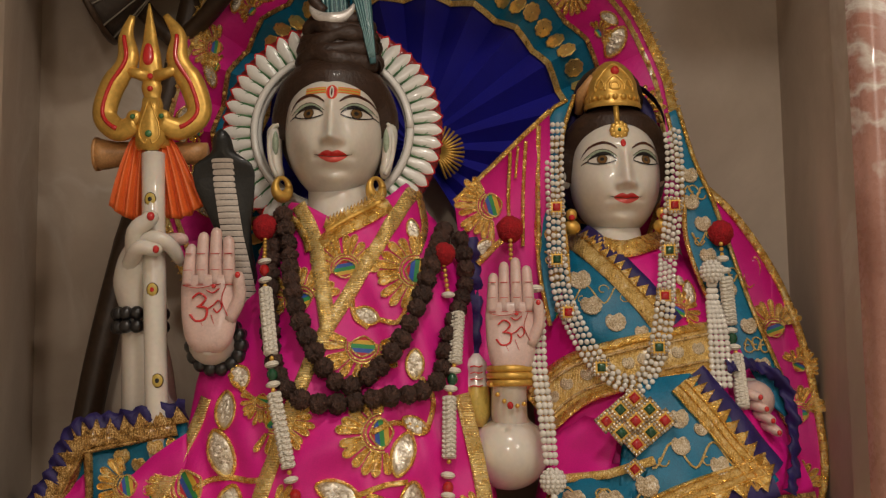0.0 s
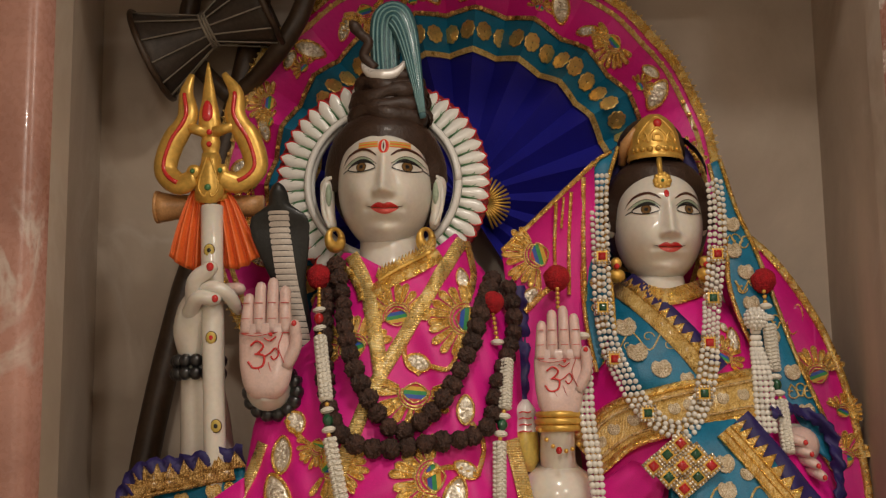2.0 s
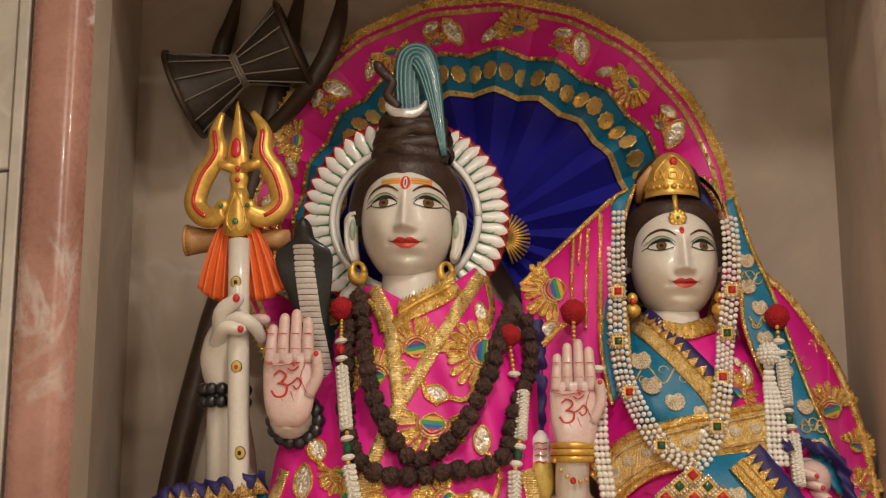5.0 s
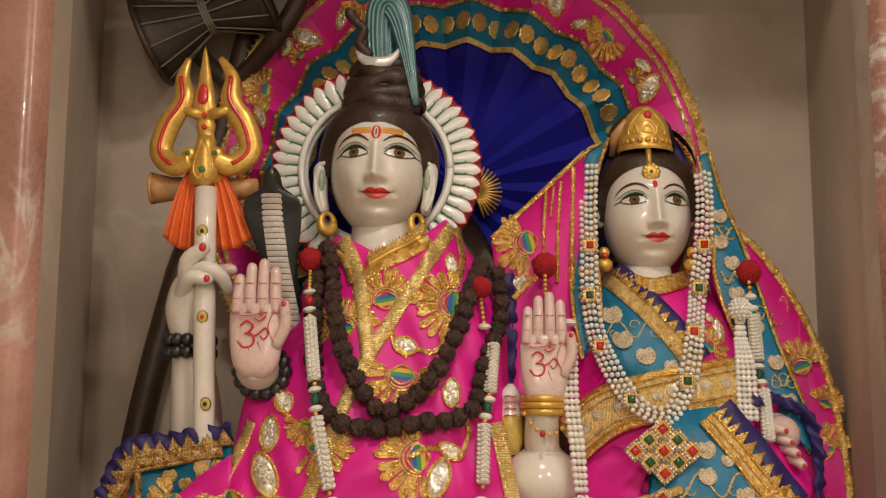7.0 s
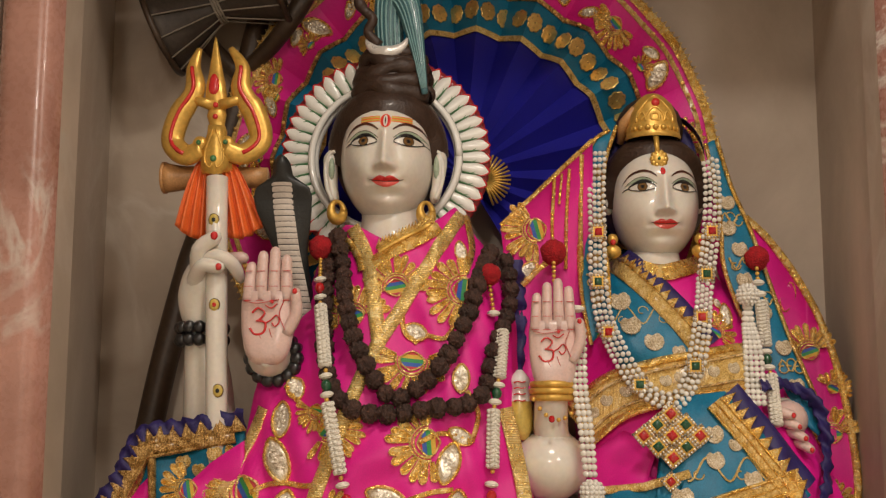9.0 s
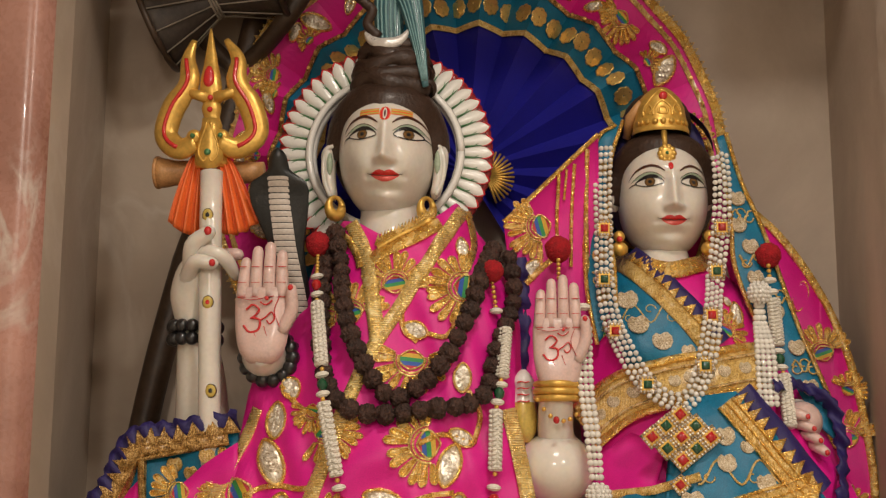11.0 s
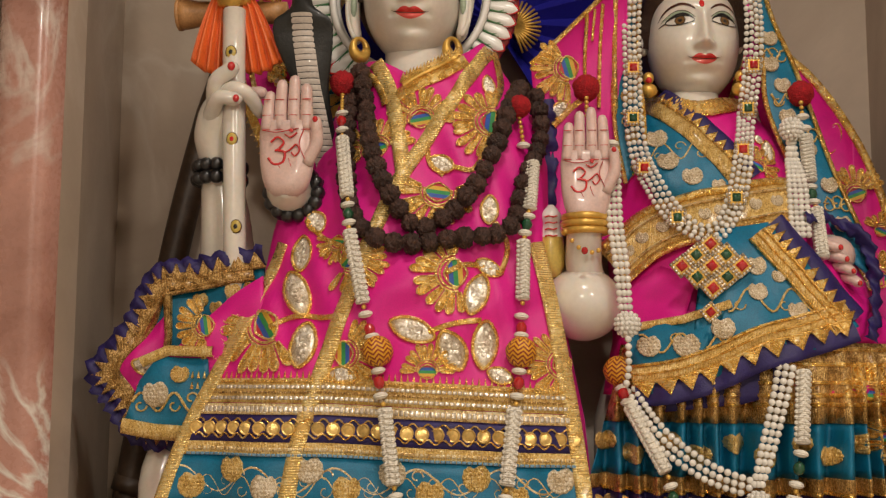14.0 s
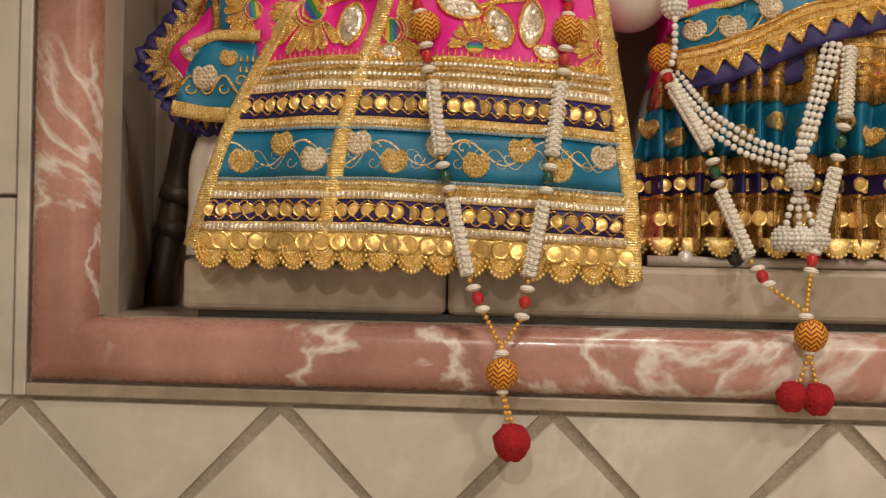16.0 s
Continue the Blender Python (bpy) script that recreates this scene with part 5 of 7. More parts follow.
on_robe = lambda d: (lambda x, z: robe(x, z) - d)
for label, pts, d in (("short garland of dark brown ridged seeds round the neck", [(-0.232, 1.985), (-0.216, 1.92), (-0.208, 1.873), (-0.182, 1.785), (-0.138, 1.706), (-0.098, 1.675), (-0.032, 1.726), (0.016, 1.812), (0.044, 1.909), (0.062, 1.965)], 0.024),
                      ("long garland of dark brown ridged seeds over the robe", [(-0.248, 1.95), (-0.246, 1.85), (-0.236, 1.76), (-0.212, 1.69), (-0.172, 1.655), (-0.11, 1.648), (-0.04, 1.658), (0.016, 1.664), (0.052, 1.69), (0.065, 1.755), (0.088, 1.82), (0.098, 1.88), (0.085, 1.955)], 0.020)):
    gl = thing("seed_garland", (pts[0][0], robe(*pts[0]), pts[0][1]), label, "garland", "seed garlands")
    strung(gl, ME_SEED, "seed", pts, 0.0305, on_robe(d))
    bm = bmesh.new()
    tube(bm, [(p.x, robe(p.x, p.y) - d + 0.004, p.y) for p in bez([(x, z, 0) for x, z in pts], 60)], 0.003, 6)
    part("cord", bm, M_SEED, gl)


def drop(x, z):
    """Depth of the bead garland: on the robe, then hanging free before the sill."""
    if z > 1.10:
        return robe(x, z) - lerp(0.016, 0.040, smooth01((z - 1.60) / 0.06))
    return lerp(1.862, robe(x, 1.10) - 0.018, smooth01((z - 0.95) / 0.15))


def G(x, z):
    return Vector((x, drop(x, z), z))


ga = thing("bead_garland", (-0.26, 2.0, 1.96), "ivory woven bead garland with gold, red and green beads, pompoms", "garland", "ivory bead garlands")
bead(ga, "p", G(-0.264, 1.963) + Vector((0, -0.012, 0)), size=1.05)
chain(ga, G(-0.262, 1.94), G(-0.258, 1.905))
for kind, x, z in (("d", -0.257, 1.897), ("r", -0.255, 1.880), ("d", -0.252, 1.862), ("o", -0.251, 1.851), ("o", -0.226, 1.724), ("d", -0.225, 1.714), ("g", -0.222, 1.697), ("d", -0.219, 1.681), ("o", -0.218, 1.672),
                   ("o", -0.190, 1.540), ("d", -0.187, 1.528), ("r", -0.180, 1.503), ("d", -0.176, 1.492), ("a", -0.166, 1.468), ("d", -0.164, 1.437), ("r", -0.162, 1.418), ("d", -0.159, 1.397), ("o", -0.154, 1.384),
                   ("o", -0.134, 1.253), ("d", -0.132, 1.241), ("g", -0.127, 1.223), ("d", -0.121, 1.204), ("o", -0.119, 1.195), ("o", -0.084, 1.058), ("d", -0.078, 1.046), ("r", -0.070, 1.030), ("d", -0.062, 1.013)):
    bead(ga, kind, G(x, z), (-0.2, 0, 1))
for a, b in (((-0.250, 1.845), (-0.228, 1.731)), ((-0.217, 1.668), (-0.191, 1.546)), ((-0.152, 1.378), (-0.136, 1.258)), ((-0.117, 1.188), (-0.087, 1.065))):
    tube_link(ga, G(*a), G(*b))
for kind, x, z in (("o", 0.076, 1.708), ("d", 0.076, 1.700), ("g", 0.073, 1.685), ("d", 0.070, 1.670), ("o", 0.069, 1.662), ("o", 0.066, 1.550), ("d", 0.064, 1.528), ("r", 0.064, 1.508), ("d", 0.064, 1.496), ("a", 0.064, 1.468), ("d", 0.061, 1.437), ("r", 0.060, 1.418), ("d", 0.058, 1.397),
                   ("o", 0.056, 1.385), ("o", 0.041, 1.252), ("d", 0.040, 1.240), ("g", 0.037, 1.222), ("d", 0.034, 1.203), ("o", 0.032, 1.192), ("o", 0.008, 1.058), ("d", 0.007, 1.046), ("r", 0.004, 1.025), ("d", 0.0, 1.003)):
    bead(ga, kind, G(x, z), (0.1, 0, 1))
for a, b in (((0.084, 1.80), (0.078, 1.712)), ((0.068, 1.657), (0.066, 1.555)), ((0.054, 1.378), (0.042, 1.258)), ((0.031, 1.186), (0.009, 1.065))):
    tube_link(ga, G(*a), G(*b))
chain(ga, G(-0.060, 1.008), G(-0.031, 0.955))
chain(ga, G(-0.002, 0.998), G(-0.029, 0.955))
bead(ga, "d", G(-0.030, 0.946))
bead(ga, "a", G(-0.029, 0.914))
bead(ga, "d", G(-0.028, 0.886), size=0.8)
chain(ga, G(-0.028, 0.882), G(-0.018, 0.835))
chain(ga, G(-0.026, 0.882), G(-0.010, 0.835))
bead(ga, "p", G(-0.012, 0.808), size=1.3)

gb = thing("bead_garland", (0.09, 2.1, 1.95), "short end of an ivory bead garland with a red pompom", "garland", "ivory bead garlands")
bead(gb, "p", (0.060, robe(0.06, 1.90) - 0.045, 1.905), size=0.9)
chain(gb, (0.060, robe(0.06, 1.88) - 0.03, 1.885), (0.066, robe(0.066, 1.84) - 0.02, 1.84))
bead(gb, "d", (0.067, robe(0.067, 1.83) - 0.02, 1.832))


# ---- backdrop fan, halo, trident, cobra, drum ----
FC, FY = (-0.005, 2.165), 2.415
fan = thing("backdrop_fan", (FC[0], FY, 1.30), "large round cloth backdrop, pleated royal blue with teal and pink rings", "backdrop")


PITCH_A, FOLD = math.radians(18), 0.052


def fold(a, r):
    """Depth of the folded backdrop at an angle and a radius: sharp pleats, shallower in the outer ring."""
    q = ((a - math.radians(85)) / PITCH_A) % 1.0
    tri = 1 - abs(2 * q - 1)
    return tri * FOLD * (min(1.0, r / 0.33) if r < 0.425 else max(0.25, 1 - (r - 0.425) / 0.12))


def fan_y(x, z):
    a, r = math.atan2(z - FC[1], x - FC[0]), math.hypot(x - FC[0], z - FC[1])
    return FY - 0.006 + fold(a, r)


def ring_cloth(name, r0, r1, lift, material, a0=-59, a1=247, wob=0.0, label="", cuts=9):
    bm = bmesh.new()
    rows = []
    n = 17 * 12
    for i in range(cuts):
        q = i / (cuts - 1)
        row = []
        for k in range(n + 1):
            a = math.radians(lerp(a0, a1, k / n))
            r = lerp(r0, r1 + wob * abs(math.sin(a * 30)), q)
            sag = 0.003 * math.sin(a * 7 + r * 20) * (r / 0.5) ** 2
            row.append((FC[0] + r * math.cos(a), FY - 0.006 - lift + fold(a, r) + sag, FC[1] + r * math.sin(a)))
        rows.append(row)
    cloth(bm, rows, 0.004)
    return part(name, bm, material, fan, label, soft=False)


ring_cloth("blue_pleats", 0.02, 0.335, 0.0, M_BLUE, label="knife-pleated royal blue satin")
tealring = ring_cloth("teal_ring", 0.322, 0.424, 0.003, M_TEAL)
pinkring = ring_cloth("pink_ring", 0.418, 0.545, 0.002, M_PINK)
ring_cloth("gold_ring", 0.318, 0.331, 0.008, M_GOLDM, cuts=3)
ring_cloth("gold_ring", 0.414, 0.424, 0.009, M_BRONZE_SHADE, cuts=3)
ring_cloth("gold_ring", 0.508, 0.518, 0.006, M_GOLDM, cuts=3)
ring_cloth("gold_edge", 0.527, 0.546, 0.008, M_GOLD, cuts=4)
sequin = coin_mesh(0.0042)
for host, r, count in ((tealring, 0.419, 60), (pinkring, 0.513, 76)):
    for k in range(count):
        a = math.radians(lerp(-40, 220, k / (count - 1)))
        x, z = FC[0] + r * math.cos(a), FC[1] + r * math.sin(a)
        piece("sequin", sequin, host, (x, fan_y(x, z) - 0.013, z), (random.uniform(-0.6, 0.6), 0, random.uniform(-0.6, 0.6)))
bm = bmesh.new()
for k in range(170):  # short looped fringe
    a = math.radians(lerp(-40, 220, k / 169))
    r1 = 0.553 + 0.002 * math.sin(k * 2.3)
    p = lambda r, b: (FC[0] + r * math.cos(b), fan_y(FC[0] + 0.545 * math.cos(a), FC[1] + 0.545 * math.sin(a)) - 0.006, FC[1] + r * math.sin(b))
    tube(bm, [p(0.545, a - 0.006), p(r1, a), p(0.545, a + 0.006)], 0.0016, 5)
tagged(part("fringe", bm, M_GOLDM, fan), kind="stuff")
flat = lambda x, z: fan_y(x, z) - 0.003


def flower(bm):
    """A thin stamped gold disc with eight lobes and a pierced eye."""
    rim = []
    for k in range(48):
        a = 2 * math.pi * k / 48
        r = 0.0215 * (0.86 + 0.14 * abs(math.cos(4 * a)) ** 0.6)
        rim.append((r * math.cos(a), r * math.sin(a)))
    rows = [[(q * x, y, q * z) for x, z in rim] for q, y in ((1.0, 0.001), (1.0, -0.0008), (0.86, -0.0016), (0.45, -0.0006), (0.22, -0.0020), (0.09, -0.0020), (0.09, 0.001))]
    skin(bm, rows, 0, True)


ME_FLOWER = shared("flower", flower, M_COIN)
for k in range(46):
    a = math.radians(lerp(-35, 215, k / 45))
    x, z = FC[0] + 0.372 * math.cos(a), FC[1] + 0.372 * math.sin(a)
    rise = math.copysign(1.0, fold(a + 0.02, 0.372) - fold(a - 0.02, 0.372))
    spin = Matrix.Rotation(math.pi / 2 - a, 3, "Y") @ Matrix.Rotation(-rise * 0.72, 3, "Z")
    piece("flower", ME_FLOWER, tealring, (x, fan_y(x, z) - 0.008, z), spin.to_euler())
for k, deg in enumerate((-15, 8, 27, 45, 62, 80, 98, 116, 134, 152, 170, 188)):
    a = math.radians(deg)
    x, z = FC[0] + 0.472 * math.cos(a), FC[1] + 0.472 * math.sin(a)
    if k % 2:
        burst(pinkring, flat, x, z - 0.0, 0.050, deg + (25 if k % 4 == 1 else 180), 190, 10)
        mirror_leaf(pinkring, flat, FC[0] + 0.455 * math.cos(a + 0.13), FC[1] + 0.455 * math.sin(a + 0.13), 0.012, 0.024, deg + 40)
    else:
        mirror_leaf(pinkring, flat, x, z, 0.019, 0.033, deg - 60)
        mirror_leaf(pinkring, flat, FC[0] + 0.485 * math.cos(a + 0.10), FC[1] + 0.485 * math.sin(a + 0.10), 0.012, 0.022, deg + 20)
for k in range(12):
    a = math.radians(-5 + 18 * k)
    burst(pinkring, flat, FC[0] + 0.448 * math.cos(a), FC[1] + 0.448 * math.sin(a), 0.030, math.degrees(a), 170, 7)
for k in range(15):  # gilt rays at the pivot
    a = math.radians(-70 + 140 * k / 14)
    bm = bmesh.new()
    tube(bm, [(0.040 + 0.004 * math.cos(a), FY - 0.03, 2.146 + 0.004 * math.sin(a)), (0.040 + 0.058 * math.cos(a), FY - 0.026, 2.146 + 0.058 * math.sin(a))], [0.0035, 0.0022], 6)
    part("gilt_ray", bm, M_GOLDP, fan)

halo = thing("halo", (-0.152, 2.24, 1.95), "carved halo of white petals with red tips behind the head", "halo")
HC = (-0.155, 2.163)
bm = bmesh.new()
tube(bm, [(HC[0] + 0.150 * math.cos(a), 2.232, HC[1] + 0.150 * math.sin(a)) for a in [2 * math.pi * k / 64 for k in range(65)]], 0.0075, 8)
part("inner_rim", bm, M_PETALW, halo)
bm = bmesh.new()
rows = [[(HC[0] + r * math.cos(a), y, HC[1] + r * math.sin(a)) for a in [2 * math.pi * k / 64 for k in range(65)]] for r, y in ((0.140, 2.262), (0.140, 2.240), (0.165, 2.238), (0.198, 2.242), (0.198, 2.262), (0.140, 2.262))]
skin(bm, rows)
part("ring_body", bm, M_PETALW, halo)
bm = bmesh.new()
rows = [[(HC[0] + (r + 0.004 * abs(math.sin(a * 24)) * (r > 0.2)) * math.cos(a), y, HC[1] + (r + 0.004 * abs(math.sin(a * 24)) * (r > 0.2)) * math.sin(a)) for a in [2 * math.pi * k / 384 for k in range(385)]] for r, y in ((0.192, 2.256), (0.192, 2.2405), (0.2085, 2.2405), (0.2085, 2.256), (0.192, 2.256))]
skin(bm, rows)
part("red_rim", bm, M_WINE, halo, "jagged dark red painted rim")


def petal(bm):
    """A flat white leaf drawn out to a point, its tip edged in red, a green stem line beside it."""
    L = 0.056
    shape = [(0, 0.70), (0.12, 0.82), (0.3, 1.0), (0.5, 1.08), (0.68, 1.05), (0.82, 0.84), (0.93, 0.45), (1.0, 0.06)]
    rows = []
    for k in range(15):
        u = k / 14
        w = 0.0122 * along(shape, u)
        lean = 0.004 * u * u
        rows.append([(lean - w, 0.004, u * L), (lean - w * 0.82, 0.0005, u * L), (lean, -0.003 + 0.003 * u, u * L), (lean + w * 0.82, 0.0005, u * L), (lean + w, 0.004, u * L)])
    skin(bm, rows, 0)
    edge = lambda u, s: (0.004 * u * u + s * 0.0122 * along(shape, u) * 0.93, 0.0008, u * L)
    tube(bm, [edge(0.55, 1), edge(0.68, 1), edge(0.80, 1), edge(0.91, 1), edge(1.0, 0.2)], [0.0004, 0.0010, 0.0014, 0.0018, 0.0016], 5, 1)
    tube(bm, [edge(0.78, -1), edge(0.90, -1), edge(1.0, -0.2)], [0.0006, 0.0020, 0.0022], 5, 1)
    tube(bm, [(0.0102, 0.0005, 0.0), (0.0112, 0.0, 0.016), (0.0118, 0.0, 0.034)], [0.0022, 0.0017, 0.0005], 5, 2)
    tube(bm, [(0.0112, 0.0, 0.018), (0.0070, -0.001, 0.027)], [0.0012, 0.0004], 5, 2)


ME_PETAL = shared("petal", petal, [M_PETALW, M_LIP, M_GREENE])
for k in range(48):
    a = 2 * math.pi * k / 48
    piece("petal", ME_PETAL, halo, (HC[0] + 0.158 * math.cos(a), 2.234, HC[1] + 0.158 * math.sin(a)), (0, math.pi / 2 - a, 0))

tri = thing("trident", (-0.438, 2.065, 1.60), "gilded trident on a white marble staff with painted rosettes", "trident")
bm = bmesh.new()
tube(bm, [(-0.438, 2.062, 1.50), (-0.442, 2.062, 1.66), (-0.456, 2.078, 2.0), (-0.460, 2.088, 2.095)], [0.020, 0.020, 0.0205, 0.021], 20)
part("staff", bm, M_SKIN, tri)
TX, TY = -0.467, 2.10
bm = bmesh.new()
tube(bm, bez([(TX + 0.004, TY, 2.105), (TX + 0.003, TY, 2.125), (TX + 0.003, TY, 2.16), (TX + 0.002, TY, 2.185), (TX, TY, 2.21), (TX - 0.002, TY, 2.235)], 18), [0.028, 0.032, 0.033, 0.033, 0.032, 0.029, 0.025, 0.021, 0.018, 0.017, 0.018, 0.019, 0.017, 0.015, 0.016, 0.018, 0.019, 0.017, 0.014], 18, 0, (1, 0.75))
part("collar", bm, M_GOLDP, tri)
bm = bmesh.new()
tube(bm, bez([(TX, TY, 2.225), (TX - 0.004, TY, 2.27), (TX - 0.008, TY + 0.01, 2.32), (TX - 0.013, TY + 0.02, 2.385)], 16), [0.016, 0.018, 0.020, 0.021, 0.0215, 0.021, 0.020, 0.019, 0.017, 0.015, 0.0135, 0.012, 0.010, 0.008, 0.006, 0.004, 0.0015], 14, 0, (1, 0.6))
plate(bm, [(TX - 0.005 + 0.010 * math.sin(t) * (1 if t < math.pi else 1), 2.272 - 0.022 * math.cos(t) * (1.3 if math.cos(t) < 0 else 0.6)) for t in [2 * math.pi * k / 14 for k in range(14)]], lambda x, z: TY - 0.0125 + 0.003, 0.004, 1, 0.002)
part("prong", bm, [M_GOLDP, M_LIP], tri, "gilded middle prong with a red drop")
for s in (-1, 1):
    bm = bmesh.new()
    pts = [(TX + s * 0.012, TY, 2.212), (TX + s * 0.030, TY - 0.01, 2.182), (TX + s * 0.022, TY - 0.022, 2.150), (TX + s * 0.055, TY - 0.012, 2.140), (TX + s * 0.086, TY, 2.170), (TX + s * 0.074, TY, 2.222), (TX + s * 0.046, TY, 2.270), (TX + s * 0.048 - 0.004, TY + 0.01, 2.320), (TX + s * 0.031 - 0.012, TY + 0.015, 2.360)]
    path = bez([pts[3 - 1]] + pts[3:], 34)
    tube(bm, path, [0.0135 + 0.0050 * math.sin(math.pi * k / 34) + (0.002 if k < 20 else 0) - (0.0085 * max(0, (k - 24) / 10)) for k in range(35)], 12, 0, (1.15, 0.75))
    tube(bm, [(TX + s * 0.006, TY - 0.004, 2.240), (TX + s * 0.03, TY - 0.004, 2.247), (TX + s * 0.052, TY, 2.256)], [0.012, 0.010, 0.011], 10)
    ball(bm, (TX + s * 0.026, TY - 0.022, 2.160), (0.0145, 0.010, 0.0145), 14, 9)
    ball(bm, (TX + s * 0.026, TY - 0.033, 2.160), 0.005, 8, 6, 2)
    tube(bm, [p + Vector((0, -0.0138, 0)) for p in path[6:29]], 0.0042, 6, 1)
    part("prong", bm, [M_GOLDP, M_LIP, M_GREENE], tri, "gilded curled side prong with a red line")
bm = bmesh.new()
SHIELD = [(-0.013, 0.048), (-0.015, 0.030), (-0.022, 0.012), (-0.027, -0.010), (-0.026, -0.032), (-0.015, -0.046), (0.0, -0.048)]
SHIELD = SHIELD + [(-x, z) for x, z in SHIELD[-2::-1]]
face = lambda x, z: TY - 0.027 + 9 * (x - TX - 0.004) ** 2
plate(bm, [(TX + 0.004 + x, 2.147 + z) for x, z in SHIELD], face, 0.004, 0, 0.004)
for sx in (-1, 1):  # raised scrolls
    tube(bm, [(p.x, face(p.x, p.y) - 0.006, p.y) for p in bez([(TX + 0.004 + sx * a, 2.147 + b, 0) for a, b in ((0.003, 0.040), (0.009, 0.020), (0.016, 0.0), (0.018, -0.022), (0.008, -0.036), (0.003, -0.028))], 18)], 0.0022, 6)
part("shield", bm, M_GOLDP, tri, "gilded embossed shield plate")
for x, y, z, r, m in ((TX, TY - 0.015, 2.215, 0.0055, M_LIP), (TX, TY - 0.015, 2.238, 0.0055, M_LIP), (TX + 0.004, TY - 0.036, 2.128, 0.0065, M_GREENE)):
    bm = bmesh.new()
    ball(bm, (x, y, z), (r, 0.004, r), 10, 6)
    part("stone", bm, m, tri)
for x, z, y in ((-0.457, 2.009, 2.079), (-0.449, 1.848, 2.071), (-0.436, 1.690, 2.063)):
    bm = bmesh.new()
    for rx, rz, h, m in ((0.0105, 0.0125, 0.0006, 2), (0.0092, 0.0112, 0.0016, 0), (0.0036, 0.0042, 0.0026, 1)):
        plate(bm, ring_outline(x, z, rx, rz, 0, 16), lambda p, q: y - 0.0195 + 12 * (p - x) ** 2, h, m)
    part("rosette", bm, [M_YELLOW, M_BLACK if z != 1.848 else M_LIP, M_BROW], tri)

bow = thing("orange_scarf", (-0.46, 2.1, 1.98), "bright orange fluted cloth knotted under the trident head", "scarf")
for s, xe in ((-1, -0.508), (1, -0.404)):
    bm = bmesh.new()
    rows = []
    for i in range(16):
        t = i / 15
        c = Vector((lerp(TX + s * 0.022, xe, t ** 0.8), 2.095 - 0.004 * math.sin(t * 3), lerp(2.130, 1.985 + 0.008, t)))
        hw = lerp(0.010, 0.034, t ** 0.7)
        rows.append([(c.x + hw * (2 * k / 24 - 1), c.y + 0.007 * math.sin(k / 24 * 6.283 * 3.5) * (0.4 + t), c.z - 0.012 * t * math.sin(k / 24 * 3.14) - s * 0.012 * t * (2 * k / 24 - 1) * -1) for k in range(25)])
    cloth(bm, rows, 0.006)
    part("scarf_tail", bm, M_ORANGE, bow)
horn = thing("wooden_pipe", (-0.47, 2.13, 2.10), "tan painted pipe tied crosswise behind the trident", "pipe")
bm = bmesh.new()
tube(bm, [(-0.575, 2.13, 2.105), (-0.560, 2.13, 2.104), (-0.54, 2.13, 2.104), (-0.40, 2.13, 2.103), (-0.372, 2.13, 2.103)], [0.030, 0.028, 0.024, 0.021, 0.020], 16)
part("pipe_body", bm, M_TAN, horn)
bm = bmesh.new()
tube(bm, [(-0.5775, 2.13, 2.105), (-0.572, 2.13, 2.105)], 0.0315, 16)
part("rim", bm, M_TAN, horn)

# cobra
HOOD = [(1.78, 0.022), (1.92, 0.027), (1.96, 0.033), (2.00, 0.045), (2.03, 0.053), (2.055, 0.056), (2.072, 0.051), (2.084, 0.034), (2.094, 0.020), (2.104, 0.0185), (2.116, 0.0165), (2.126, 0.011), (2.132, 0.003)]
CX = [(1.78, -0.285), (1.95, -0.318), (2.04, -0.330), (2.13, -0.331)]
CY = [(1.78, 2.15), (1.98, 2.105), (2.05, 2.092), (2.09, 2.075), (2.13, 2.058)]
CD = [(1.78, 0.022), (1.98, 0.019), (2.06, 0.014), (2.09, 0.018), (2.116, 0.016), (2.132, 0.003)]
bm = bmesh.new()
rows = []
for i in range(70):
    z = lerp(1.78, 2.132, i / 69)
    w, dp, cx, y = along(HOOD, z), along(CD, z), along(CX, z), along(CY, z)
    flare = max(0.0, w - 0.025)
    row = []
    for k in range(32):
        a = 2 * math.pi * k / 32
        rib = 0.0012 * math.sin(z * 620 + abs(math.cos(a)) * 5) * min(1.0, flare / 0.01)
        row.append((cx + w * math.cos(a), y + dp * math.sin(a) * (1 - 0.35 * math.cos(a) ** 2) - flare * 0.45 * math.cos(a) ** 2 + rib, z))
    rows.append(row)
vs = skin(bm, rows, 0, True)
cap(bm, vs[0][::-1])
cap(bm, vs[-1])
rows = []
for i in range(121):
    z = lerp(1.80, 2.080, i / 120)
    q = (z / 0.0108) % 1.0
    swell = 0.0012 * (1 - (2 * q - 1) ** 4)
    y0, hw = along(CY, z) - along(CD, z), 0.0195 * smooth01((2.083 - z) / 0.008 + 0.35)
    rows.append([(along(CX, z) + hw * u, y0 - 0.0025 - swell + 0.0035 * u * u, z) for u in (-1, -0.7, -0.35, 0, 0.35, 0.7, 1)])
skin(bm, rows, 1)
for i in range(26):
    z = math.ceil(1.80 / 0.0108) * 0.0108 + 0.0108 * i
    if z < 2.078:
        y0 = along(CY, z) - along(CD, z)
        tube(bm, [(along(CX, z) + 0.019 * u, y0 - 0.0026 + 0.0035 * u * u, z) for u in (-1, -0.5, 0, 0.5, 1)], 0.0011, 5, 0)
tagged(part("cobra_figure", bm, [M_COBRA, M_BELLYW]), "black marble cobra with spread hood and pale ribbed belly", "snake figure")

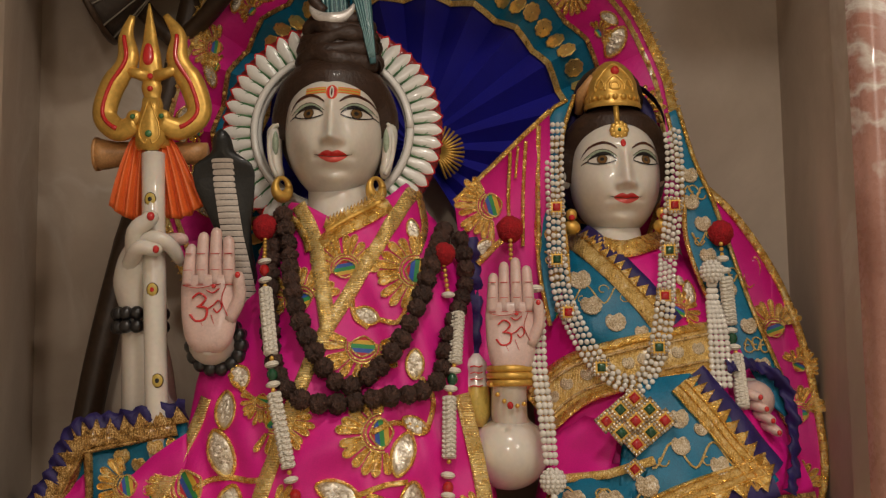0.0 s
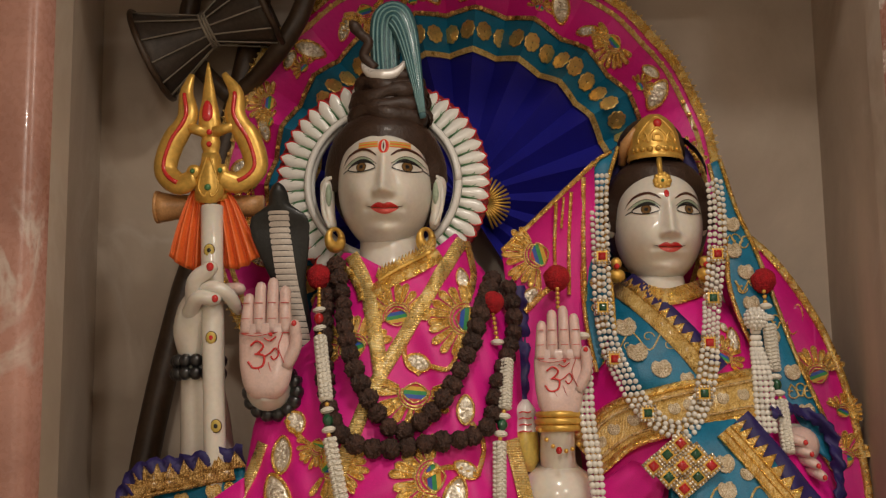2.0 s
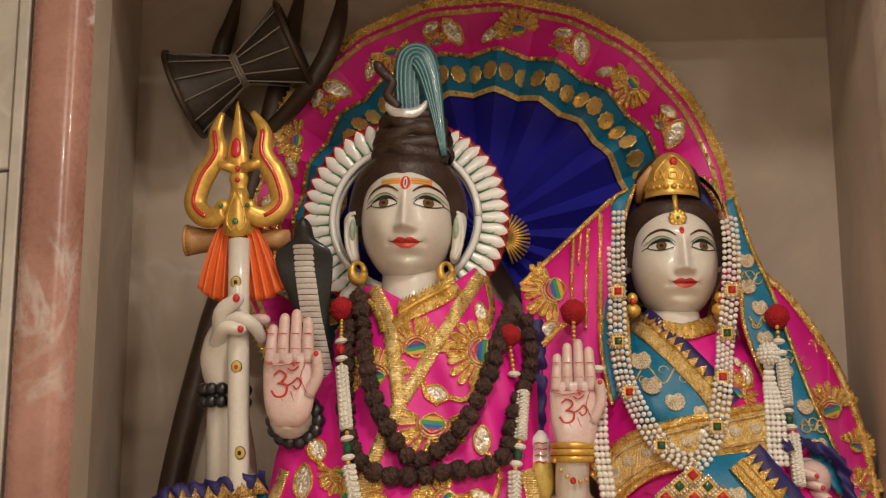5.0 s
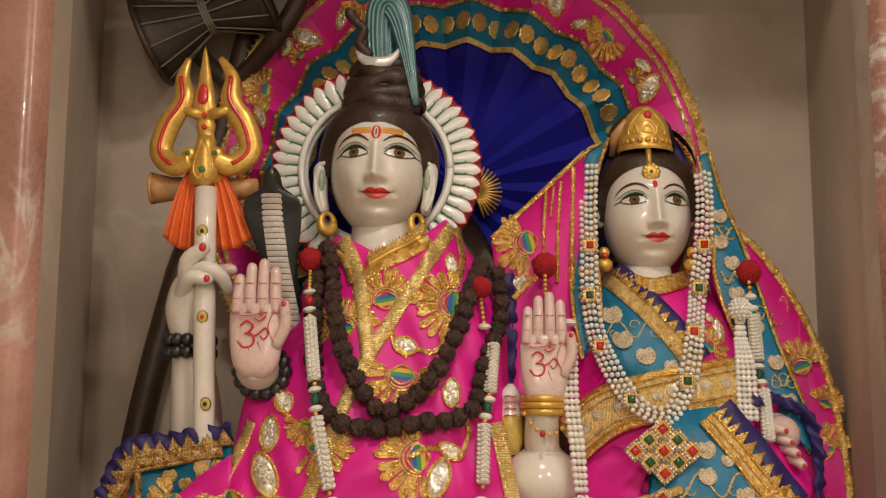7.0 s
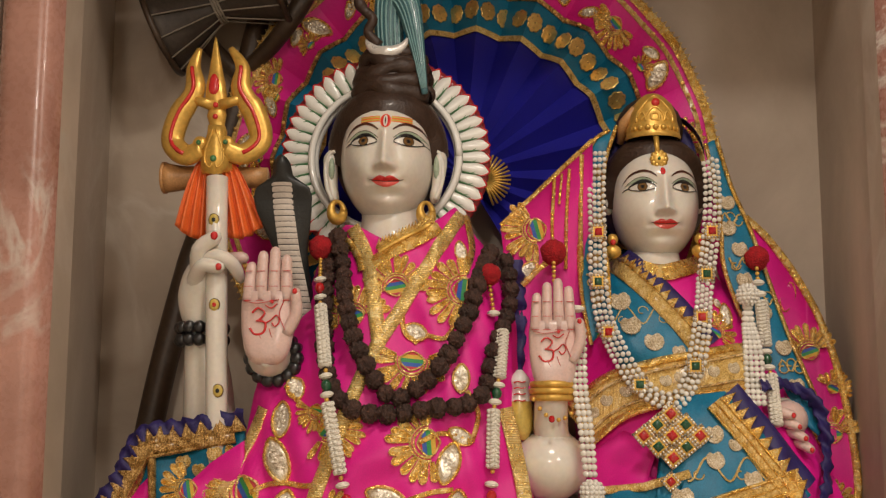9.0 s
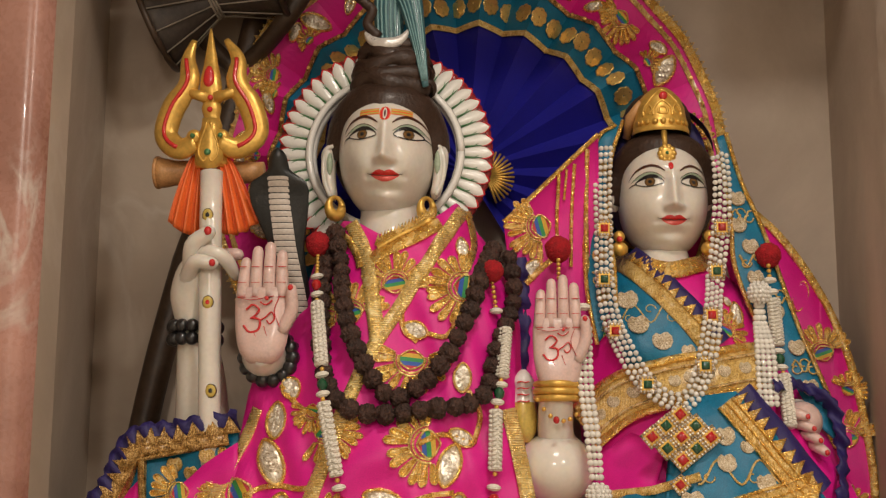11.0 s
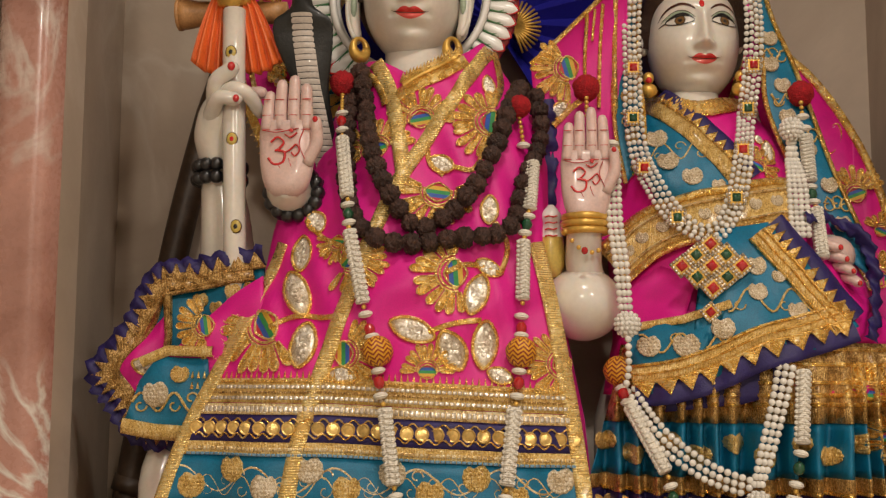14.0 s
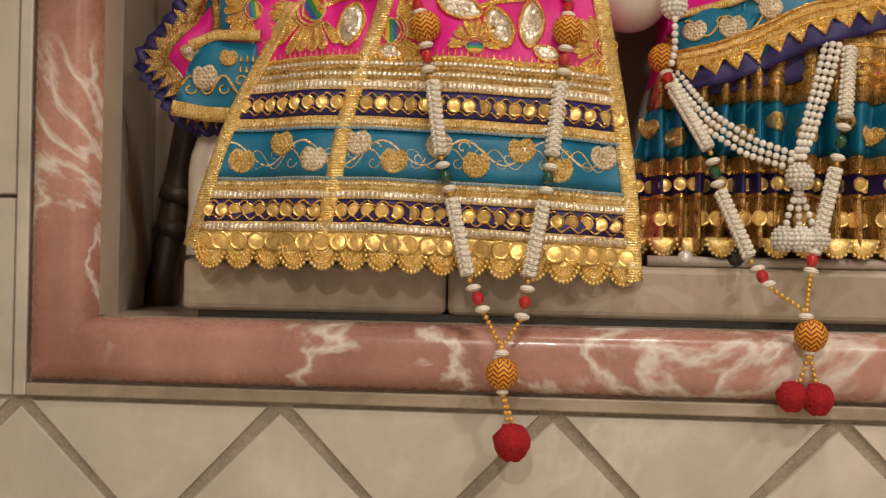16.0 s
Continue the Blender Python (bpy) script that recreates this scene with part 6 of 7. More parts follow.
# ornaments on the topknot
orn = thing("crescent", (-0.145, 2.15, 2.36), "silver painted crescent moon set on the topknot", "crescent")
bm = bmesh.new()
tube(bm, [(-0.145 + 0.042 * math.sin(a), 2.146 + 0.012 * abs(math.sin(a)), 2.397 - 0.040 * math.cos(a)) for a in [-1.35 + 2.7 * k / 20 for k in range(21)]], [0.002 + 0.0105 * math.sin(math.pi * k / 20) ** 0.8 for k in range(21)], 10, 0, (1, 0.7))
part("moon", bm, M_SILVER, orn)
stream = thing("water_stream", (-0.12, 2.2, 2.36), "teal striped stream of carved water curling from the topknot", "carved stream")
path = bez([(-0.142, 2.195, 2.36), (-0.145, 2.19, 2.44), (-0.139, 2.185, 2.482), (-0.120, 2.18, 2.487), (-0.103, 2.175, 2.455), (-0.090, 2.165, 2.40), (-0.078, 2.15, 2.335), (-0.067, 2.14, 2.268)], 40)
bm = bmesh.new()
tube(bm, path, [along([(0, 0.028), (0.3, 0.032), (0.45, 0.030), (0.6, 0.024), (0.8, 0.014), (1, 0.006)], k / 40) for k in range(41)], 14, 0, (1, 0.45))
part("water", bm, M_STREAM, stream)
WATER_R = [(0, 0.028), (0.3, 0.032), (0.45, 0.030), (0.6, 0.024), (0.8, 0.014), (1, 0.006)]
for off in (-0.72, -0.45, -0.15, 0.15, 0.45, 0.72):
    line = []
    for k in range(40):
        d = (path[k + 1] - path[max(k - 1, 0)]).normalized()
        sidew = d.cross(Vector((0, 1, 0))).normalized()
        r = along(WATER_R, k / 40)
        line.append(path[k] + sidew * (off * r) + Vector((0, -0.45 * r * math.sqrt(1 - off * off) - 0.0004, 0)))
    bm = bmesh.new()
    tube(bm, line, [0.0024 * (1 - 0.6 * k / 39) for k in range(40)], 6)
    part("ripple", bm, M_STREAML, stream)
bm = bmesh.new()
tube(bm, bez([(-0.160, 2.16, 2.375), (-0.182, 2.155, 2.40), (-0.172, 2.15, 2.425), (-0.190, 2.15, 2.445), (-0.207, 2.14, 2.467)], 20), [0.010] * 16 + [0.011, 0.012, 0.011, 0.008, 0.003], 10)
tagged(part("snake_figure", bm, [M_HAIR]), "small dark brown snake coiled beside the topknot", "snake figure")

for name, x, y, z in (("ear_ring", -0.241, 2.17, 2.044), ("ear_ring", -0.066, 2.17, 2.040)):
    er = thing(name, (x, y, z), "thick gold ring through the statue's ear", "earring", "statue ear rings")
    bm = bmesh.new()
    tube(bm, [(x + 0.011 * math.cos(a), y + 0.010 * math.cos(a), z + 0.018 * math.sin(a)) for a in [2 * math.pi * k / 20 for k in range(21)]], [0.0078 - 0.0038 * math.sin(2 * math.pi * k / 20) for k in range(21)], 12)
    part("ring", bm, M_GOLDP, er)

# armlets of small black beads
def bracelet(cx, cy, cz, rx, ry, n, r, material, label, name="bead_bracelet", tiltz=0.0):
    br = thing(name, (cx, cy, cz), label, "bracelet")
    me = shared("bead", lambda b: ball(b, (0, 0, 0), r, 10, 7), material)
    for k in range(n):
        a = 2 * math.pi * k / n
        for dz in (-r * 0.9, r * 0.9):
            piece("bead", me, br, (cx + rx * math.cos(a), cy + ry * math.sin(a), cz + dz + tiltz * math.cos(a)))


bracelet(-0.489, 2.122, 1.798, 0.041, 0.041, 13, 0.0128, M_BLACK, "armlet of shiny black beads on the raised arm")
wrist = thing("bead_bracelet", (-0.343, 2.045, 1.752), "bracelet of shiny black beads on the wrist", "bracelet")
ME_WRIST = shared("bead", lambda b: ball(b, (0, 0, 0), 0.0135, 12, 8), M_BLACK)
for k in range(14):
    a = 2 * math.pi * k / 14
    for dy in (-0.012, 0.012):
        piece("bead", ME_WRIST, wrist, (-0.334 + 0.043 * math.cos(a), 2.056 + dy, 1.748 + 0.040 * math.sin(a)))

# drum on a wooden pole
pole = thing("wooden_trident", (-0.78, 2.42, ZS), "long dark brown wooden trident leaning against the niche wall", "trident")
bm = bmesh.new()
tube(bm, bez([(-0.775, 2.40, ZS), (-0.72, 2.41, 1.35), (-0.66, 2.42, 1.72), (-0.585, 2.43, 2.05), (-0.50, 2.43, 2.38), (-0.455, 2.44, 2.60), (-0.415, 2.44, 2.79)], 28), [0.030] * 14 + [0.025] * 11 + [0.019, 0.015, 0.010, 0.003], 14)
part("shaft", bm, M_WOOD, pole)
for pts in ([(-0.505, 2.43, 2.40), (-0.44, 2.40, 2.445), (-0.384, 2.365, 2.497), (-0.346, 2.36, 2.56), (-0.325, 2.365, 2.63), (-0.316, 2.37, 2.69), (-0.312, 2.375, 2.78)], [(-0.505, 2.43, 2.40), (-0.575, 2.43, 2.47), (-0.608, 2.43, 2.54), (-0.604, 2.43, 2.61), (-0.583, 2.43, 2.68), (-0.560, 2.43, 2.78)]):
    bm = bmesh.new()
    tube(bm, bez(pts, 20), [0.019, 0.019, 0.019, 0.019, 0.020, 0.020, 0.021, 0.021, 0.022, 0.022, 0.022, 0.022, 0.022, 0.021, 0.020, 0.018, 0.016, 0.013, 0.010, 0.006, 0.002], 12)
    part("side_prong", bm, M_WOOD, pole)
for z0, x0 in ((1.20, -0.742), (1.13, -0.752)):
    bm = bmesh.new()
    tube(bm, [(x0, 2.405, z0), (x0 + 0.008, 2.406, z0 + 0.03)], 0.037, 14)
    part("collar", bm, M_WOOD, pole)
drum = thing("hand_drum", (-0.54, 2.36, 2.40), "dark hourglass hand drum laced with grey cords, tilted", "drum")
A, B = Vector((-0.6645, 2.36, 2.481)), Vector((-0.419, 2.36, 2.588))
ax = (B - A).normalized()
bm = bmesh.new()
tube(bm, [A.lerp(B, k / 12) for k in range(13)], [0.034 + 0.064 * abs(k / 6 - 1) ** 1.2 for k in range(13)], 24)
part("drum_body", bm, M_HIDE, drum)
side_v = ax.cross(Vector((0, 1, 0))).normalized()
fr_v = Vector((0, -1, 0))
for c in (A, B):
    bm = bmesh.new()
    tube(bm, [c + side_v * (0.101 * math.cos(a)) + fr_v * (0.101 * math.sin(a)) for a in [2 * math.pi * k / 28 for k in range(29)]], 0.0068, 8)
    part("rim", bm, M_WOOD, drum)
for k in range(12):
    a = 2 * math.pi * k / 12
    e = lambda c, b: c + side_v * (0.101 * math.cos(b)) + fr_v * (0.101 * math.sin(b))
    m = A.lerp(B, 0.5) + side_v * (0.034 * math.cos(a + 0.2)) + fr_v * (0.040 * math.sin(a + 0.2))
    bm = bmesh.new()
    tube(bm, [e(A, a), m, e(B, a + 0.4)], 0.0019, 5)
    part("lacing", bm, M_STRING, drum)
bm = bmesh.new()
for q in (-0.006, 0, 0.006):
    tube(bm, [A.lerp(B, 0.5) + ax * q + side_v * (0.038 * math.cos(a)) + fr_v * (0.042 * math.sin(a)) for a in [2 * math.pi * k / 20 for k in range(21)]], 0.0028, 6)
part("waist_cord", bm, M_STRING, drum)


# ---- the smaller statue's dress ----
PV_L = [(1.10, 0.175), (1.40, 0.215), (1.50, 0.235), (1.62, 0.232), (1.72, 0.225), (1.85, 0.235), (1.95, 0.285), (2.0, 0.31)]
PV_R = [(1.10, 0.735), (1.40, 0.715), (1.55, 0.675), (1.70, 0.630), (1.80, 0.585), (1.88, 0.545), (1.95, 0.49), (2.0, 0.46)]
PV_Y = [(1.10, 1.995), (1.40, 1.995), (1.50, 2.005), (1.58, 2.045), (1.70, 2.085), (1.80, 2.12), (1.88, 2.165), (1.95, 2.215), (2.0, 2.25)]


def dress(x, z):
    a, b = along(PV_L, z), along(PV_R, z)
    u = max(-1.0, min(1.0, (2 * x - a - b) / (b - a)))
    return along(PV_Y, z) + 0.10 * abs(u) ** 2.3 + 0.004 * math.sin(x * 37 + z * 21) + 0.003 * math.sin(x * 80 - z * 50)


def pleat(x, z):
    k = smooth01((1.50 - z) / 0.2)
    w = math.sin(x * 175 + 2.6 * math.sin(x * 19) + 1.2 * math.sin(x * 47 + z * 6) + (1.3 - z) * 3)
    return dress(x, z) + k * (0.020 * w if w < 0 else 0.042 * w) + 0.008 * k * math.sin(x * 63)


def ridge(x, z):
    """The crests of the pleats, on which strings of beads lie."""
    return dress(x, z) - 0.028 * smooth01((1.50 - z) / 0.2)


gown = thing("gown", (0.42, 2.15, 1.10), "magenta blouse and pleated brocade skirt with a gold hem", "gown")
bm = bmesh.new()
rows = []
for i in range(44):
    z = lerp(1.40, 1.955, i / 43)
    row = []
    for k in range(-3, 54):
        u = max(0.0, min(1.0, k / 50))
        over = max(0, -k) / 3 + max(0, k - 50) / 3
        x = lerp(along(PV_L, z), along(PV_R, z), u)
        dip = 0.035 * math.exp(-((x - 0.387) / 0.06) ** 2) * smooth01((z - 1.8) / 0.15)
        row.append((x + (u - 0.5) * 0.02 * over, dress(x, z - dip) + 0.10 * over, z - dip))
    rows.append(row)
cloth(bm, rows, 0.004)
part("blouse", bm, M_PINK, gown)
# hem and gold bands darkened in colour for the shade under the lap shawl
SK_Z = [(1.125, 1.20, M_BRONZE_SHADE, "gold_hem"), (1.20, 1.245, M_PURPLE, "purple_band"), (1.245, 1.268, M_BRONZE_SHADE, "gold_band"), (1.268, 1.355, M_TEAL, "teal_band"), (1.355, 1.485, M_BRONZE_SHADE, "gold_band"), (1.485, 1.54, M_PINK, "pink_band")]
for z0, z1, m, name in SK_Z:
    bm = bmesh.new()
    rows = []
    for i in range(7):
        row = []
        for k in range(241):
            x = lerp(along(PV_L, lerp(z0, z1, i / 6)) - 0.03 * smooth01((1.43 - lerp(z0, z1, i / 6)) / 0.26), along(PV_R, lerp(z0, z1, i / 6)), k / 240)
            z = lerp(z0, z1, i / 6)
            if z0 == 1.125 and i == 0:
                z -= 0.012 * abs(math.sin(x * 60))
            row.append((x, pleat(x, z) - 0.012 - (0.003 if m is M_BRONZE_SHADE else 0), z))
        rows.append(row)
    cloth(bm, rows, 0.005)
    part(name, bm, m, gown)
skirt = lambda x, z: pleat(x, z) - 0.013
big_s = coin_mesh(0.013)
for k in range(26):
    x = lerp(0.18, 0.72, k / 25)
    piece("coin", big_s, gown, (x, skirt(x, 1.165) - 0.004, 1.165), (0, 0, random.uniform(-0.5, 0.5)))
    piece("coin", coin, gown, (x + 0.008, skirt(x + 0.008, 1.222) - 0.004, 1.222), (0, 0, random.uniform(-0.5, 0.5)))
for k in range(13):
    x = lerp(0.185, 0.715, k / 12)
    yb, zc = skirt(x, 1.145) - 0.008, 1.134
    bm = bmesh.new()
    edge = [(x + 0.024 * math.cos(a), zc - 0.030 * math.sin(a)) for a in [math.pi * i / 14 for i in range(15)]]
    plate(bm, edge, lambda p, q: yb + 0.25 * abs(p - x), 0.003, 0, 0.002)
    for i in range(11):
        a = math.pi * (i + 0.5) / 11
        ball(bm, (x + 0.024 * math.cos(a), yb - 0.001 + 0.25 * 0.024 * abs(math.cos(a)), zc - 0.030 * math.sin(a)), 0.0036, 6, 4)
    part("scallop", bm, M_LACE, gown)
for k in range(11):
    x = lerp(0.20, 0.71, k / 10)
    paisley(gown, skirt, x, 1.311 + 0.010 * (-1) ** k, 0.020, (-1) ** k, M_GOLDM)
for z in (1.203, 1.243, 1.385, 1.40, 1.42, 1.45, 1.475):
    bm = bmesh.new()
    band(bm, [(lerp(along(PV_L, z) + 0.004, along(PV_R, z) - 0.004, k / 160), z) for k in range(161)], 0.007, skirt, 0.005)
    part("gold_cord", bm, M_GOLD, gown)
for x, z, r, a in ((0.63, 1.40, 0.05, 80), (0.66, 1.33, 0.04, 120)):
    burst(gown, skirt, x, z, r, a, 180, 9)

# neck trim
bm = bmesh.new()
band(bm, [(p.x, p.y) for p in bez([(0.290, 1.960, 0), (0.335, 1.938, 0), (0.387, 1.920, 0), (0.440, 1.934, 0), (0.49, 1.958, 0)], 60)], 0.034, lambda x, z: dress(x, z) - 0.002 * math.sin(x * 600), 0.010)
part("neck_trim", bm, M_GOLD, gown)
mirror_leaf(gown, dress, 0.49, 1.86, 0.007, 0.010, 20)
burst(gown, dress, 0.475, 1.80, 0.045, 60, 200, 9)
mirror_leaf(gown, dress, 0.505, 1.835, 0.013, 0.026, 0)
burst(gown, dress, 0.255, 1.80, 0.035, 100, 180, 8)

# teal sash across the chest with a toothed gold border
sash = thing("chest_sash", (0.36, 2.12, 1.76), "teal brocade sash with paisleys and a toothed gold border", "sash")
ons = lambda d: (lambda x, z: dress(x, z) - d)
bm = bmesh.new()
laid(bm, [(0.270, 1.945), (0.305, 1.935), (0.372, 1.855), (0.440, 1.765), (0.400, 1.735), (0.300, 1.735), (0.275, 1.83)], ons(0.0), 0.008, 0.008)
part("sash_cloth", bm, M_TEAL, sash)
bm = bmesh.new()
DG = [(0.300, 1.948), (0.345, 1.895), (0.392, 1.838), (0.448, 1.762)]
band(bm, [(p.x, p.y) for p in bez([(x, z, 0) for x, z in DG], 30)], 0.030, ons(0.0), 0.014)
part("gold_border", bm, M_GOLDM, sash)
bm = bmesh.new()
band(bm, [(p.x + 0.021, p.y + 0.017) for p in bez([(x, z, 0) for x, z in DG], 30)], 0.030, ons(0.0), 0.010)
part("purple_border", bm, M_PURPLE, sash)
ln = bez([(x, z, 0) for x, z in DG], 24)
for k in range(0, 24, 2):
    a, b = ln[k], ln[k + 2]
    d = (b - a).normalized()
    nn = Vector((-d.y, d.x, 0))
    if nn.x < 0:
        nn = -nn
    bm = bmesh.new()
    plate(bm, [(q.x, q.y) for q in (a + nn * 0.013, b + nn * 0.013, (a + b) / 2 + nn * 0.034)], ons(0.0), 0.016, 0, 0.001)
    part("gold_tooth", bm, M_GOLD, sash)
for x, z, r in ((0.304, 1.862, 0.022), (0.320, 1.812, 0.021), (0.360, 1.780, 0.020), (0.405, 1.762, 0.014)):
    paisley(sash, ons(0.006), x, z, r, 1, M_PAISLEY)
vine(sash, ons(0.006), 0.29, 0.40, 1.835, 0.018, 0.06, 0.003)

belt = thing("waist_belt", (0.38, 2.08, 1.68), "wide gold brocade belt with beaded rims", "belt")
BC = [(0.222, 1.628), (0.290, 1.682), (0.376, 1.708), (0.450, 1.722), (0.535, 1.738)]
cl = bez([(x, z, 0) for x, z in BC], 40)
bm = bmesh.new()
band(bm, [(p.x, p.y) for p in cl], 0.088, ons(0.004), 0.012)
part("belt_band", bm, M_GOLDM, belt)
for off, wd, m in ((0.038, 0.014, M_GOLD), (-0.038, 0.014, M_GOLD), (0.022, 0.006, M_ZARI), (-0.022, 0.006, M_ZARI)):
    bm = bmesh.new()
    band(bm, [(p.x - off * 0.4, p.y + off * 0.95) for p in cl], wd, ons(0.004), 0.017)
    part("belt_rim", bm, m, belt)
for k in range(4, 38, 4):
    paisley(belt, ons(0.014), cl[k].x, cl[k].y, 0.0125, 1 if k % 8 else -1, M_PAISLEY)

# the folded shawl end over the lap
lap = lambda x, z: dress(x, z) - 0.030 - 0.006 * math.sin(x * 30 + z * 18)
shawl_b = thing("lap_shawl", (0.42, 2.0, 1.40), "folded teal shawl end with gold border, gold teeth and purple edge", "shawl")
bm = bmesh.new()
laid(bm, [(0.398, 1.680), (0.478, 1.690), (0.545, 1.610), (0.612, 1.512), (0.560, 1.478), (0.480, 1.462), (0.400, 1.440), (0.330, 1.408), (0.252, 1.398), (0.243, 1.508), (0.330, 1.522), (0.400, 1.545), (0.362, 1.60)], lap, 0.0, 0.014)
part("shawl_cloth", bm, M_TEAL, shawl_b)
bm = bmesh.new()
laid(bm, [(0.242, 1.512), (0.335, 1.528), (0.36, 1.60), (0.30, 1.62), (0.245, 1.58)], lambda x, z: dress(x, z) - 0.018, 0.0, 0.01)
part("pink_fold", bm, M_PINK, shawl_b)
bm = bmesh.new()
laid(bm, [(0.475, 1.695), (0.57, 1.64), (0.66, 1.56), (0.62, 1.49), (0.605, 1.515), (0.545, 1.61)], lambda x, z: dress(x, z) - 0.014, 0.0, 0.01)
part("pink_fold", bm, M_PINK, shawl_b)
E1 = [(0.478, 1.685), (0.515, 1.640), (0.560, 1.580), (0.603, 1.520)]
E2 = [(0.603, 1.516), (0.530, 1.492), (0.450, 1.470), (0.385, 1.440), (0.320, 1.418), (0.250, 1.408)]


def bordered(edge, inward):
    l = bez([(x, z, 0) for x, z in edge], 30)
    ix, iz = inward
    bm = bmesh.new()
    band(bm, [(p.x + ix * 0.024, p.y + iz * 0.024) for p in l], 0.026, lap, 0.006)
    part("gold_border", bm, M_GOLDM, shawl_b)
    bm = bmesh.new()
    band(bm, [(p.x + ix * 0.010, p.y + iz * 0.010) for p in l], 0.006, lap, 0.009)
    band(bm, [(p.x + ix * 0.039, p.y + iz * 0.039) for p in l], 0.005, lap, 0.009)
    band(bm, [(p.x + ix * 0.024, p.y + iz * 0.024) for p in l], 0.004, lap, 0.010)
    part("gold_cord", bm, M_GOLD, shawl_b)
    bm = bmesh.new()
    band(bm, [(p.x - ix * 0.012, p.y - iz * 0.012) for p in l], 0.036, lambda x, z: lap(x, z) + 0.004 * math.sin(x * 120), 0.003)
    part("purple_edge", bm, M_PURPLE, shawl_b)
    for k in range(0, 30, 3):
        a, b = l[k], l[k + 3]
        bm = bmesh.new()
        m = (a + b) / 2
        plate(bm, [(a.x + ix * 0.010, a.y + iz * 0.010), (b.x + ix * 0.010, b.y + iz * 0.010), (m.x - ix * 0.016, m.y - iz * 0.016)], lap, 0.008, 0, 0.001)
        part("gold_tooth", bm, M_GOLD, shawl_b)


bordered(E1, (-0.8, -0.6))
bordered(E2, (-0.2, 0.98))
for x, z, r in ((0.272, 1.478, 0.021), (0.330, 1.478, 0.023), (0.388, 1.505, 0.021), (0.452, 1.612, 0.019), (0.450, 1.568, 0.018), (0.512, 1.535, 0.018), (0.488, 1.595, 0.013)):
    paisley(shawl_b, lap, x, z, r, 1, M_PAISLEY)
vine(shawl_b, lap, 0.26, 0.41, 1.485, 0.016, 0.062, 0.0035)
vine(shawl_b, lap, 0.40, 0.55, 1.555, 0.020, 0.07, 0.0035)
bm = bmesh.new()
band(bm, [(0.243, 1.512), (0.33, 1.524), (0.405, 1.548)], 0.014, lap, 0.008)
part("gold_border", bm, M_GOLDM, shawl_b)
# purple lining of the fold's underside
bm = bmesh.new()
laid(bm, [(0.255, 1.400), (0.33, 1.41), (0.40, 1.44), (0.50, 1.462), (0.50, 1.41), (0.42, 1.385), (0.30, 1.372)], lambda x, z: lap(x, z) + 0.02, 0.0, 0.01)
part("lining", bm, M_PURPLE, shawl_b)

# head veil: teal bands beside the face, pink drape over shoulders
veil = thing("head_veil", (0.40, 2.25, 1.55), "teal and magenta head veil with gold edges and embroidered discs", "veil")
vf = lambda x, z: along([(1.55, 2.10), (1.70, 2.15), (1.85, 2.185), (2.0, 2.215), (2.2, 2.26), (2.32, 2.33)], z) + 0.15 * max(0, abs(x - 0.40) - 0.10) + 0.004 * math.sin(x * 70 + z * 25)
LFT = [(0.300, 2.225), (0.262, 2.190), (0.243, 2.09), (0.232, 1.99), (0.235, 1.88), (0.250, 1.78)]
LFI = [(0.315, 2.235), (0.288, 2.150), (0.278, 2.06), (0.277, 1.99), (0.285, 1.94), (0.287, 1.83)]
RTO = [(0.512, 2.20), (0.535, 2.10), (0.565, 2.015), (0.592, 1.92), (0.625, 1.80), (0.665, 1.68), (0.672, 1.60)]
RTI = [(0.490, 2.19), (0.503, 2.10), (0.508, 2.01), (0.510, 1.93), (0.540, 1.83), (0.585, 1.72), (0.62, 1.65)]
for outer, inner in ((LFT, LFI), (RTO, RTI)):
    o, i_ = bez([(x, z, 0) for x, z in outer], 40), bez([(x, z, 0) for x, z in inner], 40)
    bm = bmesh.new()
    cloth(bm, [[(lerp(a.x, b.x, k / 8), vf(lerp(a.x, b.x, k / 8), lerp(a.y, b.y, k / 8)) + 0.012 * (k / 8 - 0.5) ** 2, lerp(a.y, b.y, k / 8)) for k in range(9)] for a, b in zip(o, i_)], 0.006)
    part("teal_band", bm, M_TEAL, veil)
    for l in (o, i_):
        bm = bmesh.new()
        band(bm, [(p.x, p.y) for p in l], 0.008, vf, 0.006)
        part("gold_edge", bm, M_GOLD, veil)
for x, z, r in ((0.522, 2.062, 0.018), (0.520, 2.008, 0.018), (0.540, 1.966, 0.018), (0.545, 1.905, 0.017), (0.580, 1.84, 0.016), (0.610, 1.773, 0.018), (0.628, 1.70, 0.018), (0.262, 2.03, 0.015), (0.258, 1.95, 0.016), (0.266, 2.13, 0.014), (0.262, 1.87, 0.014)):
    paisley(veil, vf, x, z, r, 1, M_PAISLEY if x > 0.4 else M_GOLDM)
for x0, x1, z in ((0.245, 0.28, 2.08), (0.245, 0.28, 1.91), (0.505, 0.55, 2.03), (0.52, 0.565, 1.94), (0.56, 0.60, 1.87), (0.60, 0.645, 1.74)):
    vine(veil, vf, x0, x1, z, 0.012, 0.03, 0.0035)
bm = bmesh.new()  # hood over the crown
rows = []
for i in range(13):
    a = math.pi * (0.06 + 0.88 * i / 12)
    rows.append([(0.395 - (0.100 + 0.004 * k) * math.cos(a), 2.305 + 0.022 * k, 2.175 + (0.098 + 0.004 * k) * math.sin(a)) for k in range(5)])
cloth(bm, rows, 0.005)
part("hood", bm, M_PURPLE, veil, "dark purple lining behind the crown")
bm = bmesh.new()
